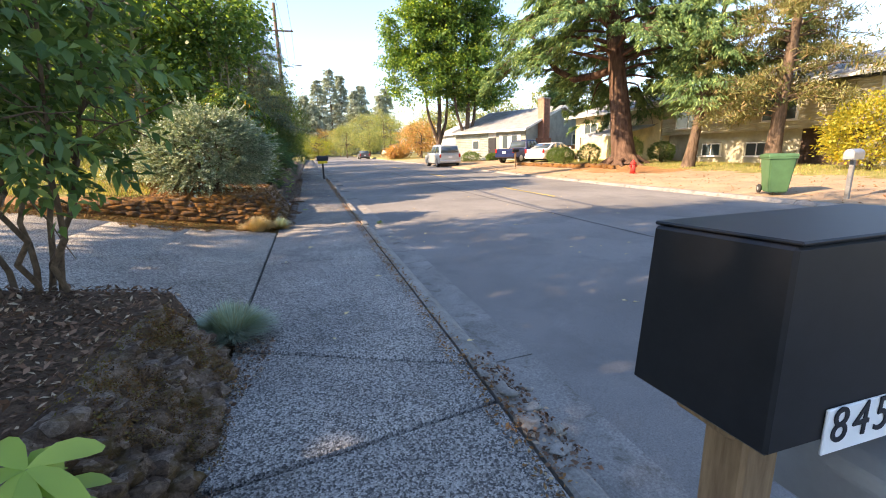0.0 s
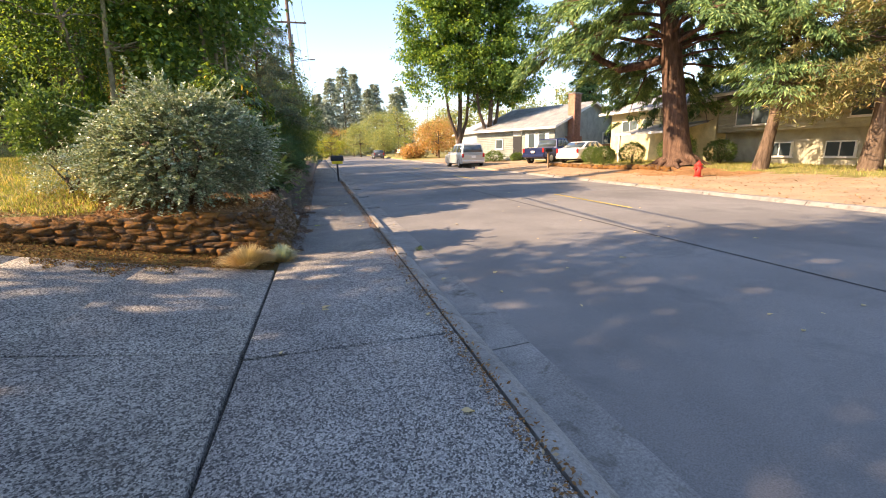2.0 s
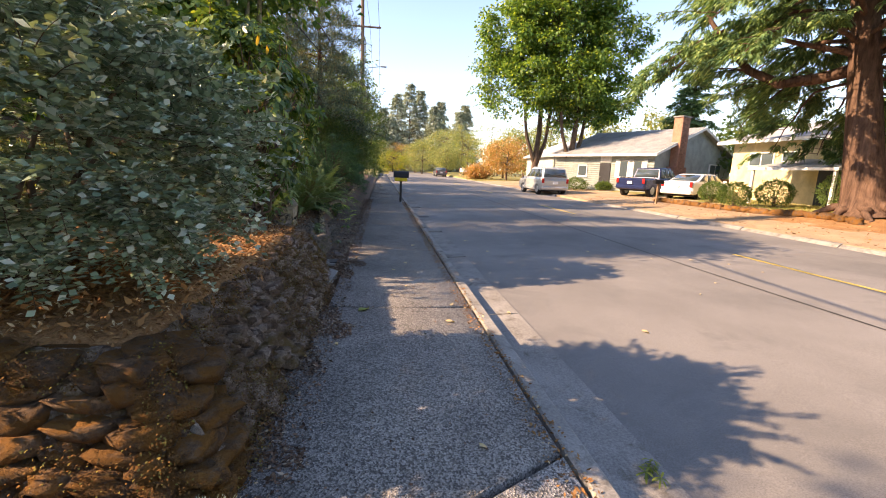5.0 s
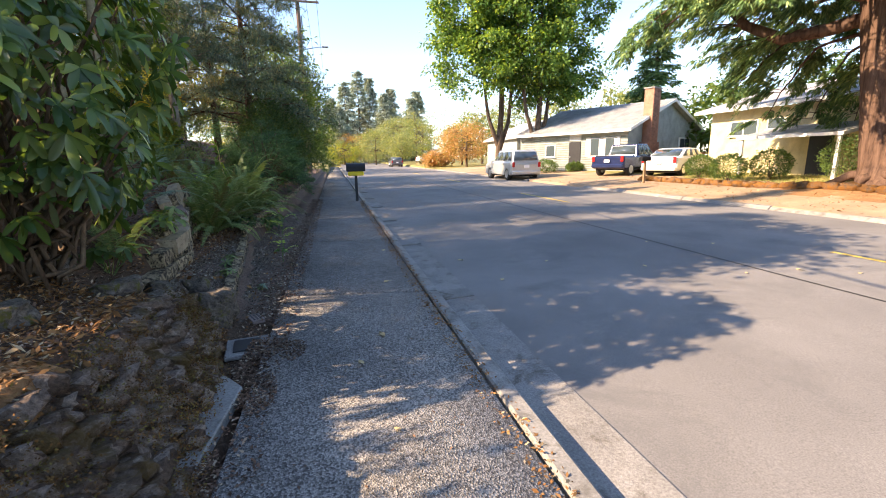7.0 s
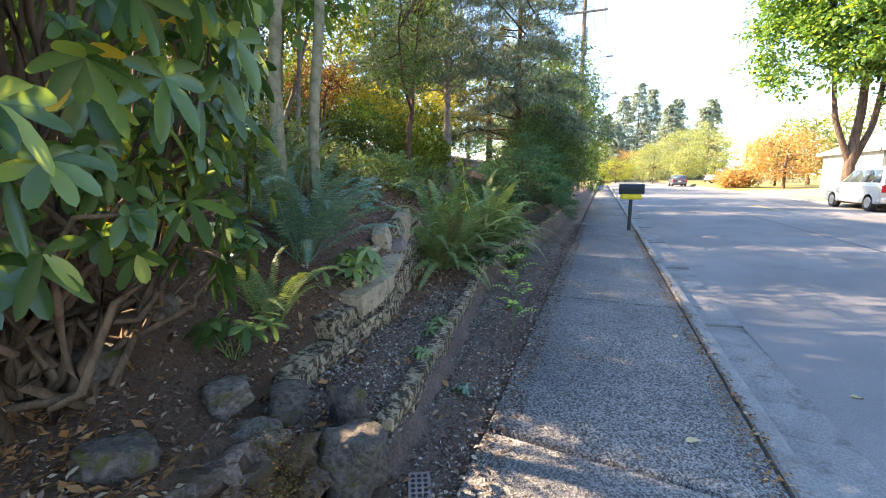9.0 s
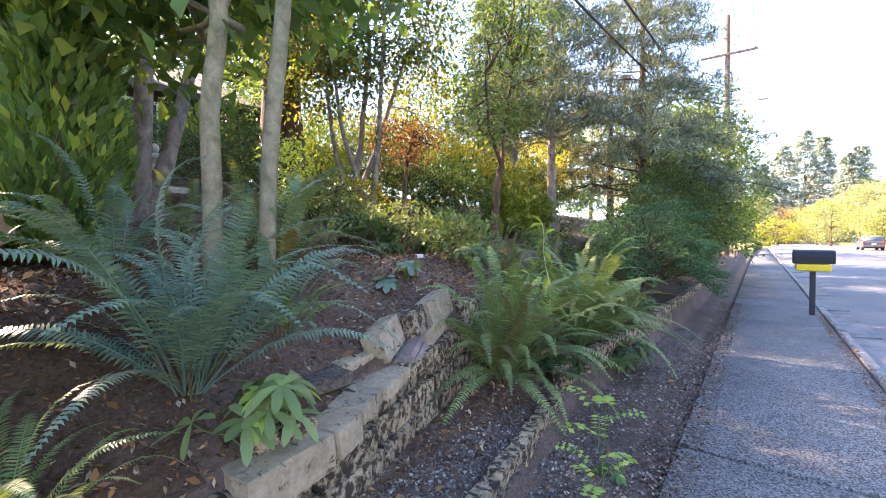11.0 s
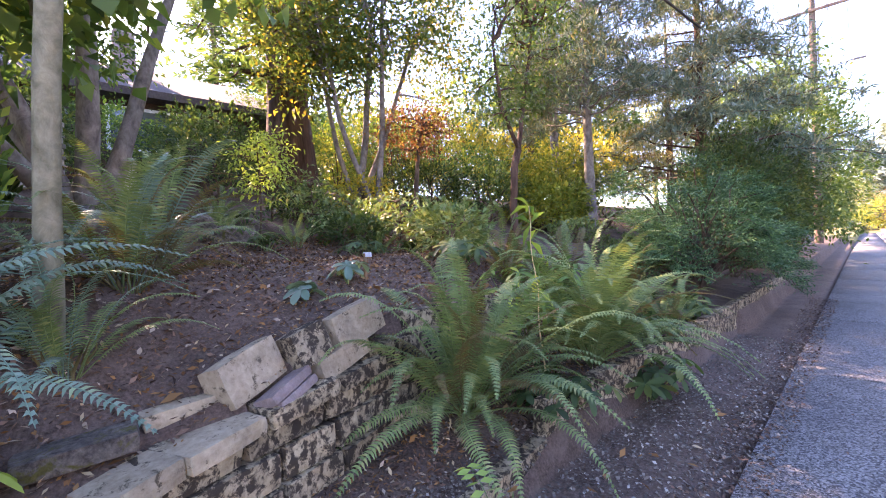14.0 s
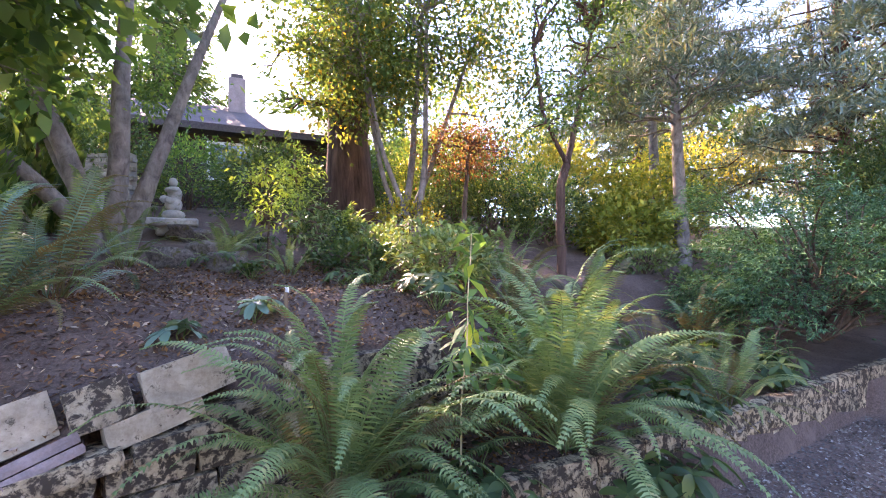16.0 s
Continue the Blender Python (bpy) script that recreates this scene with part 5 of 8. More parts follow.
# multi-stemmed shrub on the mound
e = thing("shrub_tree", "multi-stemmed green-leaved shrub on the mulched mound", "shrub", at=(-2.05, 5.0, float(gz(-2.05, 5.0)) - 0.05))
g, f = Geo(), Geo()
CROWN = np.array([0.25, -0.65, 1.62])
for k in range(11):
    a = 0.57 * k
    r0 = rng.uniform(0.10, 0.34)
    root = np.array([math.cos(a) * r0, math.sin(a) * r0 * 0.6, 0])
    top = CROWN + [math.cos(a) * 0.62, math.sin(a) * 0.5, rng.uniform(-0.5, 0.4)]
    line = bend(root, top, 0.06, 9, 0.022)
    tube(g, line, np.linspace(0.021, 0.008, 9), 7)
    for _ in range(6):
        h = line[int(rng.integers(4, 9))]
        tip = h + rng.normal(0, 0.26, 3) + [math.cos(a) * 0.15, math.sin(a) * 0.12, 0.12]
        tube(g, bend(h, tip, 0.03, 5, 0.015), np.linspace(0.007, 0.003, 5), 5)
cc = CROWN + shell(560, 0.35) * [0.98, 0.80, 1.05]
cc = cc[cc[:, 2] > 0.66 + 0.35 * (cc[:, 0] < 0)]
for c in cc:
    n = int(rng.integers(7, 12))
    d = unit(c - CROWN + [0, 0, 0.2])
    tw = bend(c - d * 0.12, c + d * 0.12, 0.0, n, 0.006)
    a = np.arange(n) * 2.4 + rng.uniform(0, 6)
    ref = unit(np.cross(d, [0.1, 0.2, 1.0]))
    way = np.cos(a)[:, None] * ref + np.sin(a)[:, None] * np.cross(d, ref) + d * 0.7 + [0, 0, 0.05]
    leaves(f, tw, way, rng.uniform(0.075, 0.125, n), rng.uniform(0.034, 0.05, n), 0.16, 0.2)
part("branchwork", g.mesh("branchwork", True), M["stem"], e)
part("foliage", f.mesh("foliage"), M["l_mound"], e)


def whorl(geo, at, way, count, length, width, cup=0.6):
    """A rosette of long broad leaves, each with a midrib fold and a drooping tip."""
    way = unit(way)
    ref = np.array([0, 0, 1.0]) if abs(way[2]) < 0.9 else np.array([1.0, 0, 0])
    u = unit(np.cross(way, ref))
    w = np.cross(way, u)
    s = np.array([0, 0.18, 0.45, 0.72, 0.92, 1.0])
    prof = np.array([0.07, 0.50, 0.93, 1.0, 0.66, 0.05])
    for a in np.linspace(0, 2 * np.pi, count, endpoint=False) + rng.uniform(0, 1):
        out = math.cos(a) * u + math.sin(a) * w
        d = unit(out + way * rng.uniform(0.0, cup))
        ln, wd = length * rng.uniform(0.75, 1.15), width * rng.uniform(0.85, 1.1)
        side = unit(np.cross(d, way + rng.normal(0, 0.15, 3)))
        nor = np.cross(side, d)
        mid = at + d * (s * ln)[:, None]
        mid[:, 2] -= rng.uniform(0.1, 0.75) * ln * s ** 2
        l = mid + side * (prof * wd / 2)[:, None] + nor * (prof * wd * 0.12)[:, None]
        r = mid - side * (prof * wd / 2)[:, None] + nor * (prof * wd * 0.12)[:, None]
        v = np.concatenate([l, mid, r])
        q = [(i, i + 1, i + 7, i + 6) for i in range(5)] + [(i + 6, i + 7, i + 13, i + 12) for i in range(5)]
        geo.add(v, q)


def rhododendron(label, base, rad, rosettes, leaf=(0.135, 0.048), gold=0):
    e = thing("rhododendron", label, "shrub", "rhododendrons", base)
    g, f, y = Geo(), Geo(), Geo()
    R = np.asarray(rad, float)
    c = np.array([0, 0, R[2] * 1.0])
    for k in range(rosettes):
        d = unit(rng.normal(0, 1, 3))
        if d[2] < -0.72:
            d[2] *= -1
        p = c + d * R * rng.uniform(0.5, 1.0) ** 0.5 * (1 + 0.25 * noise.noise(Vector(d * 2)))
        if k % 9 == 0:
            tube(g, bend((rng.normal(0, 0.1), rng.normal(0, 0.1), -0.1), p, 0.1, 9, 0.06), np.linspace(0.02, 0.005, 9), 6)
        whorl(f, p, d + [0, 0, 0.3] + rng.normal(0, 0.45, 3), int(rng.integers(4, 9)), leaf[0] * rng.uniform(0.7, 1.2), leaf[1] * rng.uniform(0.8, 1.15))
        if gold and k % gold == 0:
            whorl(y, p - d * 0.03, d + [0, 0, -0.4], 2, leaf[0], leaf[1], 0.2)
    part("branchwork", g.mesh("branchwork", True), M["stem"], e)
    part("foliage", f.mesh("foliage", True), M["l_rhodo"], e)
    if gold:
        part("old_foliage", y.mesh("old_foliage", True), M["l_yellow"], e, "a few yellow dying leaves")
    return e


rhododendron("large dark rhododendron with a few yellow leaves", (-2.15, 15.1, 0.55), (1.08, 0.98, 1.35), 1150, (0.108, 0.046), 26)


def grass(label, x0, x1, y0, y1, count, h, keep):
    """Short dry lawn blades."""
    x, y = rng.uniform(x0, x1, count), rng.uniform(y0, y1, count)
    ok = keep(x, y)
    x, y = x[ok], y[ok]
    g = Geo()
    leaves(g, np.stack([x, y, gz(x, y) - 0.005], 1), np.stack([rng.normal(0, 0.5, len(x)), rng.normal(0, 0.5, len(x)), np.ones(len(x))], 1), rng.uniform(0.6, 1.3, len(x)) * h, 0.012, 0.1)
    tagged(obj("lawn_grass", g.mesh("lawn_grass"), M["grass"]), label, "grass", kind="stuff")


grass("short dry yellow-green lawn grass", -10, -2.8, 10.8, 16.3, 60000, 0.07, lambda x, y: (y > front_y(x) + 0.42 + 0.1 * np.sin(4 * x)) & (x < -3.3 + 0.15 * np.sin(3 * y)))
grass("short dry lawn grass across the road", 16.3, 21, 4, 30, 14000, 0.12, lambda x, y: x > 16)
for x, y, s in ((0.84, 3.05, 0.09), (0.80, 3.3, 0.11), (0.88, 3.42, 0.08), (0.83, 3.62, 0.12), (0.92, 3.2, 0.07), (0.78, 3.85, 0.08), (0.86, 3.95, 0.06), (0.95, 3.6, 0.06)):
    ob = obj("kerb_fragment", ROCKS[int(s * 100) % 7].copy(), M["kerb"], m=pose(x, y, -0.03, random.uniform(0, 40), 10, random.uniform(0, 180)) @ Matrix.Diagonal((s * 1.6, s, s * 0.5, 1)))
    tagged(ob, "broken concrete fragment in the cracked kerb joint", "rubble", "kerb fragments")
drop_on("leaf_litter", "dark soil and crumbs in the broken kerb", "leaf litter", 2.9, 4.1, 0.74, 0.98, 500, (0.03, 0.02), M["chips"], 0.004, 0.4, 21)
drop_on("leaf_litter", "dark soil crumbs along the mound's foot", "leaf litter", 1.0, 4.9, -0.84, -0.55, 1600, (0.03, 0.018), M["chips"], 0.004, 0.4, 22, lambda x, y: x < -0.62 + 0.12 * np.sin(3 * y))


# ---- ferns and low plants ----
def frond_mesh(length, width, lift, droop, pairs=30, seed=0, name="frond"):
    """An arching sword-fern frond along +x: midrib with pairs of toothed leaflets."""
    r = np.random.default_rng(seed)
    g = Geo()
    s = np.linspace(0, 1, 10)
    x = length * (s - 0.12 * s ** 3)
    z = length * (lift * s - droop * s ** 2.4)
    line = np.stack([x, 0.04 * length * np.sin(s * 3 + seed), z], 1)
    tube(g, line, np.linspace(0.0045, 0.0012, 10), 4)
    t = np.linspace(0.14, 0.99, pairs)
    p = np.stack([np.interp(t, s, line[:, k]) for k in range(3)], 1)
    d = unit(np.stack([np.gradient(p[:, k]) for k in range(3)], 1))
    half = width / 2 * np.clip(np.minimum((t - 0.02) / 0.22, (1.03 - t) / 0.55), 0.06, 1) ** 0.75
    for sign in (1, -1):
        way = np.array([0, sign, 0]) + d * 0.32 + r.normal(0, 0.06, (pairs, 3)) + np.array([0, 0, -0.18])
        way = unit(way)
        across = d * (0.40 * length / pairs)
        base, tip = p, p + way * half[:, None]
        mid = p + way * half[:, None] * 0.45 + [0, 0, 0.006]
        v = np.stack([base - across * 0.62, mid - across * 0.66, tip, mid + across * 0.66, base + across * 0.62], 1).reshape(-1, 3)
        i = np.arange(pairs)[:, None] * 5
        g.add(v, np.concatenate([i + [[0, 1, 3, 4]]]), i + [[1, 2, 3]])
    return g.mesh(name)


FRONDS = {}


def fern(label, at, size, count, mats, seed, spread=(0, 360), flop=0.0):
    """A sword fern: a shuttlecock of arching fronds, each a part on a shared mesh."""
    e = thing("fern", label, "fern", "sword ferns", at)
    r = random.Random(seed)
    for k in range(count):
        key = mats[r.randrange(len(mats))]
        v = r.randrange(4)
        if (key, v) not in FRONDS:
            lift, droop = ((0.75, 0.78), (1.0, 0.80), (1.3, 0.78), (0.5, 0.62))[v]
            me = frond_mesh(1.0, 0.15, lift, droop, 46, v + 3)
            me.materials.append(M[key])
            FRONDS[key, v] = me
        a = spread[0] + (spread[1] - spread[0]) * (k + r.uniform(-0.3, 0.3)) / count
        sc = size * r.uniform(0.75, 1.12)
        ob = new("frond", FRONDS[key, v])
        ob.parent = e
        ob.matrix_basis = pose(0.04 * math.cos(radians(a)), 0.04 * math.sin(radians(a)), 0, r.uniform(-22, 22), r.uniform(-46, 4) + flop, a) @ Matrix.Diagonal((sc, sc, sc, 1))
    g = Geo()
    for _ in range(14):
        a = r.uniform(0, 6.28)
        tube(g, bend((0.03 * math.cos(a), 0.03 * math.sin(a), -0.05), (0.16 * math.cos(a) * size, 0.16 * math.sin(a) * size, 0.22 * size), 0.02, 4, 0.01), [0.006, 0.006, 0.005, 0.003], 4)
    part("crown", g.mesh("crown"), M["l_fernbrown"], e, "brown dry leaf stalks")
    return e


def on(x, y, lift=-0.02):
    return (x, y, float(gz(x, y)) + lift)


fern("large blue-green sword fern beside the block wall", on(-2.30, 17.0, 0.0), 1.12, 36, ["l_fernblue"], 1, flop=-14)
fern("upright sword fern with bronze fronds in the lower bed", on(-2.04, 19.45, 0.05), 1.1, 96, ["l_fern", "l_fernbrown", "l_fern", "l_fern", "l_fernlight", "l_fern"], 2)
fern("arching green sword fern with dry tips in the lower bed", on(-1.80, 20.75, 0.05), 1.15, 96, ["l_fern", "l_fernlight", "l_fern", "l_fernlight", "l_fern", "l_fern", "l_fernbrown"], 3)
fern("bronze-tinged sword fern under the trees", on(-3.4, 18.05), 0.95, 30, ["l_fern", "l_fernblue", "l_fernbrown"], 4)
fern("bronze-tinged sword fern at the maples' foot", on(-2.92, 17.85), 0.9, 34, ["l_fern", "l_fernblue", "l_fernbrown"], 18, flop=-12)
fern("green sword fern at the maples' foot", on(-2.45, 17.55), 0.62, 22, ["l_fern", "l_fernblue"], 19, flop=-14)
fern("small green sword fern on the mulch", on(-2.05, 16.35), 0.58, 20, ["l_fern", "l_fernlight"], 5, flop=-8)
fern("sunlit yellow-green fern under the redwood", on(-7.0, 21.1), 0.7, 20, ["l_locust"], 6)
fern("dark fern under the trees", on(-5.2, 18.2), 0.7, 18, ["l_fern"], 7)
fern("dry bronze fern beside the juniper", on(-2.9, 22.2), 1.0, 30, ["l_fernbrown", "l_fern"], 8)
fern("fern at the tree's foot", on(-3.3, 17.0), 0.8, 20, ["l_fernblue"], 9)
fern("fern in the back bed", on(-6.1, 19.3), 0.65, 18, ["l_fern"], 10)
fern("fern in the back bed", on(-4.9, 20.8), 0.6, 18, ["l_fern", "l_fernbrown"], 11)
fern("fern in the back bed", on(-4.0, 22.0), 0.7, 18, ["l_fern"], 12)
fern("fern by the pale brick wall", on(-6.6, 16.9), 0.8, 20, ["l_fern"], 13)
fern("bronze fern among the perennials", on(-3.3, 21.6), 0.8, 24, ["l_fernbrown", "l_fern"], 15)
fern("green fern in the middle bed", on(-5.6, 21.2), 0.6, 18, ["l_fern"], 16)
fern("dry fern beside the juniper", on(-2.5, 23.4), 0.9, 28, ["l_fernbrown", "l_fernbrown", "l_fern"], 17)
fern("light green fern before the statue", on(-5.3, 19.1), 0.6, 20, ["l_fernlight"], 21)
fern("light green fern under the maples", on(-5.9, 20.6), 0.65, 20, ["l_locust", "l_fernlight"], 22)
fern("fern by the mossy stones", on(-7.4, 18.3), 0.6, 16, ["l_fern"], 14)


def rosette(name, label, at, whorls, leaf, mat, height, spread, cat="perennial", second=None):
    e = thing(name, label, cat, "", at)
    g, f, h = Geo(), Geo(), Geo()
    for k in range(whorls):
        a = rng.uniform(0, 6.28)
        tip = np.array([math.cos(a), math.sin(a), 0]) * spread * rng.uniform(0.1, 1) + [0, 0, height * rng.uniform(0.5, 1)]
        tube(g, bend((0, 0, -0.05), tip, 0.02, 5, 0.01), [0.005, 0.004, 0.004, 0.003, 0.003], 5)
        whorl(h if second and k % 4 == 0 else f, tip, np.array([math.cos(a) * 0.5, math.sin(a) * 0.5, 1.0]), int(rng.integers(5, 8)), leaf[0], leaf[1], 0.3)
    part("stalk", g.mesh("stalk"), M["l_fern"], e)
    part("foliage", f.mesh("foliage", True), mat, e)
    if second and h.v:
        part("young_foliage", h.mesh("young_foliage", True), second, e, "lime-green young leaves")
    return e


rosette("hellebore", "dark hellebore with lime-green young leaves", on(-1.98, 17.12, 0.0), 12, (0.135, 0.048), M["l_fern"], 0.30, 0.26, second=M["l_locust"])
rosette("epimedium", "low dark green leafy groundcover below the ferns", on(-1.68, 19.95, 0), 34, (0.10, 0.05), M["l_dark"], 0.22, 0.42)
rosette("epimedium", "dark leafy plant under the arching fern", on(-1.5, 21.1, 0), 20, (0.15, 0.06), M["l_dark"], 0.3, 0.4)
rosette("seedling", "small grey-green seedling on the mulch", on(-2.75, 18.75, 0), 4, (0.11, 0.055), M["l_fernblue"], 0.10, 0.10)
rosette("seedling", "small grey-green seedling on the mulch", on(-2.9, 19.15, 0), 5, (0.11, 0.055), M["l_fernblue"], 0.16, 0.12)
rosette("weed", "small dark green weed in the lower bed", on(-1.45, 17.6, 0), 6, (0.09, 0.025), M["l_fern"], 0.12, 0.14)
rosette("weed", "small dark green weed in the lower bed", on(-1.35, 17.0, 0), 5, (0.09, 0.02), M["l_fern"], 0.10, 0.12)
rosette("weed", "small pale weed at the path edge", on(-0.98, 18.9, 0), 5, (0.05, 0.03), M["l_gum"], 0.06, 0.1)
rosette("weed", "small green weed in the gutter", (1.16, 10.75, -0.12), 8, (0.05, 0.012), M["l_lime"], 0.05, 0.10)
rosette("weed", "small green weed by the rock wall", on(-1.0, 16.9, 0), 6, (0.05, 0.015), M["l_fernblue"], 0.06, 0.1)
rosette("aucuba", "lime-green young leaves at the mound's edge", (-0.98, 2.80, 0.22), 3, (0.17, 0.065), M["l_locust"], 0.40, 0.05, "shrub")
rosette("lily", "tall bright green leafy perennial above the ferns", on(-2.3, 20.6, 0), 26, (0.17, 0.04), M["l_gum"], 0.75, 0.45)
rosette("lily", "green leafy perennial among the ferns", on(-2.55, 21.4, 0), 26, (0.17, 0.045), M["l_gum"], 0.7, 0.5)
rosette("salal", "glossy green shrublet by the rhododendron", on(-1.95, 15.95, 0.0), 10, (0.10, 0.045), M["l_shrub"], 0.25, 0.25)

# locust seedling with paired leaflets
e = thing("locust_seedling", "bright lime-green locust seedling beside the edging", "seedling", at=(-0.90, 18.30, -0.02))
g, f = Geo(), Geo()
for k in range(11):
    a, h = k * 2.4, 0.12 + 0.055 * k
    tip = np.array([math.cos(a) * 0.2, math.sin(a) * 0.2, h + 0.10])
    line = bend((0, 0, h), tip, 0.04, 8)
    tube(g, line, np.linspace(0.002, 0.001, 8), 4)
    side = unit(np.array([-math.sin(a), math.cos(a), 0]))
    for t in range(2, 8):
        for sg in (1, -1):
            leaves(f, line[t][None], (side * sg + [0, 0, -0.1])[None], 0.048, 0.024, 0.05)
tube(g, bend((0, 0, -0.02), (0.03, 0.02, 0.74), 0.0, 8, 0.008), np.linspace(0.005, 0.002, 8), 5)
part("stalk", g.mesh("stalk"), M["l_fern"], e)
part("foliage", f.mesh("foliage"), M["l_locust"], e)

# flowering stalk, plant stake, drain grate, cover, path slab
e = thing("dry_stalk", "tall dry flower stalk with green leaves between the ferns", "perennial", at=on(-1.75, 19.95))
g, f = Geo(), Geo()
line = bend((0, 0, 0), (-0.30, 0.32, 1.42), 0.0, 12, 0.012)
tube(g, line, np.linspace(0.007, 0.003, 12), 5)
pp = np.repeat(line[6:], 4, 0)
leaves(f, pp, rng.normal(0, 1, pp.shape) + [0, 0, -0.2], 0.17, 0.05, 0.2, 0.3)
part("stalk", g.mesh("stalk"), M["straw"], e)
part("foliage", f.mesh("foliage"), M["l_gum"], e)
stake = thing("plant_stake", "small wooden plant stake with a white tag", "plant stake", at=on(-2.95, 19.35, -0.02))
part("stick", box(0.025, 0.025, 0.22, 0.003), M["wood"], stake)
part("tag", box(0.10, 0.012, 0.035, 0.003, (0.03, 0, 0.19)), M["cloth"], stake, "white plastic tag")
grate = thing("vent_brick", "perforated brown brick lying beside the path", "brick", at=(-0.90, 15.98, -0.035), turn=25)
part("frame", box(0.11, 0.20, 0.035, 0.005), M["brownblock"], grate)
for i in range(3):
    for j in range(5):
        part("hole", cyl(0.011, 0.011, 0.004, 8, (-0.03 + 0.03 * i, -0.066 + 0.033 * j, 0.033)), M["black"], grate)
cover = thing("meter_cover", "small square concrete meter cover in the verge", "utility cover", at=(-0.86, 15.35, -0.04), turn=8)
part("frame", box(0.30, 0.34, 0.035, 0.006), M["gutter"], cover)
part("lid", box(0.19, 0.22, 0.012, 0.003, (0, 0, 0.034)), M["darkmetal"], cover, "dark square lid")
slab_e = tagged(obj("path_slab", prism([(-0.30, -0.5), (0.02, -0.55), (0.10, 0.35), (-0.05, 0.55), (-0.2, 0.3)], "z", -0.05, 0.02, 0.008), M["kerb"], m=pose(-0.86, 14.3, 0.0)), "broken pale concrete slab beside the path", "slab")


# ---- juniper ----
e = thing("juniper", "spreading bright green juniper hanging over the edging", "conifer shrub", at=on(-2.05, 25.0))
g, f = Geo(), Geo()
for k in range(115):
    a = rng.uniform(0, 2 * np.pi)
    el = rng.uniform(-0.1, 1.0)
    run = rng.uniform(0.8, 1.0) * np.array([1.3, 2.0, 2.15])
    tip = np.array([math.cos(a) * run[0] * math.cos(el), math.sin(a) * run[1] * math.cos(el), 0.35 + run[2] * math.sin(el)])
    tip *= 0.98 + 0.34 * noise.noise(Vector(tip) * 1.4)
    line = bend((0, 0, 0.15), tip, 0.25, 7, 0.05)
    line[-1, 2] -= 0.26
    line[-2, 2] -= 0.08
    tube(g, line, np.linspace(0.02, 0.004, 7), 5)
    m = 92
    t = 6 - 3.4 * rng.uniform(0.0, 1.0, m) ** 1.3 - 0.01
    i = t.astype(int)
    p = line[i] + (line[i + 1] - line[i]) * (t - i)[:, None] + rng.normal(0, 0.085, (m, 3)) * [1, 1, 0.45] * (6.4 - t)[:, None] ** 0.6
    d = unit(tip)
    twig = unit(d * [1.3, 1.3, 0.3] + rng.normal(0, 0.36, (m, 3)) * [1, 1, 0.3] + [0, 0, -0.12])
    tw = np.repeat(twig, 8, 0)
    q = np.repeat(p, 8, 0) + tw * np.tile(np.linspace(0, 0.15, 8), m)[:, None]
    leaves(f, q, tw * 0.8 + rng.normal(0, 0.6, (m * 8, 3)) * [1, 1, 0.5], rng.uniform(0.04, 0.075, m * 8), 0.013, 0.15, 0.2)
part("branchwork", g.mesh("branchwork", True), M["bark"], e)
part("foliage", f.mesh("foliage"), M["l_juniper"], e)


# ---- garden trees ----
def leafy(name, label, x, y, trunks, crowns, leaf, bark_mat, leaf_mat, clumps, per, spread, limbs=18, group="", down=0.1, hollow=0.3):
    """A tree of one or more stems: each stem a list of (x, y, z, radius) from the base."""
    e = thing(name, label, "tree", group, on(x, y, -0.05))
    g, f = Geo(), Geo()
    ends = []
    for st in trunks:
        st = np.array(st, float)
        k = np.linspace(0, 1, len(st))
        kk = np.linspace(0, 1, 12)
        pts = np.stack([np.interp(kk, k, st[:, j]) for j in range(3)], 1)
        pts[1:-1] += rng.normal(0, 0.006, (10, 3)) * [1, 1, 0]
        tube(g, pts, np.interp(kk, k, st[:, 3]), 10, 0.06)
        ends += list(pts[5:])
    ends = np.array(ends)
    vol = np.array([np.prod(c[1]) ** (2 / 3) for c in crowns])
    for (c, r), share in zip(crowns, vol / vol.sum()):
        k = max(4, int(clumps * share))
        d = unit(rng.normal(0, 1, (k, 3)))
        cc = np.asarray(c) + d * rng.uniform(hollow, 1, (k, 1)) ** 0.6 * np.asarray(r)
        cc = np.asarray(c) + (cc - np.asarray(c)) * lumps(cc, 0.35, 0.7)[:, None]
        for p in cc[: max(3, int(limbs * share))]:
            h = ends[np.argmin(np.linalg.norm(ends - p, axis=1) + 0.6 * np.maximum(0, ends[:, 2] - p[2]))]
            L = np.linalg.norm(p - h)
            tube(g, bend(h, p, 0.06 * L, 7, 0.05 * L), np.linspace(min(0.05, 0.012 + 0.012 * L), 0.005, 7), 5)
        off = rng.normal(0, spread, (k, per, 3)) * rng.uniform(0.6, 1.3, (k, 1, 1)) * [1, 1, 0.6]
        pos = (cc[:, None] + off).reshape(-1, 3)
        way = unit(off.reshape(-1, 3)) + rng.normal(0, 0.5, pos.shape) + [0, 0, -down]
        leaves(f, pos, way, rng.uniform(0.7, 1.25, len(pos)) * leaf[0], rng.uniform(0.8, 1.2, len(pos)) * leaf[1], 0.2, 0.2)
    part("trunk", g.mesh("trunk", True), bark_mat, e)
    part("crown", f.mesh("crown"), leaf_mat, e)
    return e


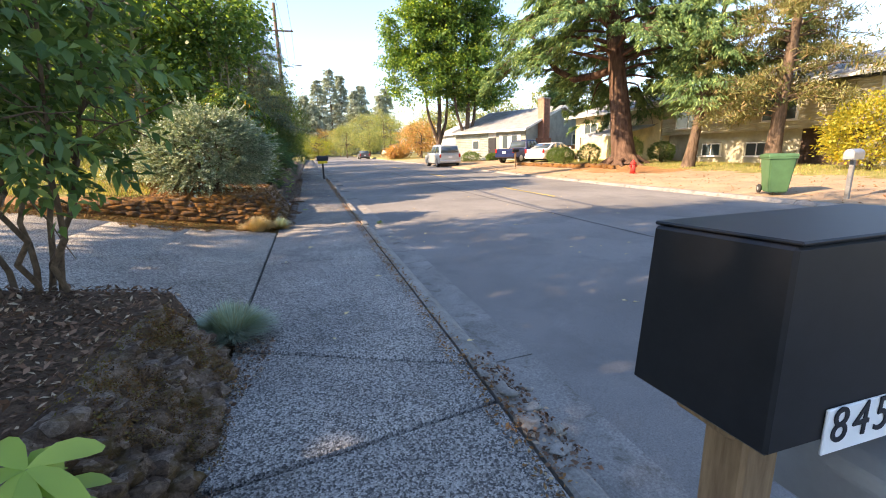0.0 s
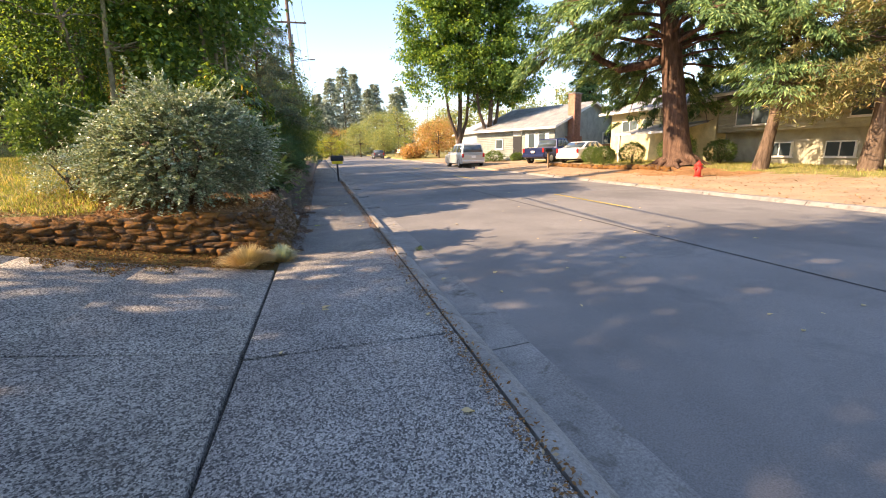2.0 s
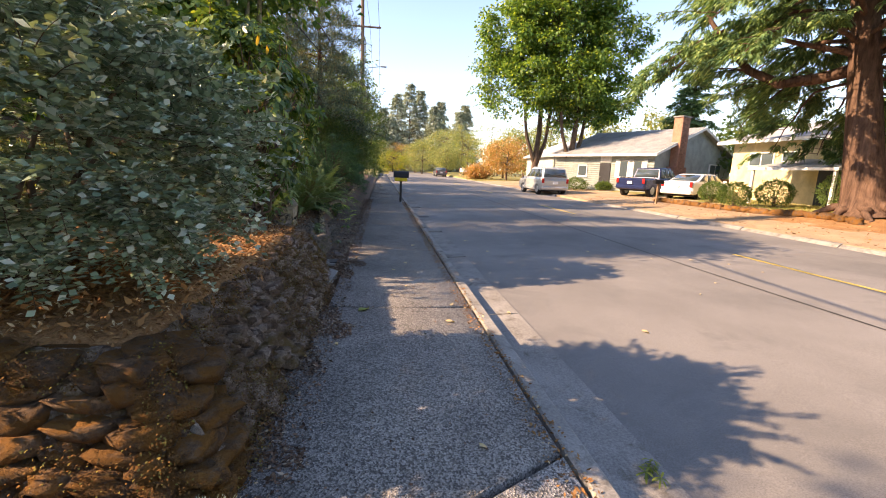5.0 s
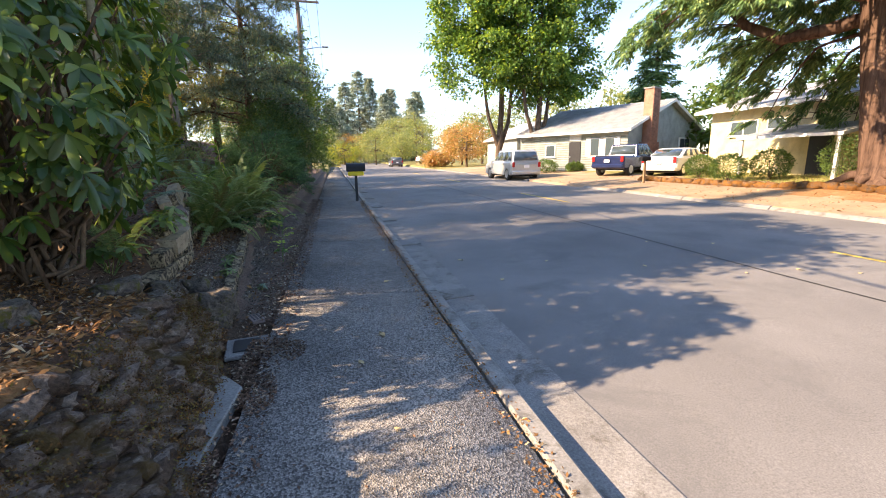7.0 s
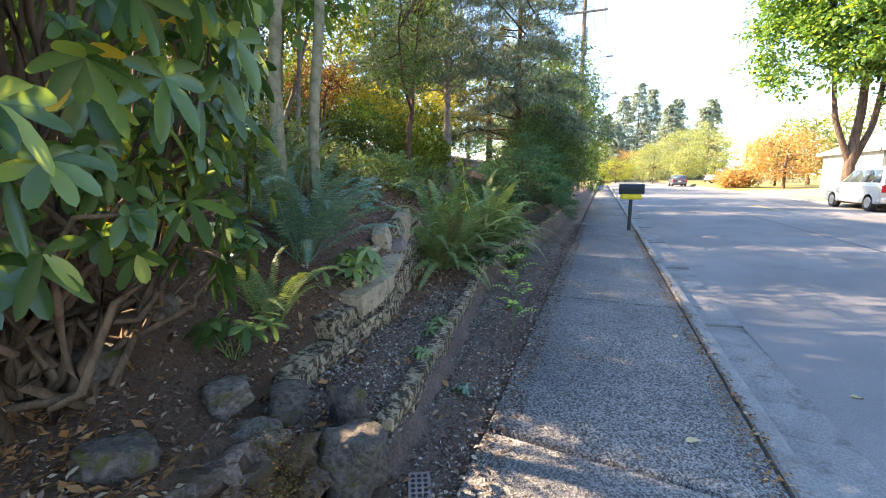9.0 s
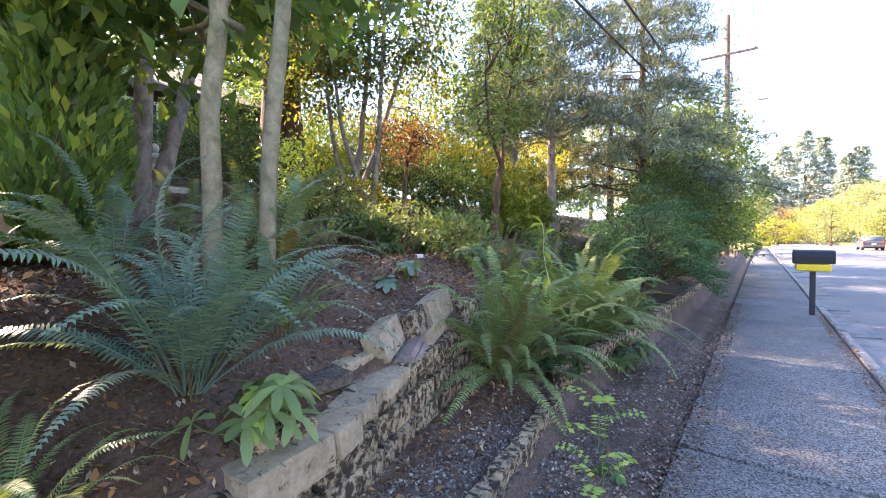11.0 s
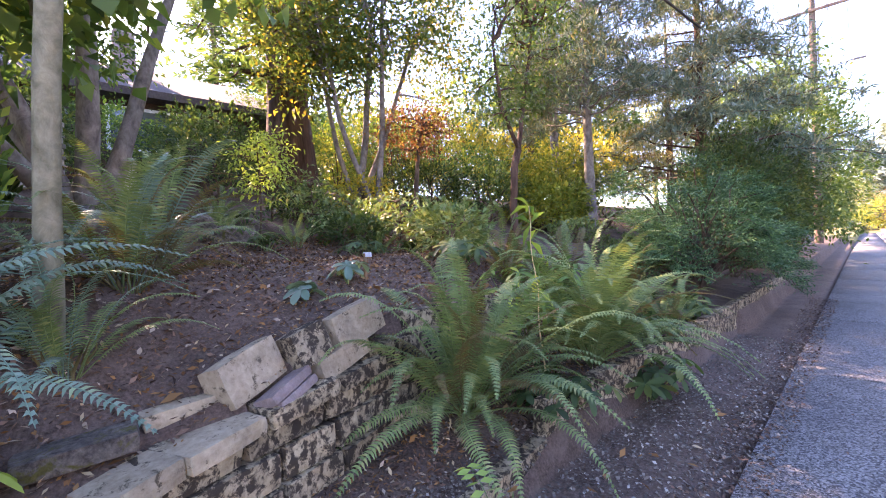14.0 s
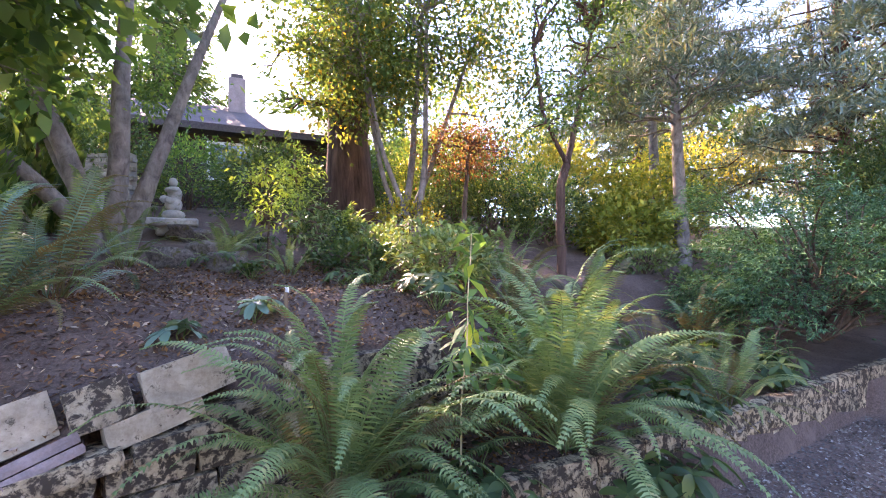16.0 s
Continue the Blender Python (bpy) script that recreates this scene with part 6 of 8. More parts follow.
leafy("young_maple", "slender pale-barked maple with broad green leaves", -2.56, 17.50, [[(0, 0, -0.6, 0.055), (0.03, 0.04, 1.0, 0.046), (0.12, 0.12, 2.2, 0.042), (0.15, 0.3, 4.5, 0.03)]], [((0.1, 0.5, 4.4), (1.6, 1.6, 1.2)), ((-1.0, 0.1, 2.5), (1.0, 0.8, 0.5)), ((-0.4, 0.8, 2.7), (0.7, 0.6, 0.4))], (0.14, 0.12), M["palebark"], M["l_maple"], 190, 20, 0.28, 20, "young maples")
leafy("young_maple", "slender pale-barked maple with broad green leaves", -2.70, 17.30, [[(0, 0, -0.6, 0.064), (-0.03, 0, 1.0, 0.052), (-0.02, 0.05, 1.7, 0.05), (-0.2, -0.1, 4.5, 0.03)], [(-0.02, 0.05, 1.7, 0.05), (0.05, 0.35, 2.6, 0.045), (0.1, 0.7, 4.4, 0.03)]], [((-0.3, 0, 4.2), (1.6, 1.5, 1.1)), ((-0.9, -0.7, 2.3), (0.8, 0.8, 0.6)), ((-1.2, 0.2, 2.0), (0.6, 0.6, 0.4))], (0.14, 0.12), M["palebark"], M["l_maple"], 170, 18, 0.28, 22, "young maples")
leafy("bigleaf_maple", "spreading maple with broad leaves catching the sun", -4.6, 16.0, [[(0, 0, -0.4, 0.07), (0.05, 0.03, 1.2, 0.06), (0.1, 0.1, 2.6, 0.05), (0.2, 0.2, 4.6, 0.03)]], [((0.1, 0.9, 4.0), (1.5, 1.0, 1.2)), ((0.7, 0.9, 2.7), (0.8, 0.7, 0.5))], (0.125, 0.10), M["palebark"], M["l_gum"], 170, 26, 0.30, 30)
leafy("hawthorn", "many-stemmed grey-barked tree with dark fine leaves", -5.9, 18.0, [
    [(0, -0.1, 0, 0.17), (-0.1, -0.35, 0.9, 0.12), (-0.3, -0.9, 2.4, 0.09), (-0.6, -1.5, 4.6, 0.04)], [(0, 0.0, 0, 0.16), (0.0, 0.05, 0.8, 0.12), (0.05, 0.1, 2.2, 0.10), (0.1, 0.2, 4.8, 0.05)],
    [(0, 0.1, 0, 0.15), (0, 0.4, 1.0, 0.10), (-0.2, 0.8, 2.4, 0.08), (-0.4, 1.5, 4.6, 0.04)], [(0.05, -0.15, 0.2, 0.11), (0.3, -0.8, 1.0, 0.09), (0.7, -1.7, 1.9, 0.07), (0.9, -2.8, 3.4, 0.04)],
    [(0.0, -0.2, 0.5, 0.08), (-0.4, -0.7, 1.4, 0.06), (-0.7, -1.0, 3.0, 0.05), (-1, -1.4, 4.4, 0.03)]],
    # The mass at z 6.0 is unseen, added to keep the terrace shaded.
    [((-0.8, -1.3, 4.4), (2.0, 1.5, 1.2)), ((0.2, -2.2, 3.3), (1.4, 1.1, 1.0)), ((-1.4, -1.4, 3.1), (1.2, 0.9, 1.0)), ((0.0, 0.0, 6.0), (2.3, 2.0, 1.1)), ((0.0, -0.3, 3.9), (0.8, 0.6, 0.7)), ((0.1, -1.1, 2.6), (1.1, 1.0, 0.8)), ((-1.0, 0.35, 2.9), (0.9, 0.55, 0.9)), ((0.6, -2.4, 2.2), (0.9, 0.8, 0.7))], (0.09, 0.048), M["greybark"], M["l_maple"], 560, 46, 0.26, 70).scale = (0.86, 0.86, 0.86)
for x, y, h, key in ((-5.35, 19.55, 1.0, "l_locust"), (-4.95, 20.0, 0.7, "l_fern"), (-6.0, 20.0, 1.2, "l_locust"), (-4.5, 21.0, 0.6, "l_fernlight")):
    leafy("sapling", "slender sapling with airy light green leaves", x, y, [[(0, 0, 0, 0.014), (0.02, 0.03, h * 0.6, 0.011), (0.03, 0.0, h * 1.1, 0.006)]], [((0, 0, h * 0.95), (0.34, 0.34, 0.22)), ((0.05, 0.05, h * 0.6), (0.26, 0.26, 0.14))], (0.07, 0.028), M["stem"], M[key], 34, 16, 0.09, 20, "saplings")
for x, y in ((-4.6, 19.3), (-5.0, 19.0), (-4.2, 20.2), (-4.1, 20.9), (-5.7, 19.5)):
    rosette("groundcover", "low dark leafy groundcover along the bed's edge", on(x, y, 0), 14, (0.09, 0.035), M["l_dark"], 0.18, 0.3)
for x, y, n in ((-2.35, 22.3, 25), (-1.75, 22.4, 26), (-2.9, 21.3, 27)):
    fern("bronze-green sword fern between the big ferns and the juniper", on(x, y), 0.75, 34, ["l_fernbrown", "l_fern", "l_fern"], n)
for x, y in ((-1.75, 21.7), (-2.6, 21.9), (-2.2, 23.0), (-3.1, 20.6), (-1.7, 23.2)):
    rosette("groundcover", "dark green leafy groundcover under the ferns", on(x, y, 0), 22, (0.13, 0.05), M["l_dark"], 0.3, 0.4)
fern("bright fern by the garden steps", on(-4.75, 19.7), 0.5, 20, ["l_fernlight"], 23)
fern("dark fern by the garden steps", on(-4.3, 20.5), 0.5, 20, ["l_fern"], 24)
redwood = conifer("redwood", "massive fluted redwood trunk with shaggy bark", "tree", on(-8.6, 21.6, -0.1), 15, 0.46, 1.9, (0.20, 0.05), M["redbark"], M["l_shrub"], 0.15, 21, 8, 0.2, 26, gaps=0.22, trunk_top=0.3)
leafy("vine_maple", "airy tree with yellowing leaves against the sky", -6.9, 22.0, [[(0, 0, 0, 0.07), (0.1, 0.2, 1.4, 0.06), (0.3, 0.3, 3.6, 0.03)], [(0, 0, 0, 0.06), (0.2, 0.6, 1.5, 0.05), (0.3, 1.3, 3.4, 0.03)], [(0, 0, 0.1, 0.05), (0, -0.4, 1.4, 0.04), (0.1, -0.7, 3.0, 0.03)]], [((0.3, 0.6, 3.9), (1.7, 2.0, 1.2)), ((0.2, -0.5, 2.5), (0.9, 0.8, 0.7)), ((0.4, 1.8, 3.2), (1.0, 1.0, 0.9)), ((0.0, -1.2, 3.1), (1.1, 0.9, 1.1))], (0.085, 0.06), M["greybark"], M["l_vine"], 330, 24, 0.26, 40)
leafy("vine_maple", "airy dark-leaved tree over the garden path", -6.3, 22.0, [[(0, 0, 0, 0.06), (0, 0.2, 1.5, 0.05), (0.2, 0.2, 4.0, 0.03)], [(0, 0, 0.1, 0.05), (-0.2, -0.5, 1.6, 0.04), (-0.2, -0.9, 3.6, 0.02)]], [((0, -0.1, 4.2), (2.0, 2.2, 1.4)), ((-0.4, -0.6, 2.8), (1.0, 1.0, 0.6))], (0.085, 0.055), M["greybark"], M["l_shrub"], 300, 24, 0.28, 50)
leafy("japanese_maple", "small red-leaved maple beside the redwood", -6.3, 22.9, [[(0, 0, 0, 0.05), (0, 0.1, 1.0, 0.04), (0.2, 0.1, 1.8, 0.02)]], [((0, 0.1, 1.75), (0.75, 0.8, 0.5))], (0.06, 0.035), M["bark"], M["l_red"], 60, 40, 0.18, 20)
leafy("strawberry_tree", "slender red-barked tree with glossy dark leaves", -4.25, 23.25, [[(0, 0, -0.5, 0.075), (-0.04, 0.02, 0.6, 0.06), (0.03, -0.03, 1.3, 0.06), (0.05, 0.1, 1.6, 0.055)], [(0.05, 0.1, 1.6, 0.045), (-0.1, 0.5, 2.4, 0.035), (-0.1, 0.9, 3.8, 0.02)], [(0.05, 0.1, 1.6, 0.035), (0.0, -0.25, 2.2, 0.03), (0.0, -0.4, 3.2, 0.02)]], [((0, 0.35, 3.3), (0.95, 1.05, 1.15)), ((0, -0.3, 2.3), (0.55, 0.5, 0.45)), ((0.1, 0.6, 4.6), (0.9, 1.0, 0.9))], (0.09, 0.038), M["redbark"], M["l_shrub"], 150, 34, 0.20, 36)
conifer("pine", "tall pine with blue-green tufted needles", "tree", on(-7.3, 30.0, -0.2), 11, 0.17, 3.3, (0.20, 0.028), M["greybark"], M["l_pine"], 0.26, 18, 8, 0.12, 27, tuft=0.24, gaps=0.15, group="garden pines")
conifer("pine", "tall pine with blue-green tufted needles", "tree", on(-2.9, 29.0, -0.2), 10.5, 0.16, 3.4, (0.20, 0.028), M["redbark"], M["l_pine"], 0.22, 18, 8, 0.12, 29, tuft=0.26, gaps=0.12, group="garden pines")
conifer("pine", "bushy pine with grey-green tufted needles", "tree", on(-4.5, 26.5, -0.2), 9.0, 0.13, 2.9, (0.19, 0.028), M["greybark"], M["l_pine"], 0.28, 16, 8, 0.1, 28, tuft=0.24, gaps=0.15, group="garden pines")
conifer("pine", "browning pine behind the juniper", "tree", on(-5.5, 35.5, -0.2), 10, 0.18, 3.4, (0.22, 0.030), M["redbark"], M["l_brown"], 0.2, 14, 6, 0.2, 30, tuft=0.22, gaps=0.1, group="garden pines")
for x, y, r, key in ((-7.6, 26.5, (1.5, 1.6, 1.1), "l_gold"), (-9.5, 27.5, (1.6, 1.8, 1.4), "l_gold"), (-6.2, 28.2, (1.3, 1.5, 1.0), "l_lime"), (-10.8, 25.0, (1.5, 1.5, 1.3), "l_lime"), (-8.0, 33.0, (2.0, 2.2, 1.7), "l_gold"), (-12.5, 30.0, (2.5, 2.5, 2.2), "l_lime"), (-5.0, 25.6, (0.8, 0.9, 0.6), "l_lime")):
    bush("garden_shrub", "sunlit yellow-green shrub in the back garden", on(x, y), r, 5200, (0.11, 0.06), M[key], 8, 0.45, 0.4, 0.3, 20)
for x, y, r, key, n in ((-5.9, 20.4, (0.4, 0.45, 0.3), "l_dark", 900), (-5.2, 20.9, (0.45, 0.5, 0.25), "l_fern", 700), (-4.7, 20.4, (0.4, 0.45, 0.22), "l_dark", 700), (-6.6, 22.0, (0.5, 0.55, 0.4), "l_gold", 1300), (-8.0, 19.9, (0.9, 1.0, 0.8), "l_dark", 3600), (-10.0, 18.7, (1.0, 1.0, 0.8), "l_gum", 4200), (-10.2, 20.4, (0.9, 1.0, 0.85), "l_dark", 4200), (-4.3, 21.6, (0.5, 0.5, 0.3), "l_fern", 1200), (-3.6, 21.0, (0.45, 0.5, 0.3), "l_fern", 1200), (-3.3, 24.9, (0.5, 0.5, 0.22), "l_fern", 700), (-11.2, 22.6, (1.1, 1.2, 1.5), "l_dark", 4200), (-13.5, 24.5, (2.0, 2.0, 2.2), "l_dark", 5200), (-10.3, 23.8, (1.0, 1.1, 1.1), "l_gum", 3200), (-4.8, 27.6, (1.0, 1.0, 0.7), "l_fern", 2000), (-5.8, 24.6, (0.8, 0.9, 0.7), "l_shrub", 2600), (-6.6, 25.2, (0.8, 0.9, 0.9), "l_gum", 2600), (-3.9, 24.6, (0.45, 0.45, 0.22), "l_fern", 700), (-7.7, 23.7, (0.9, 0.9, 1.2), "l_shrub", 3200), (-8.6, 17.6, (0.8, 0.8, 0.9), "l_dark", 3000), (-9.0, 24.4, (1.0, 1.2, 1.3), "l_lime", 3400), (-9.6, 25.6, (1.4, 1.4, 1.2), "l_dark", 5200), (-11.6, 27.4, (1.6, 1.6, 1.5), "l_shrub", 5200), (-7.0, 24.0, (0.9, 0.9, 0.7), "l_dark", 3200), (-10.4, 15.6, (1.2, 1.1, 1.4), "l_dark", 5200), (-11.8, 14.2, (1.3, 1.2, 1.5), "l_dark", 5200), (-13.2, 12.6, (1.3, 1.3, 1.5), "l_dark", 4200), (-12.2, 16.4, (1.4, 1.2, 1.7), "l_dark", 5200)):
    bush("garden_shrub", "leafy garden shrub in the shaded bed", on(x, y), r, n, (0.085, 0.038), M[key], 6, 0.4, 0.35, 0.3, 10)
# First, second and fourth firs are added to block low sun from the terrace.
for x, y, h, r in ((-16.6, 17.7, 12, 2.1), (-20.5, 18.4, 15, 2.6), (-20, 27, 13, 3.4), (-21.5, 24.6, 15, 2.6), (-12.0, 36, 12, 3.4)):
    conifer("fir", "tall dark fir behind the garden", "tree", on(x, y, -0.2), h, 0.22, r, (0.32, 0.09), M["bark"], M["l_dark"], 0.12, 18, 8, 0.3, 18, group="dark firs", hang=0.3)
# Out of view: placed to cast the shade over drive, pavement and road.
for x, y, h in ((-13.0, 6.7, 14.5), (-12.2, 3.4, 15.0), (-13.4, -0.6, 15.0), (-12.4, -4.8, 15.0)):
    leafy("shade_tree", "broad shade tree beside the driveway", x, y, [[(0, 0, 0, 0.24), (0.1, 0.1, 2.5, 0.2), (0.2, 0, h * 0.85, 0.07)]], [((0.1, 0, h * 0.58), (2.7, 2.5, h * 0.38))], (0.24, 0.15), M["bark"], M["l_shrub"], 320, 46, 0.44, 60, "shade trees")

# pale brick wall, statue, mossy stones, garden house
bw = thing("brick_wall", "low pale grey brick garden wall", "brick wall", at=(-8.7, 16.6, float(gz(-8.7, 16.6)) - 0.1), turn=60)
part("core", box(3.2, 0.16, 0.95, 0.0), M["mortar"], bw)
bme = bpy.data.meshes.new("brick")
b0 = box(0.205, 0.10, 0.062, 0.006)
b0.to_mesh(bme), b0.free()
bme.materials.append(M["brickpale"])
for r in range(13):
    for k in range(15):
        ob = new("brick", bme)
        ob.parent = bw
        ob.matrix_basis = pose(-1.55 + 0.215 * k + 0.1 * (r % 2), -0.045 + random.uniform(-0.004, 0.004), 0.02 + 0.072 * r)
statue = bmesh.new()
for at, rad in (((0, 0, 0.10), (0.20, 0.17, 0.10)), ((0.0, 0, 0.28), (0.15, 0.13, 0.14)), ((-0.03, 0, 0.46), (0.12, 0.11, 0.16)), ((0.01, 0, 0.67), (0.075, 0.07, 0.085)), ((0.13, 0.05, 0.33), (0.11, 0.05, 0.06)), ((0.12, -0.06, 0.36), (0.11, 0.05, 0.07)), ((0.05, 0, 0.53), (0.09, 0.12, 0.06))):
    bmesh.ops.create_icosphere(statue, subdivisions=2, radius=1, matrix=Matrix.Translation(at) @ Matrix.Diagonal((*rad, 1)))
sme = bpy.data.meshes.new("statue")
for f_ in statue.faces:
    f_.smooth = True
statue.to_mesh(sme), statue.free()
sme.materials.append(M["stonepale"])
sx, sy = -6.9, 18.55
st = tagged(new("statue", sme), "pale weathered stone statue on a plinth", "statue")
ped = thing("plinth", "pale stone plinth slab under the statue", "plinth", at=on(sx, sy))
part("slab", box(0.75, 0.6, 0.10, 0.02, (0, 0, 0.12)), M["stonepale"], ped)
part("base", box(0.45, 0.4, 0.14, 0.02), M["stonepale"], ped)
st.matrix_basis = pose(sx, sy, ped.location.z + 0.22, 0, 0, -40) @ Matrix.Diagonal((0.8, 0.8, 0.8, 1))
for x, y in ((-5.2, 18.6), (-5.5, 18.9), (-6.1, 19.0), (-5.0, 19.1), (-6.5, 18.7)):
    boulder(on(x, y, 0.05), (0.42, 0.36, 0.26), random.uniform(0, 90))
steps = thing("garden_steps", "rough timber garden steps in the soil", "steps", kind="structure")
for k in range(4):
    x, y = -4.7 - 0.35 * k, 21.4 + 0.3 * k
    part("step", box(0.14, 0.9, 0.10, 0.012), M["wood"], steps, m=pose(x, y, float(gz(x, y)) + 0.02, 0, 0, 40))
gh = thing("house", "dark-sided house with a shallow brown roof behind the trees", "house", at=(-12.6, 19.6, 2.95), turn=-4)
part("wall", box(7.5, 8.6, 2.5, 0.02, (-3.0, -1.5, -0.4)), M["darkwood"], gh)
part("roof", prism([(-7.6, 1.95), (1.2, 1.95), (1.2, 2.12), (-3.2, 4.1), (-7.6, 2.12)], "y", -6.0, 3.4), M["brownroof"], gh, "brown shingle roof")
ch = part("chimney", box(0.5, 0.5, 1.3, 0.02, (-2.2, 0.2, 3.35)), M["brownblock"], gh, "brown brick chimney")
part("pot", box(0.36, 0.36, 0.16, 0.03, (-2.2, 0.2, 4.65)), M["brownroof"], ch)
for y0 in (-3.5, 0.2):
    w = part("window", box(0.05, 1.4, 1.0, 0.01, (0.77, y0, 0.8)), M["white"], gh)
    part("pane", box(0.03, 1.24, 0.84, 0.005, (0.80, y0, 0.88)), M["glass"], w)


# ---- street side ----
def letter_box(label, at, turn, w, d, h, post_h, body, plate=None, tube_mat=None, post_mat=None, group="letter boxes"):
    """A post with a round-topped letter box; its door faces local -y."""
    e = thing("letter_box", label, "letter box", group, at, turn)
    part("post", box(0.09, 0.09, post_h + 0.05, 0.008, (0, 0, -0.05)), post_mat or M["wood"], e)
    arc = [(w / 2 * math.cos(a), h * 0.55 + h * 0.45 * math.sin(a)) for a in np.linspace(0, math.pi, 9)]
    shell_ = part("box", prism([(-w / 2, 0)] + arc[::-1] + [(w / 2, 0)], "y", -d / 2, d / 2, 0.006), body, e, m=pose(0, 0, post_h))
    part("door", prism([(-w / 2 + 0.01, 0.01)] + [(x * 0.93, z * 0.97) for x, z in arc[::-1]] + [(w / 2 - 0.01, 0.01)], "y", -d / 2 - 0.012, -d / 2 - 0.001), body, shell_)
    part("latch", box(0.03, 0.02, 0.02, 0.004, (0, -d / 2 - 0.02, h * 0.85)), M["greymetal"], shell_)
    if tube_mat:
        t = part("paper_tube", box(w * 1.02, d * 0.85, 0.14, 0.02, (0, 0, post_h - 0.145)), tube_mat, e, "bright yellow newspaper tube")
        part("lettering", box(w * 0.6, 0.004, 0.03, 0.0, (0, -d * 0.43, post_h - 0.09)), M["ink"], t)
    return e


letter_box("black letter box with a yellow newspaper tube on a thin post", (0.58, 27.2, 0.03), 90, 0.30, 0.62, 0.27, 0.98, M["black"], None, M["yellow"], M["darkmetal"])
letter_box("dark letter box on a brown wooden post", (13.4, 28.9, float(gz(13.4, 28.9))), -90, 0.20, 0.46, 0.22, 0.98, M["black"])
letter_box("grey letter box on a leaning post by the far kerb", (12.05, 8.55, 0.02), -80, 0.22, 0.5, 0.25, 0.90, M["greymetal"], post_mat=M["kerb"])

# large black letter box beside the pavement, with house number
e = thing("letter_box", "large black wooden letter box with a white number plate", "letter box", "letter boxes", (0.52, 1.94, 0))
part("post", box(0.10, 0.10, 0.86, 0.008, (0.15, 0.16, -0.05)), M["wood"], e, "brown wooden post")
part("bracket", box(0.44, 0.14, 0.05, 0.008, (0.25, 0.16, 0.815)), M["wood"], e)
part("box", prism([(0.0, 0.0), (0.315, -0.012), (0.285, 0.352), (0.0, 0.362)], "x", -0.012, 0.58, 0.006), M["black"], e, m=pose(0, 0, 0.862))
part("roof_edge", prism([(-0.004, 0.359), (0.289, 0.349), (0.289, 0.357), (-0.004, 0.367)], "x", -0.008, 0.588, 0.003), M["black"], e, m=pose(0, 0, 0.866))
pl = part("number_plate", box(0.25, 0.006, 0.09, 0.002, (0.24, -0.004, 0.0)), M["number"], e, "white plate with dark digits", m=pose(0, 0, 0.838))
for k, ch_ in enumerate("8455"):
    cu = bpy.data.curves.new("digit", "FONT")
    cu.body, cu.size, cu.extrude = ch_, 0.098, 0.001
    tmp = bpy.data.objects.new("digit", cu)
    me = bpy.data.meshes.new_from_object(tmp)
    bpy.data.objects.remove(tmp)
    part("digit", me, M["ink"], pl, m=pose(0.125 + 0.055 * k, -0.0085, 0.024, 90, 0, 0) @ Matrix.Diagonal((0.9, 1, 1, 1)))
e = thing("letter_box", "grey metal letter box beside the black one", "letter box", "letter boxes", (1.02, 1.90, 0))
part("post", box(0.09, 0.09, 0.62, 0.006, (0.0, 0.03, -0.05)), M["wood"], e)
arc = [(0.17 * math.cos(a), 0.12 + 0.10 * math.sin(a)) for a in np.linspace(0, math.pi, 11)]
part("box", prism([(-0.17, 0)] + arc[::-1] + [(0.17, 0)], "y", -0.06, 0.30, 0.004), M["greymetal"], e, m=pose(0, 0, 0.56))

# hydrant
hx, hy = 14.1, 18.25
e = thing("fire_hydrant", "red cast-iron fire hydrant on the verge", "fire hydrant", at=(hx, hy, float(gz(hx, hy)) - 0.02))
part("flange", cyl(0.17, 0.17, 0.05, 14, (0, 0, 0)), M["red"], e)
part("barrel", cyl(0.115, 0.105, 0.44, 16, (0, 0, 0.04)), M["red"], e)
part("bonnet", join(cyl(0.145, 0.145, 0.04, 16, (0, 0, 0.46)), cyl(0.12, 0.05, 0.11, 16, (0, 0, 0.50))), M["red"], e)
part("nut", cyl(0.03, 0.03, 0.05, 5, (0, 0, 0.60)), M["red"], e)
for a in (0, 90, 180):
    part("outlet_cap", cyl(0.06, 0.055, 0.09, 10, (0, 0, 0.36), Matrix.Rotation(radians(a), 4, "Z") @ Matrix.Rotation(radians(90), 4, "Y") @ Matrix.Translation((0, 0, 0.10))), M["red"], e)

# wheelie bin
e = thing("wheelie_bin", "green plastic wheelie bin on the far kerb", "bin", at=(11.75, 10.05, 0.03), turn=-35)
bm = bmesh.new()
bmesh.ops.create_cube(bm, size=1, matrix=Matrix.Translation((0, 0, 0.48)) @ Matrix.Diagonal((0.6, 0.66, 0.90, 1)))
for v in bm.verts:
    if v.co.z < 0.3:
        v.co.x *= 0.74
        v.co.y *= 0.74
bmesh.ops.bevel(bm, geom=bm.edges[:], offset=0.03, segments=2, affect="EDGES")
body = part("body", bm, M["green"], e)
part("rim", box(0.64, 0.70, 0.05, 0.015, (0, 0, 0.90)), M["green"], e)
part("lid", prism([(-0.34, 0.95), (0.36, 0.95), (0.33, 1.01), (0.0, 1.05), (-0.33, 1.03)], "x", -0.33, 0.33, 0.012), M["green"], e)
part("handle", cyl(0.018, 0.018, 0.5, 8, (-0.25, 0.40, 0.94), Matrix.Rotation(radians(90), 4, "Y")), M["green"], e)
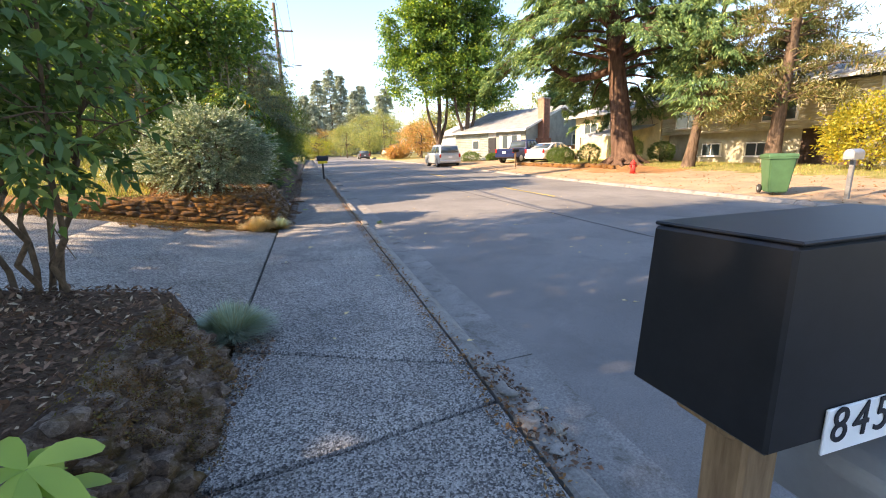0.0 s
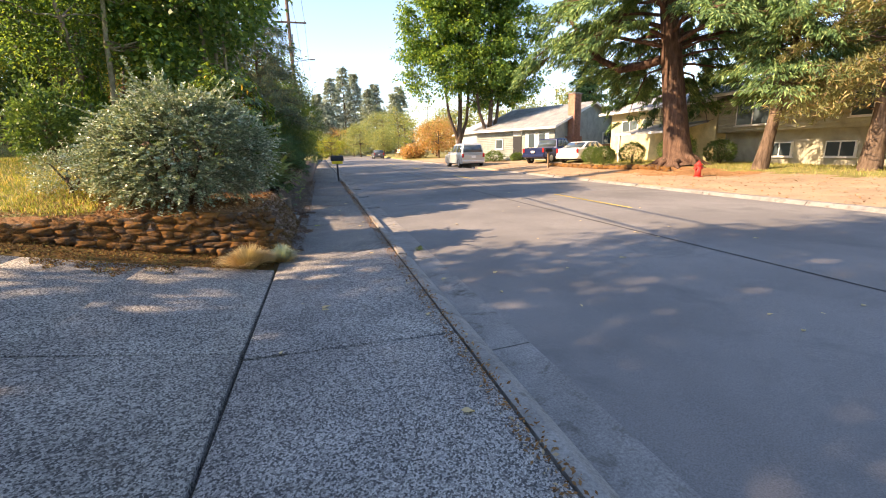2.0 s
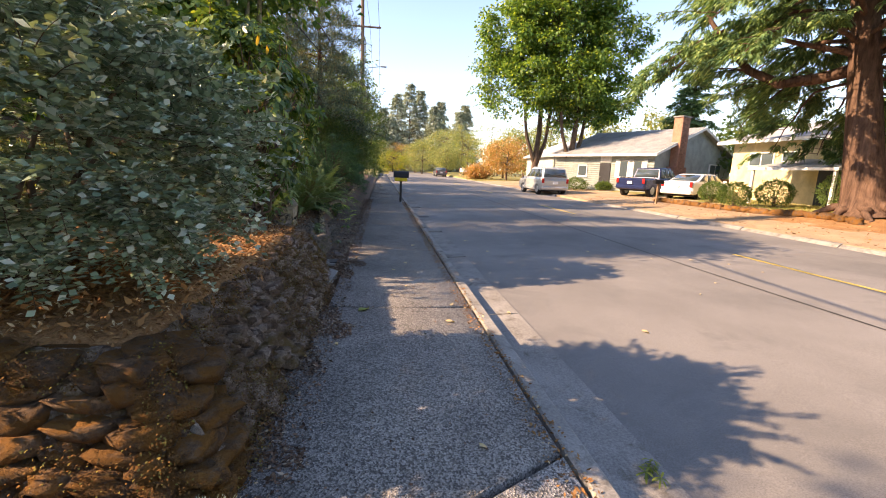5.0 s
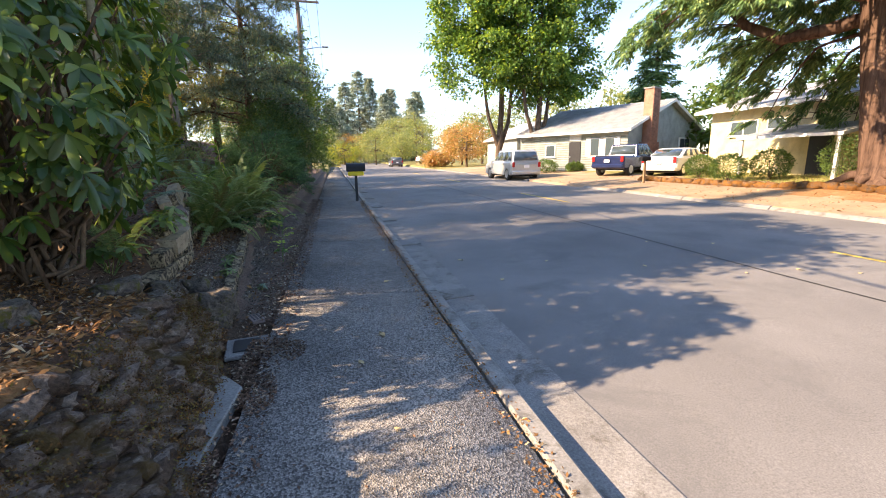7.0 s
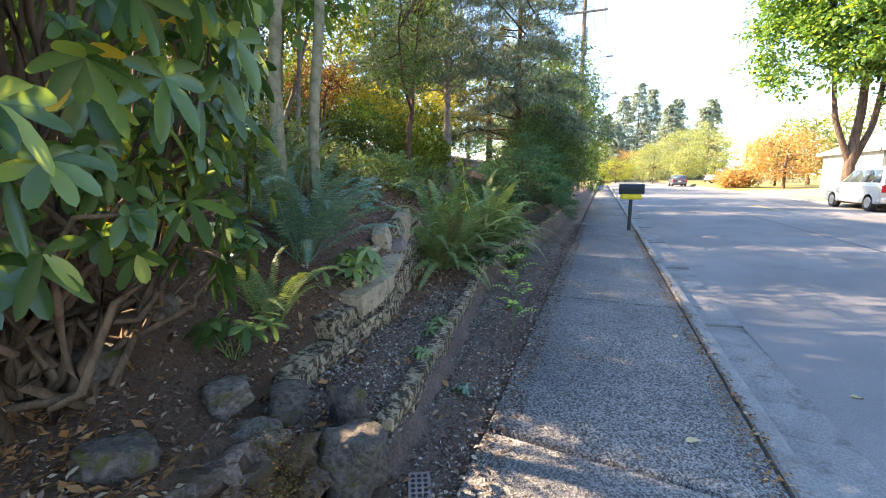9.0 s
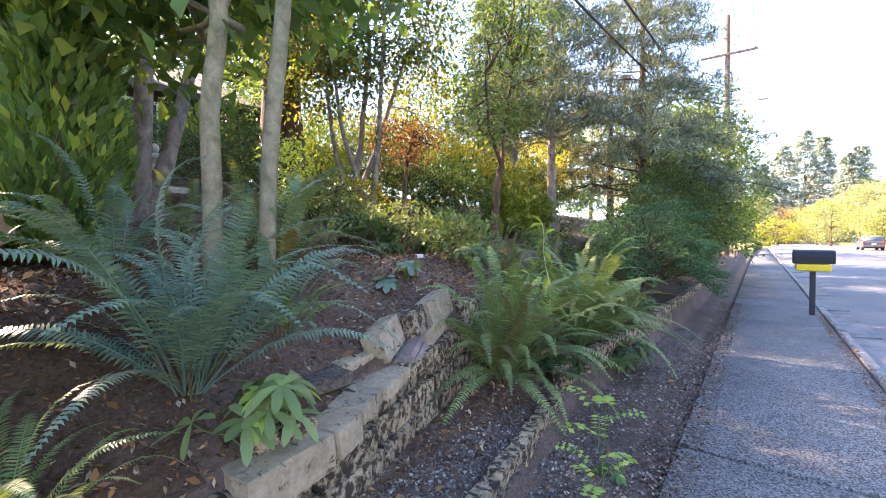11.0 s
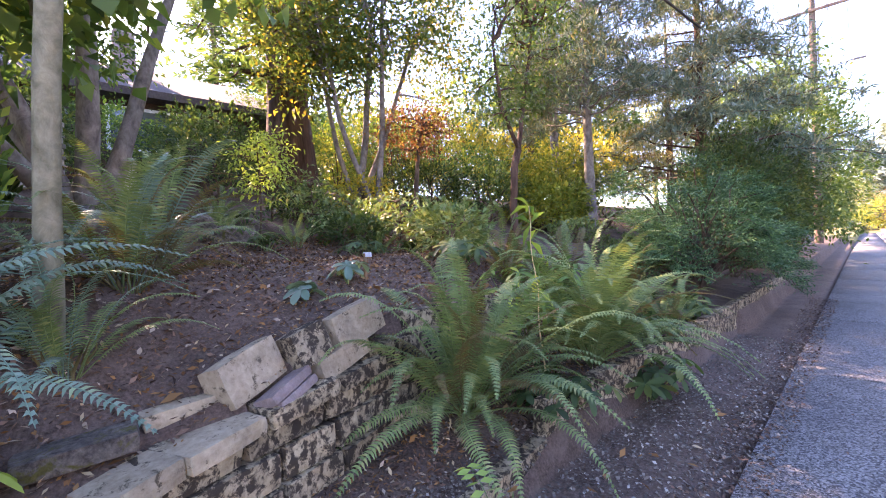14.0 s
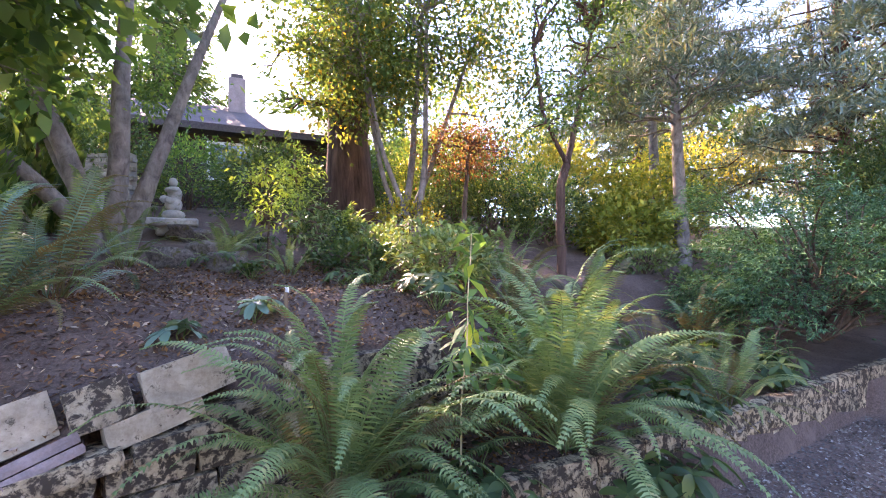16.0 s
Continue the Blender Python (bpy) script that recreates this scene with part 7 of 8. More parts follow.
for sx_ in (-0.27, 0.27):
    w = part("wheel", cyl(0.12, 0.12, 0.06, 14, (sx_ - 0.03, 0.27, 0.10), Matrix.Rotation(radians(90), 4, "Y"), 0.01), M["rubber"], e)
    part("hub", cyl(0.05, 0.05, 0.07, 10, (sx_ - 0.035, 0.27, 0.10), Matrix.Rotation(radians(90), 4, "Y")), M["greymetal"], w)


def car(name, label, at, turn, paint, length, width, lower, roof, clearance=0.22, wheel=0.36, bed=None, rails=False, group="parked vehicles"):
    """A parked vehicle, nose to local +y, tail at y = 0. lower and roof are side outlines (y, z)."""
    e = thing(name, label, "car", group, at, turn)
    part("body", prism(lower, "x", -width / 2, width / 2, 0.07), paint, e)
    zb, zt = min(z for _, z in roof), max(z for _, z in roof)
    cab = prism(roof, "x", -width / 2 + 0.06, width / 2 - 0.06, 0.05)
    for v in cab.verts:
        v.co.x *= 1 - 0.16 * (v.co.z - zb) / (zt - zb)
    part("cabin", cab, paint, e)
    ys = [y for y, z in roof]
    tail, nose = min(ys), max(ys)
    top = [y for y, z in roof if z > zt - 0.1]
    t0, t1 = min(top), max(top)
    k = 1 - 0.16 * 0.8

    def pane(pts, lbl="window"):
        w_ = part(lbl, mesh_np(lbl, pts, [(0, 1, 2, 3)]), M["glass"], e)
        so = w_.modifiers.new("thick", "SOLIDIFY")
        so.thickness = 0.012
        return w_
    a, b = 0.18, 0.86
    hw = width / 2 - 0.06

    def edge(y_low, y_top, f):
        return y_low + (y_top - y_low) * f, zb + (zt - zb) * f
    for y_low, y_top, o in ((tail, t0, -0.012), (nose, t1, 0.012)):
        (ya, za), (yb, zb_) = edge(y_low, y_top, a), edge(y_low, y_top, b)
        wa, wb = hw * (1 - 0.16 * a) - 0.10, hw * (1 - 0.16 * b) - 0.10
        pane([(-wa, ya + o, za), (wa, ya + o, za), (wb, yb + o, zb_), (-wb, yb + o, zb_)], "rear_window" if o < 0 else "windscreen")
    for sgn in (-1, 1):
        lo_y = np.linspace(edge(tail, t0, a)[0] + 0.14, edge(nose, t1, a)[0] - 0.14, 4)
        hi_y = np.linspace(edge(tail, t0, b)[0] + 0.10, edge(nose, t1, b)[0] - 0.10, 4)
        za, zb_ = edge(0, 0, a)[1], edge(0, 0, b)[1]
        xa, xb = sgn * (hw * (1 - 0.16 * a) + 0.008), sgn * (hw * (1 - 0.16 * b) + 0.008)
        for i in range(3):
            pane([(xa, lo_y[i] + 0.03, za), (xa, lo_y[i + 1] - 0.03, za), (xb, hi_y[i + 1] - 0.03, zb_), (xb, hi_y[i] + 0.03, zb_)], "side_window")
            part("door_handle", box(0.03, 0.16, 0.03, 0.008, (sgn * (width / 2 + 0.005), lo_y[i] + 0.2, zb - 0.08)), paint, e)
        part("tail_light", box(0.16, 0.06, 0.30, 0.02, (sgn * (width / 2 - 0.12), 0.01, zb - 0.26)), M["lens"], e, "red tail light")
        part("headlight", box(0.30, 0.08, 0.16, 0.03, (sgn * (width / 2 - 0.2), length - 0.03, zb - 0.28)), M["chrome"], e)
        part("mirror", box(0.18, 0.10, 0.14, 0.03, (sgn * (width / 2 + 0.06), nose - 0.35, zb + 0.02)), paint, e)
        for y_ in (0.17 * length, 0.80 * length):
            tyre = part("wheel", cyl(wheel, wheel, 0.24, 22, (sgn * (width / 2 - 0.12) - 0.12, y_, wheel), Matrix.Rotation(radians(90), 4, "Y"), 0.03), M["rubber"], e)
            part("rim", cyl(wheel * 0.62, wheel * 0.58, 0.26, 10, (sgn * (width / 2 - 0.12) - 0.13, y_, wheel), Matrix.Rotation(radians(90), 4, "Y")), M["chrome"], tyre)
        if rails:
            part("roof_rail", box(0.05, (t1 - t0) * 0.85, 0.05, 0.015, (sgn * hw * 0.76, (t0 + t1) / 2, zt)), M["chrome"], e)
    part("bumper", box(width * 0.96, 0.16, 0.22, 0.05, (0, 0.0, clearance + 0.12)), paint, e)
    part("underside", box(width * 0.86, length * 0.9, 0.12, 0.02, (0, length / 2, clearance)), M["rubber"], e)
    part("number_plate", box(0.32, 0.02, 0.16, 0.005, (0, -0.05, zb - 0.30)), M["number"], e)
    return e


car("suv", "silver four-wheel-drive estate parked at the far kerb", (11.15, 36.45, float(road_z(10.9, 38)) + 0.0), 0, M["silver"], 4.75, 1.92, [(0.03, 0.45), (0.03, 1.02), (0.10, 1.10), (3.5, 1.10), (4.55, 1.0), (4.72, 0.8), (4.72, 0.42), (4.5, 0.32), (0.25, 0.32)], [(0.06, 1.06), (0.30, 1.78), (0.7, 1.82), (2.5, 1.82), (3.5, 1.08)], 0.25, 0.38, rails=True)
px, py = 14.9, 33.9
pz = float(gz(px, py))
e = car("pickup", "dark blue pickup truck parked on the drive", (px, py, pz + 0.02), -62, M["bluecar"], 5.4, 1.95, [(0.03, 0.5), (0.03, 1.12), (1.6, 1.12), (4.2, 1.12), (5.2, 1.04), (5.38, 0.8), (5.38, 0.5), (0.2, 0.42)], [(1.75, 1.08), (1.95, 1.78), (2.3, 1.82), (3.3, 1.82), (4.1, 1.10)], 0.35, 0.40)
part("load_bed", box(1.55, 1.5, 0.05, 0.0, (0, 0.85, 1.115)), M["rubber"], e, "black load bed liner")
sx2, sy2 = 16.2, 31.4
car("sedan", "white saloon car parked beside the pickup", (sx2, sy2, float(gz(sx2, sy2)) + 0.02), -66, M["whitecar"], 4.9, 1.86, [(0.03, 0.42), (0.03, 0.92), (0.2, 1.0), (3.6, 0.96), (4.7, 0.82), (4.88, 0.62), (4.88, 0.36), (0.2, 0.28)], [(0.45, 0.95), (1.35, 1.40), (1.8, 1.46), (2.6, 1.44), (3.6, 0.95)], 0.18, 0.34)
car("hatchback", "small grey car parked far down the street", (9.2, 78, float(road_z(9.2, 80))), 0, M["greycar"], 4.2, 1.75, [(0.03, 0.4), (0.03, 0.9), (3.2, 0.92), (4.1, 0.8), (4.18, 0.4), (0.2, 0.3)], [(0.1, 0.88), (0.5, 1.42), (2.2, 1.46), (3.2, 0.9)], 0.2, 0.32)
car("pickup", "white pickup parked far down the street", (13.5, 84, float(gz(13.5, 84)) + 0.05), -80, M["whitecar"], 5.4, 1.95, [(0.03, 0.5), (0.03, 1.12), (4.2, 1.12), (5.2, 1.04), (5.38, 0.5), (0.2, 0.42)], [(1.75, 1.08), (1.95, 1.78), (3.3, 1.82), (4.1, 1.10)], 0.35, 0.40)

# utility pole with cross-arm, street lamp and wires
pb = (-1.95, 47.6, 0.25)
e = thing("utility_pole", "brown wooden utility pole with a cross-arm and lamp", "utility pole", at=pb)
g = Geo()
tube(g, [(0, 0, -0.3), (0.02, 0, 6), (0.0, 0, 14.8)], [0.19, 0.17, 0.13], 12)
part("pole", g.mesh("pole", True), M["pole"], e)
part("cross_arm", box(2.9, 0.10, 0.13, 0.01, (0.05, -0.15, 12.35)), M["pole"], e)
for x in (-1.3, -0.55, 0.6, 1.35):
    part("insulator", cyl(0.05, 0.035, 0.16, 8, (x, -0.15, 12.48)), M["greymetal"], e)
part("transformer", cyl(0.05, 0.05, 1.9, 8, (0.22, 0, 9.6)), M["greymetal"], e, "grey riser conduit")
arm = part("lamp_arm", cyl(0.03, 0.03, 1.5, 8, (0.1, 0, 9.2), Matrix.Rotation(radians(80), 4, "Y")), M["greymetal"], e)
part("lamp_head", box(0.5, 0.2, 0.10, 0.03, (1.75, 0, 9.4)), M["greymetal"], arm)
for k, (x0, z0, x1, z1) in enumerate(((-1.3, 12.65, -1.6, 11.5), (-0.55, 12.65, -0.8, 11.5), (0.6, 12.65, 0.4, 11.5), (1.35, 12.65, 1.2, 11.5), (0.1, 7.6, -1.4, 5.6), (0.1, 7.0, -2.2, 5.1))):
    for y1 in (-14, 105):
        g = Geo()
        tube(g, bend((pb[0] + x0, pb[1], pb[2] + z0), (pb[0] + x1, y1, z1), -1.0, 12), np.full(12, 0.013 if k < 4 else 0.028), 4)
        tagged(obj("cable", g.mesh("cable"), M["cable"]), "thin black overhead cable strung along the street", "cable", "overhead cables")


# ---- houses across the road ----
def window(parent, at, w, h, face, trim=None, bars=1):
    """A framed window on a wall; face: 'x' looks to -x, 'y' to -y."""
    fx = face == "x"
    t = 0.07
    sz = (lambda a, b, c: (b, a, c)) if fx else (lambda a, b, c: (a, b, c))
    n = part("window", box(*sz(w, 0.10, h), 0.01, at), trim or M["white"], parent)
    off = (-0.035, 0, 0) if fx else (0, -0.035, 0)
    pw = (w - t * (bars + 1)) / bars
    for i in range(bars):
        c = -w / 2 + t + pw / 2 + i * (pw + t)
        p = (at[0] + off[0] + (0 if fx else c), at[1] + off[1] + (c if fx else 0), at[2] + t)
        part("pane", box(*sz(pw, 0.05, h - 2 * t), 0.0, p), M["glass"], n)
    part("sill", box(*sz(w + 0.12, 0.18, 0.05), 0.008, (at[0], at[1], at[2] - 0.05)), trim or M["white"], n)
    return n


def lap_wall(y0, y1, z0, z1, x, face=-1, pitch=0.16):
    """Overlapping boards on a wall that looks along x."""
    g = Geo()
    z = z0
    while z < z1:
        zt = min(z + pitch, z1)
        v = [(x + face * 0.03, y0, z), (x + face * 0.03, y1, z), (x + face * 0.006, y1, zt), (x + face * 0.006, y0, zt), (x, y0, z), (x, y1, z)]
        g.add(v, [(0, 1, 2, 3), (4, 5, 1, 0)])
        z += pitch
    return g


h = thing("house", "grey-green lap-sided bungalow with a brick chimney", "house", at=(18.0, 36.2, 0.38), turn=24.8)
W_, D_ = 11.6, 9.0
part("wall", box(W_ - 1.0, D_, 2.75, 0.0, (W_ / 2, 0.4 + D_ / 2, 0)), M["siding"], h)
part("siding", lap_wall(0.4, 0.4 + D_, 0, 2.7, 0.5).mesh("siding"), M["siding"], h, "overlapping grey-green boards")
gable = prism([(0.5, 2.7), (W_ - 0.5, 2.7), (W_ / 2, 4.65)], "y", 0.42, 0.6)
part("gable", gable, M["siding"], h)
g = Geo()
z = 0.0
while z < 4.5:
    x0 = 0.5 + max(0, (z - 2.6) * 2.55)
    g.add([(x0, 0.37, z), (W_ - x0, 0.37, z), (W_ - x0, 0.395, z + 0.15), (x0, 0.395, z + 0.15)], [(0, 1, 2, 3)])
    z += 0.16
part("siding", g.mesh("siding"), M["siding"], h, "overlapping grey-green boards")
roof = part("roof", prism([(-0.1, 2.55), (W_ / 2, 4.70), (W_ + 0.1, 2.55), (W_ + 0.1, 2.72), (W_ / 2, 4.88), (-0.1, 2.72)], "y", 0.0, D_ + 0.5), M["shingle"], h, "grey shingle roof")
g = Geo()
for k in range(26):
    t = k / 26
    x0, z0 = -0.1 + t * (W_ / 2 + 0.1), 2.735 + t * 2.16
    for j in range(32):
        y0 = 0.02 + j * (D_ + 0.45) / 32 + 0.13 * (k % 2)
        g.add([(x0, y0, z0 + 0.012), (x0, y0 + 0.27, z0 + 0.012), (x0 + 0.24, y0 + 0.27, z0 + 0.085), (x0 + 0.24, y0, z0 + 0.085)], [(0, 1, 2, 3)])
part("shingles", g.mesh("shingles"), M["shingle"], roof)["kind"] = "stuff"
part("fascia", box(0.05, D_ + 0.5, 0.18, 0.005, (-0.13, D_ / 2 + 0.25, 2.53)), M["white"], h, "white fascia board")
for sgn in (0, 1):
    x0, x1 = (-0.1, W_ / 2) if sgn == 0 else (W_ / 2, W_ + 0.1)
    z0, z1 = (2.53, 4.69) if sgn == 0 else (4.69, 2.53)
    part("bargeboard", prism([(x0, z0), (x1, z1), (x1, z1 + 0.2), (x0, z0 + 0.2)], "y", -0.05, -0.005), M["white"], h, "white bargeboard")
chim = part("chimney", box(1.55, 0.62, 1.9, 0.02, (2.7, 0.1, 0)), M["brick"], h, "red brick chimney")
part("shaft", box(0.95, 0.62, 5.25, 0.02, (2.7, 0.1, 0)), M["brick"], chim)
cb = bpy.data.meshes.new("brick")
b0 = box(0.225, 0.04, 0.07, 0.006)
b0.to_mesh(cb), b0.free()
cb.materials.append(M["brick"])
for r in range(65):
    wide = 1.55 if r < 23 else 0.95
    n = int(wide / 0.24)
    for k in range(n):
        ob = new("brick", cb)
        ob.parent = chim
        ob.matrix_basis = pose(2.7 - wide / 2 + 0.12 + 0.24 * k + (0.06 if r % 2 else 0), -0.215, 0.02 + 0.08 * r)
part("cap", box(1.1, 0.75, 0.10, 0.015, (2.7, 0.1, 5.25)), M["kerb"], chim)
for y0, w, hh in ((1.2, 0.75, 1.25), (2.3, 0.75, 1.25), (6.0, 0.9, 0.9)):
    window(h, (0.46, 0.4 + y0, 1.0), w, hh, "x", bars=1)
    if y0 < 3:
        for o in (-0.55, 0.55):
            part("shutter", box(0.05, 0.32, 1.3, 0.01, (0.45, 0.4 + y0 + o, 1.0)), M["white"], h, "white shutter")
window(h, (8.6, 0.35, 1.2), 1.7, 1.1, "y", bars=2)
door_h = part("door", box(0.08, 0.95, 2.05, 0.01, (0.46, 4.3, 0)), M["darkmetal"], h, "dark front door")
part("door_handle", box(0.05, 0.04, 0.12, 0.01, (0.40, 4.65, 0.95)), M["chrome"], door_h)
part("transom", box(0.06, 0.95, 0.45, 0.01, (0.47, 4.3, 2.12)), M["white"], h)

fe = thing("fence", "red-brown board fence beside the bungalow", "fence", at=(21.2, 35.6, 0.42), turn=24.8)
for k in range(34):
    part("board", box(0.14, 0.025, 1.15 + random.uniform(-0.02, 0.02), 0.004), M["fence"], fe, m=pose(0.15 * k, 0, 0))
part("rail", box(5.1, 0.05, 0.09, 0.004, (2.5, 0.04, 0.75)), M["fence"], fe)

h = thing("house", "pale grey lap-sided garage gable behind the street trees", "house", at=(16.4, 50.0, 0.5))
part("wall", box(8, 8, 2.8, 0.0, (4, 4, 0)), M["siding"], h)
part("gable", prism([(0, 2.8), (8, 2.8), (4, 4.3)], "y", 0.0, 0.2), M["siding"], h)
part("roof", prism([(-0.4, 2.6), (4, 4.35), (8.4, 2.6), (8.4, 2.78), (4, 4.55), (-0.4, 2.78)], "y", -0.4, 8.4), M["shingle"], h, "grey shingle roof")
part("door", box(3.0, 0.06, 2.1, 0.02, (3.2, -0.02, 0)), M["white"], h, "white garage door")
g = Geo()
for k in range(26):
    z = 0.16 * k
    x0 = max(0, (z - 2.7) * 2.6)
    if z < 4.2:
        g.add([(x0, -0.03, z), (8 - x0, -0.03, z), (8 - x0, -0.005, z + 0.15), (x0, -0.005, z + 0.15)], [(0, 1, 2, 3)])
part("siding", g.mesh("siding"), M["siding"], h)

h = thing("house", "cream stucco split-level house with a grey roof", "house", at=(20.6, 16.0, 0.3))
h.scale = (1, 1, 0.77)
part("wall", box(9, 9.0, 4.3, 0.0, (4.5, 12.2, 0)), M["cream"], h, "sunlit cream wall")
part("wall", box(9, 11.0, 4.6, 0.0, (5.2, 2.2, 0)), M["tan"], h, "tan lap-sided wing")
part("overhang", box(1.0, 10.6, 2.3, 0.02, (0.5, 2.3, 2.1)), M["tan"], h)
g = lap_wall(-3.0, 7.6, 2.1, 4.4, 0.0, -1, 0.2)
part("siding", g.mesh("siding"), M["tan"], h)
part("roof", prism([(-0.7, 4.25), (4.5, 6.0), (9.7, 4.25), (9.7, 4.45), (4.5, 6.2), (-0.7, 4.45)], "y", 7.2, 17.2), M["shingle"], h, "grey shingle roof")
part("roof", prism([(-0.7, 4.5), (4.9, 6.4), (10.2, 4.5), (10.2, 4.7), (4.9, 6.6), (-0.7, 4.7)], "y", -3.9, 7.8), M["shingle"], h, "grey shingle roof")
for y0, y1, z in ((7.2, 17.2, 4.22), (-3.9, 7.8, 4.47)):
    part("fascia", box(0.05, y1 - y0, 0.2, 0.005, (-0.73, (y0 + y1) / 2, z)), M["white"], h, "white fascia board")
porch = part("porch_roof", prism([(-2.6, 2.25), (0.1, 2.95), (0.1, 3.08), (-2.6, 2.4)], "y", 8.2, 12.6), M["shingle"], h, "dark grey porch roof")
part("porch_fascia", box(0.05, 4.4, 0.16, 0.005, (-2.63, 10.4, 2.24)), M["white"], porch)
for y0 in (8.4, 12.4):
    part("porch_post", box(0.12, 0.12, 2.3, 0.01, (-2.5, y0, 0)), M["white"], h)
part("door", box(0.08, 0.95, 2.65, 0.01, (-0.03, 10.8, 0.1)), M["darkmetal"], h, "dark front door")
window(h, (-0.04, 14.6, 2.6), 1.6, 1.0, "x", bars=2)
window(h, (-0.04, 12.9, 2.9), 0.9, 0.7, "x")
window(h, (-0.06, 5.6, 2.5), 1.8, 1.5, "x", bars=2)
window(h, (-0.06, 0.6, 2.6), 1.6, 1.3, "x", bars=2)
window(h, (0.66, 4.6, 0.5), 1.2, 0.9, "x", bars=2)
window(h, (0.66, 2.0, 0.5), 1.2, 0.9, "x", bars=2)
part("door", box(0.06, 2.4, 2.6, 0.02, (0.68, -1.2, 0)), M["darkwood"], h, "dark brown garage door")
h = thing("house", "white-trimmed house end beyond the yellow shrub", "house", at=(23.5, 4.0, 0.4))
part("wall", box(8, 7.5, 2.8, 0.0, (4, 3.5, 0)), M["cream"], h)
part("roof", prism([(-0.9, 2.7), (4, 4.4), (8.9, 2.7), (8.9, 2.9), (4, 4.6), (-0.9, 2.9)], "y", -0.8, 8.3), M["shingle"], h, "grey shingle roof")
part("fascia", box(0.05, 9.1, 0.22, 0.005, (-0.93, 3.75, 2.68)), M["white"], h)
window(h, (-0.04, 5.0, 1.0), 1.8, 1.2, "x", bars=2)


# ---- trees across the road ----
ced = (16.5, 21.8)
def deodar(label, base, height, radius, lean):
    """A deodar cedar: leaning flared trunk, long boughs that arch and weep, each with hanging fans of needles."""
    e = thing("cedar", label, "tree", "", base)
    g, f = Geo(), Geo()
    z = np.array([0, 0.25, 0.7, 1.5, 3, 5, 8, 12, height])
    tp = np.stack([lean[0] * z / height, lean[1] * z / height, z], 1)
    tube(g, tp, radius * np.array([1.75, 1.3, 1.1, 1.0, 0.92, 0.82, 0.66, 0.42, 0.06]), 16, 0.05)

    def fan(at, fwd, length, hang):
        """One hanging spray: needles in pairs along a drooping twig."""
        n = int(8 + 13 * length)
        t = np.linspace(0.05, 1, n)[:, None]
        side = unit(np.cross(fwd, [0, 0, 1.0]))
        line = at + fwd * t * length + np.array([0, 0, -1.0]) * hang * length * t ** 1.8
        for sg in (1, -1):
            off = line + rng.normal(0, 0.035, (n, 3))
            leaves(f, off, fwd * 0.9 + side * sg * rng.uniform(0.2, 1.1, (n, 1)) + [0, 0, -0.45] + rng.normal(0, 0.25, (n, 3)), rng.uniform(0.18, 0.36, n) * (1.1 - 0.5 * t[:, 0]), 0.062, 0.15, 0.3)

    def bough(h, a, run, rise_, drop, r0):
        root = np.array([lean[0] * h / height, lean[1] * h / height, h])
        s_ = np.linspace(0, 1, 12)
        out = np.array([math.cos(a), math.sin(a), 0])
        line = root + out * (s_ * run)[:, None]
        line[:, 2] += rise_ * np.sin(s_ * 2.2) - drop * s_ ** 2.6
        line[1:] += np.cumsum(rng.normal(0, 0.05, (11, 3)), 0) * [1, 1, 0.6]
        tube(g, line, np.linspace(r0, 0.012, 12), 7)
        across = np.array([-out[1], out[0], 0])
        for k in range(int(5.2 * run)):
            t = rng.uniform(0.22, 1.0) ** 0.75 * 10.99
            i = int(t)
            p = line[i] + (line[i + 1] - line[i]) * (t - i)
            sg = 1 if k % 2 else -1
            reach_ = rng.uniform(0.4, 1.5) * (1.15 - 0.55 * t / 11)
            way = unit(out * rng.uniform(0.2, 0.9) + across * sg)
            tip = p + way * reach_ + [0, 0, rng.uniform(-0.25, 0.1)]
            tube(g, bend(p, tip, 0.06, 4), [0.014, 0.011, 0.008, 0.004], 4)
            for m in np.linspace(0.35, 1.0, 3):
                fan(p + (tip - p) * m, unit(way * 0.8 + out * 0.5 + rng.normal(0, 0.35, 3) * [1, 1, 0.2]), rng.uniform(0.35, 0.75), rng.uniform(0.4, 1.0))

    for k in range(84):
        h = 5.5 + (height - 6.1) * (k / 84) ** 1.2
        a = k * 2.4 + rng.uniform(-0.3, 0.3)
        run = 7.0 * (1 - 0.86 * (h - 5) / (height - 5)) * rng.uniform(0.7, 1.1)
        bough(h, a, run, 0.16 * run, rng.uniform(0.22, 0.42) * run, 0.035 + 0.012 * run)
    # weeping low boughs on the house side, and the heavy bent limb over the verge
    for a, h, run, drop in ((1.35, 4.6, 4.2, 2.6), (0.9, 4.4, 4.6, 2.4), (0.35, 4.3, 4.4, 2.6), (-0.2, 4.7, 4.6, 2.4), (-0.75, 5.0, 4.8, 2.4), (1.8, 5.0, 4.2, 2.0), (-1.2, 5.4, 4.8, 2.2), (0.6, 3.9, 3.4, 2.0)):
        bough(h, a, run, 0.5, drop, 0.07)
    heavy = np.array([(0.2, 0.8, 5.3), (-0.7, 1.9, 5.0), (-1.5, 2.8, 4.9), (-2.2, 3.6, 5.5), (-2.9, 4.3, 6.7), (-3.4, 5.0, 8.0)])
    tube(g, heavy, [0.24, 0.21, 0.19, 0.16, 0.12, 0.07], 9, 0.05)
    for k in range(10):
        q = heavy[2 + k % 4]
        way = unit(np.array([rng.normal(-0.6, 0.5), rng.normal(0.6, 0.6), 0.15]))
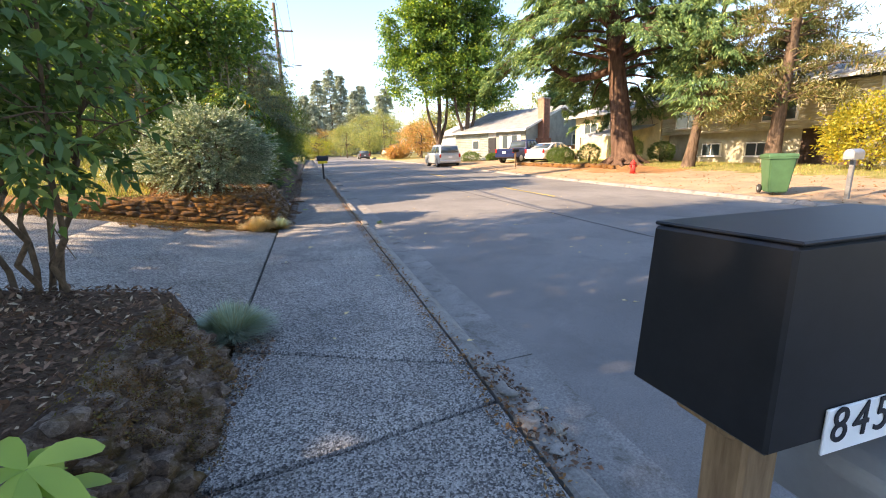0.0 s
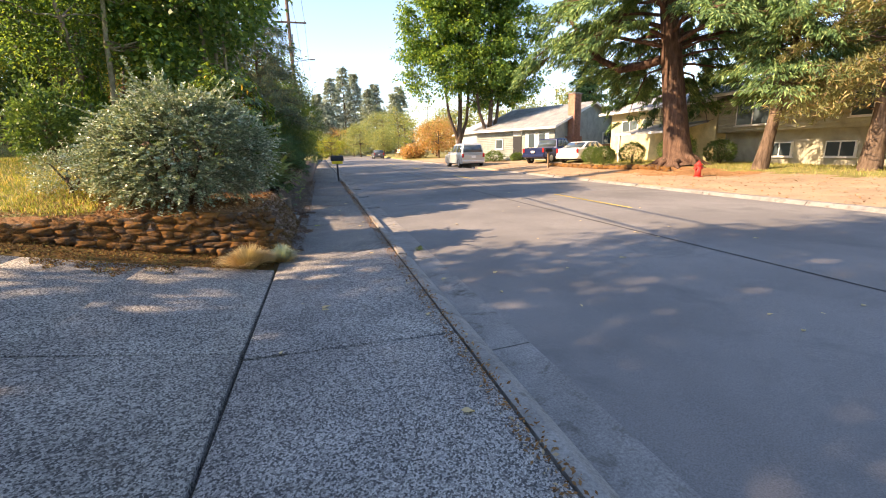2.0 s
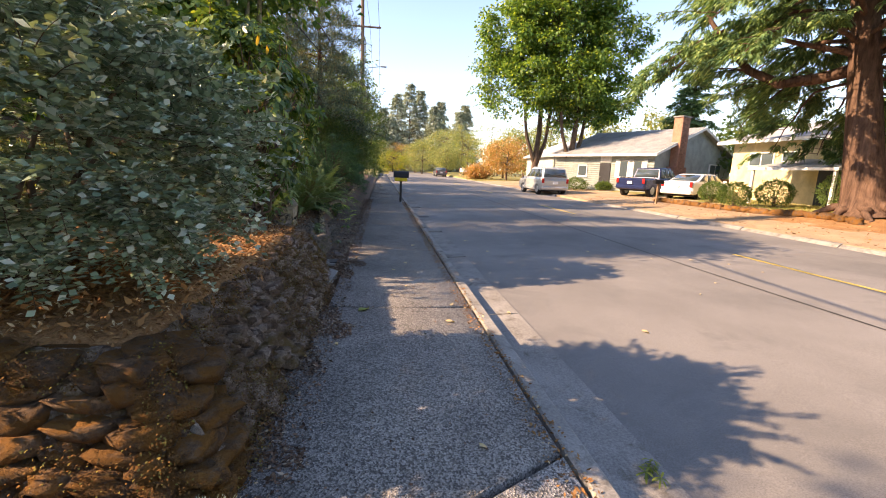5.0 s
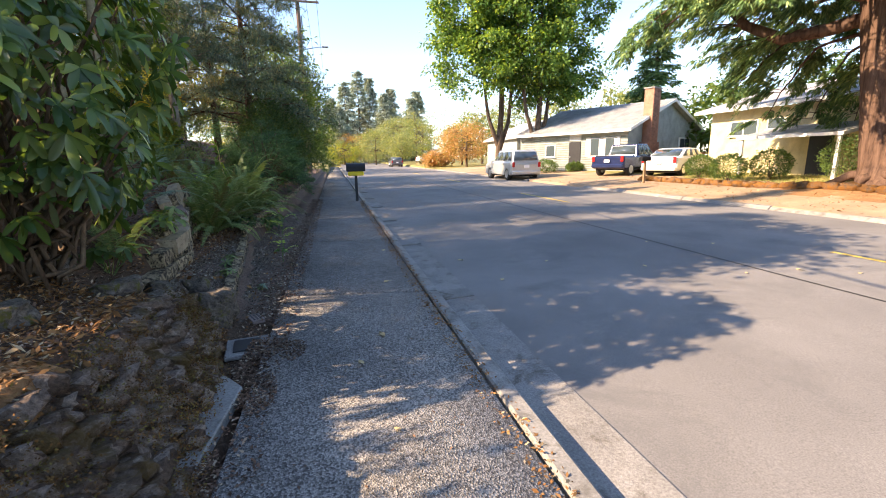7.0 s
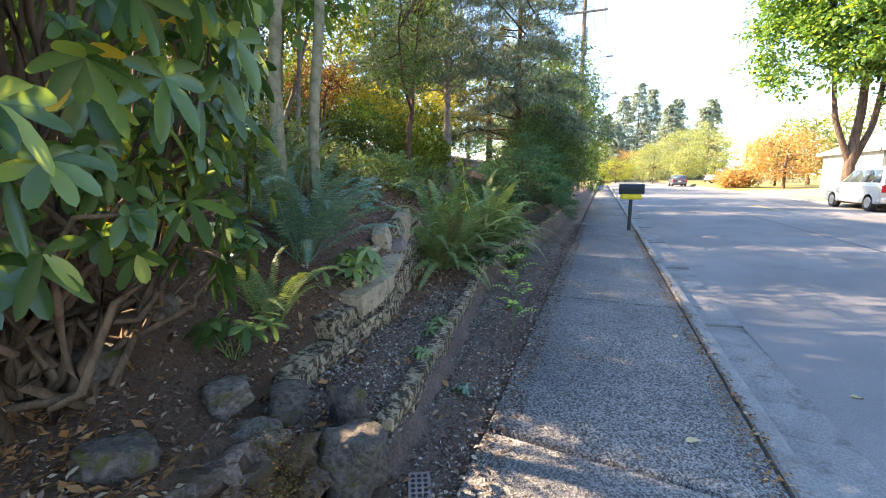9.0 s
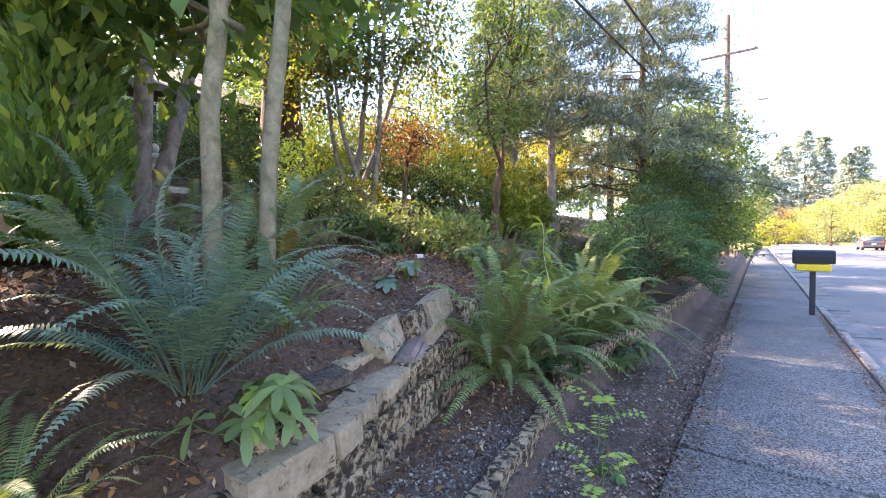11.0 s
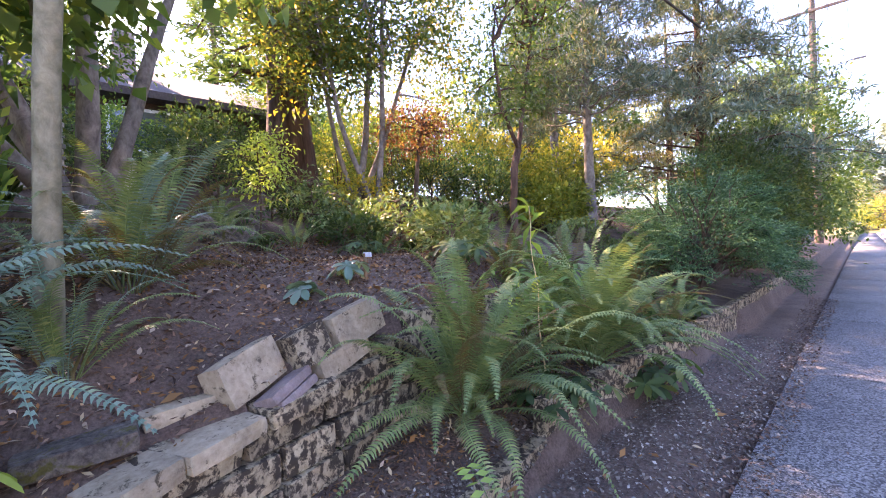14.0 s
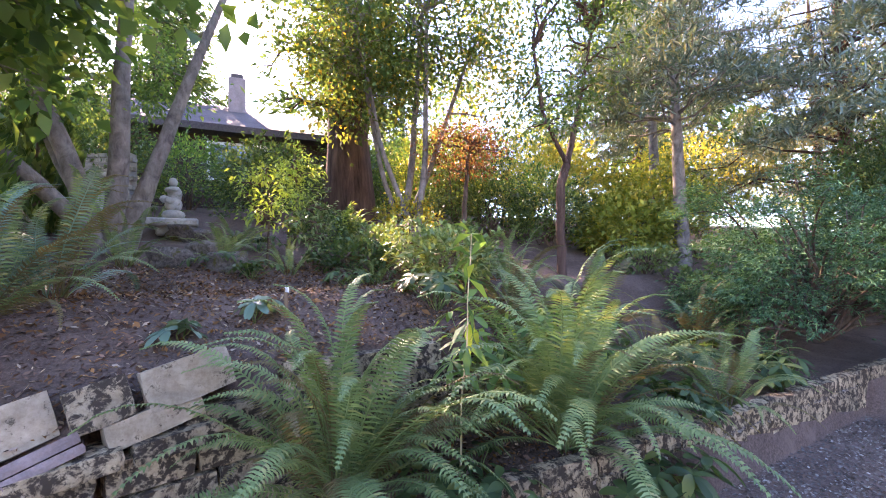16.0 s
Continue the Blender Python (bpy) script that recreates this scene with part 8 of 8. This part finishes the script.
        for m in np.linspace(0.3, 2.0, 6):
            fan(q + way * m + [0, 0, -0.08 * m * m], unit(way + rng.normal(0, 0.5, 3) * [1, 1, 0.2]), rng.uniform(0.4, 0.8), rng.uniform(0.4, 0.9))
        tube(g, bend(q, q + way * 2.0 + [0, 0, -0.3], 0.1, 6), np.linspace(0.04, 0.008, 6), 5)
    part("trunk", g.mesh("trunk", True), M["redbark"], e)
    part("crown", f.mesh("crown"), M["l_cedar"], e)
    return e


deodar("huge deodar cedar with drooping light green branches", (*ced, float(gz(*ced)) - 0.15), 19, 0.56, (-0.5, 3.2))
g = Geo()
for a in np.linspace(0, 2 * np.pi, 7, endpoint=False):
    tube(g, bend((ced[0] + 0.4 * math.cos(a), ced[1] + 0.4 * math.sin(a), float(gz(*ced)) + 0.35), (ced[0] + 1.5 * math.cos(a + 0.3), ced[1] + 1.5 * math.sin(a + 0.3), float(gz(ced[0] + 1.5 * math.cos(a + 0.3), ced[1] + 1.5 * math.sin(a + 0.3))) - 0.04), -0.02, 6, 0.04), np.linspace(0.2, 0.06, 6), 7)
root = obj("root", g.mesh("root", True), M["redbark"], bpy.data.objects["cedar"])
root.matrix_basis = bpy.data.objects["cedar"].matrix_basis.inverted()
conifer("pine", "slim leaning conifer with green drooping foliage by the verge", "tree", (17.4, 18.4, float(gz(17.4, 18.4)) - 0.1), 10.5, 0.26, 3.0, (0.26, 0.05), M["bark"], M["l_cedar"], 0.30, 15, 7, 0.3, 44, (0.9, -0.9), hang=0.6, gaps=0.15, taper=1.2)
conifer("pine", "old dense pine with olive and browning tufts", "tree", (18.6, 15.3, float(gz(18.6, 15.3)) - 0.1), 13.0, 0.30, 3.3, (0.26, 0.045), M["bark"], M["l_brown"], 0.17, 17, 8, 0.2, 26, (0.3, -0.4), tuft=0.36, gaps=0.12, taper=1.8)
for x, y, hgt in ((12.9, 45.6, 21.0), (15.4, 44.0, 20.0)):
    z0 = float(gz(x, y)) - 0.1
    leafy("street_tree", "broad street tree with bright green lobed leaves", x, y, [[(0, 0, 0, 0.32), (0, 0, 2, 0.26), (0.2, 0, 5, 0.2), (0.2, 0, hgt * 0.85, 0.06)], [(0.1, 0, 2, 0.2), (1.0, 0.4, 4.2, 0.15), (1.8, 0.5, hgt * 0.7, 0.05)], [(-0.1, 0, 2.2, 0.18), (-1.1, -0.3, 4.6, 0.13), (-2.0, 0, hgt * 0.65, 0.05)]],
          [((-3.6, 0, 8.6), (1.9, 2.2, 2.4)), ((3.4, 0.3, 7.8), (1.8, 2.2, 2.2)), ((-2.8, 0, 12.4), (2.7, 2.6, 2.4)), ((2.9, 0.3, 12.0), (2.6, 2.6, 2.6)), ((0, 0, 15.8), (3.6, 3.4, 2.6)), ((0.2, -1.2, 8.4), (2.0, 1.6, 2.2)), ((0.2, 0, 19.0), (2.4, 2.4, 2.2)), ((1.9, -1.0, 6.2), (1.2, 1.2, 1.2))], (0.25, 0.20), M["bark"], M["l_gum"], 430, 78, 0.36, 90, "street trees", hollow=0.45)
for x, y, r in ((16.7, 29.2, 0.62), (16.0, 27.0, 0.66), (17.5, 26.4, 0.72), (18.6, 24.2, 0.95), (19.2, 22.0, 0.7)):
    bush("boxwood", "clipped round dark green shrub before the house", (x, y, float(gz(x, y)) + 0.05), (r, r, r * 0.85), 3000, (0.09, 0.05), M["l_shrub"], 6, 0.75, 0.15, 0.2, 0)
bush("golden_shrub", "bright yellow-green rounded shrub on the far lawn", (18.9, 12.0, float(gz(18.9, 12.0))), (1.5, 1.5, 1.3), 7000, (0.14, 0.07), M["l_gold"], 8, 0.6, 0.3, 0.3, 10)
for x, y, r in ((13.3, 42.2, 0.8), (14.7, 41.0, 0.9), (16.5, 40.0, 0.6)):
    bush("low_shrub", "low green shrub before the bungalow", (x, y, float(gz(x, y))), (r, r, r * 0.55), 2000, (0.12, 0.06), M["l_shrub"], 5, 0.6, 0.3, 0.3, 0)
for x, y, r, key in ((15.2, 62, (3.2, 3.2, 2.3), "l_orange"), (12.6, 66, (1.6, 1.6, 0.8), "l_orange"), (17, 70, (2.6, 2.6, 2.4), "l_orange"), (11.5, 88, (2.6, 2.6, 2.4), "l_far_hazed"), (8.0, 99, (3.0, 3.0, 3.4), "l_far_hazed"), (12.5, 97, (3.6, 3.6, 4.2), "l_far_hazed"), (17, 104, (4, 4, 4.6), "l_far_hazed"), (7.5, 112, (3.6, 3.6, 3.4), "l_far_hazed"), (13.5, 118, (4.5, 4, 5.0), "l_far_hazed"), (4.6, 122, (4, 4, 3.4), "l_orange"), (-1.5, 118, (4, 4, 3.8), "l_far_hazed"), (20, 112, (4, 4, 4.4), "l_lime"), (22, 92, (3.4, 3.4, 3.4), "l_far_hazed"), (2.2, 108, (4.2, 3.5, 2.2), "l_lime"), (-4.5, 98, (3.2, 3.2, 2.5), "l_far_hazed"), (-3.6, 66, (2.0, 3.0, 2.2), "l_shrub"), (-4.0, 54, (2.2, 3.2, 3.2), "l_shrub"), (-3.2, 40.5, (1.9, 3.0, 3.6), "l_shrub"), (-6.0, 44, (2.6, 3.0, 4.0), "l_dark")):
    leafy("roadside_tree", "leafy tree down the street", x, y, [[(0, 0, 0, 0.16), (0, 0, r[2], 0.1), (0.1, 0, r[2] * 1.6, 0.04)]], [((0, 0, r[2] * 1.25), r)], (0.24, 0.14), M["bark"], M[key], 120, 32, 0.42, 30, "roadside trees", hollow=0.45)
# The haze on these firs lies in the needle colour.
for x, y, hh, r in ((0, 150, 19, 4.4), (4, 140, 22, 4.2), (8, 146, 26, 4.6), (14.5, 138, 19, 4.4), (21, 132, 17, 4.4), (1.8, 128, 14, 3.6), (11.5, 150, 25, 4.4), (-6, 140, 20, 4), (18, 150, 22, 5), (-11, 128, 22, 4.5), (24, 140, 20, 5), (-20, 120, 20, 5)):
    conifer("far_fir", "distant fir tree with haze-paled needles", "tree", (x, y, 0.6), hh, 0.35, r * 1.9, (0.95, 0.28), M["bark"], M["l_farfir_hazed"], 0.04, 28, 8, 0.3, 8, taper=0.95, group="distant firs", hang=0.4, gaps=0.08)
conifer("fir", "tall open fir behind the houses", "tree", (27.5, 46, 0.4), 13, 0.3, 3.6, (0.5, 0.14), M["bark"], M["l_cedar"], 0.15, 20, 8, 0.25, 26, group="house firs", hang=0.3)
conifer("fir", "tall open fir behind the houses", "tree", (34, 26, 0.4), 12, 0.3, 4.2, (0.5, 0.14), M["bark"], M["l_cedar"], 0.1, 18, 8, 0.25, 26, group="house firs", hang=0.3)
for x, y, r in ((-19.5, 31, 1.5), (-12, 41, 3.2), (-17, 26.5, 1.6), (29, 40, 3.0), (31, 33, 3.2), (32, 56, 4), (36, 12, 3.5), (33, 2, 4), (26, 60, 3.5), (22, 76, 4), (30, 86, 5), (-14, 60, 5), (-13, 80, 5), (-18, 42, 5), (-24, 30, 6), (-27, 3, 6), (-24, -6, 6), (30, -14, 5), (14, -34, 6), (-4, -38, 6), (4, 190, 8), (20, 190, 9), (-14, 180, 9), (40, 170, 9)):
    leafy("background_tree", "leafy tree closing the view", x, y, [[(0, 0, 0, 0.22), (0, 0, r * 0.9, 0.14), (0.1, 0, r * 1.8, 0.05)]], [((0, 0, r * 1.2), (r, r, r * 0.95))], (0.42, 0.25), M["bark"], M["l_far_hazed"] if y > 50 else M["l_shrub"], 110, 25, 0.11 * r, 16, "background trees", hollow=0.5)
low_wall = thing("log_edging", "rough log and stone edging along the far bank", "edging")
for k in range(22):
    y = 20.8 + 0.45 * k
    piece(ROCKS, "stone", M["rock"], low_wall, (14.9 - 0.02 * k, y, float(gz(14.9, y)) + 0.06), (0.34, 0.5, 0.28), (random.uniform(-10, 10), random.uniform(-10, 10), random.uniform(-20, 20)))
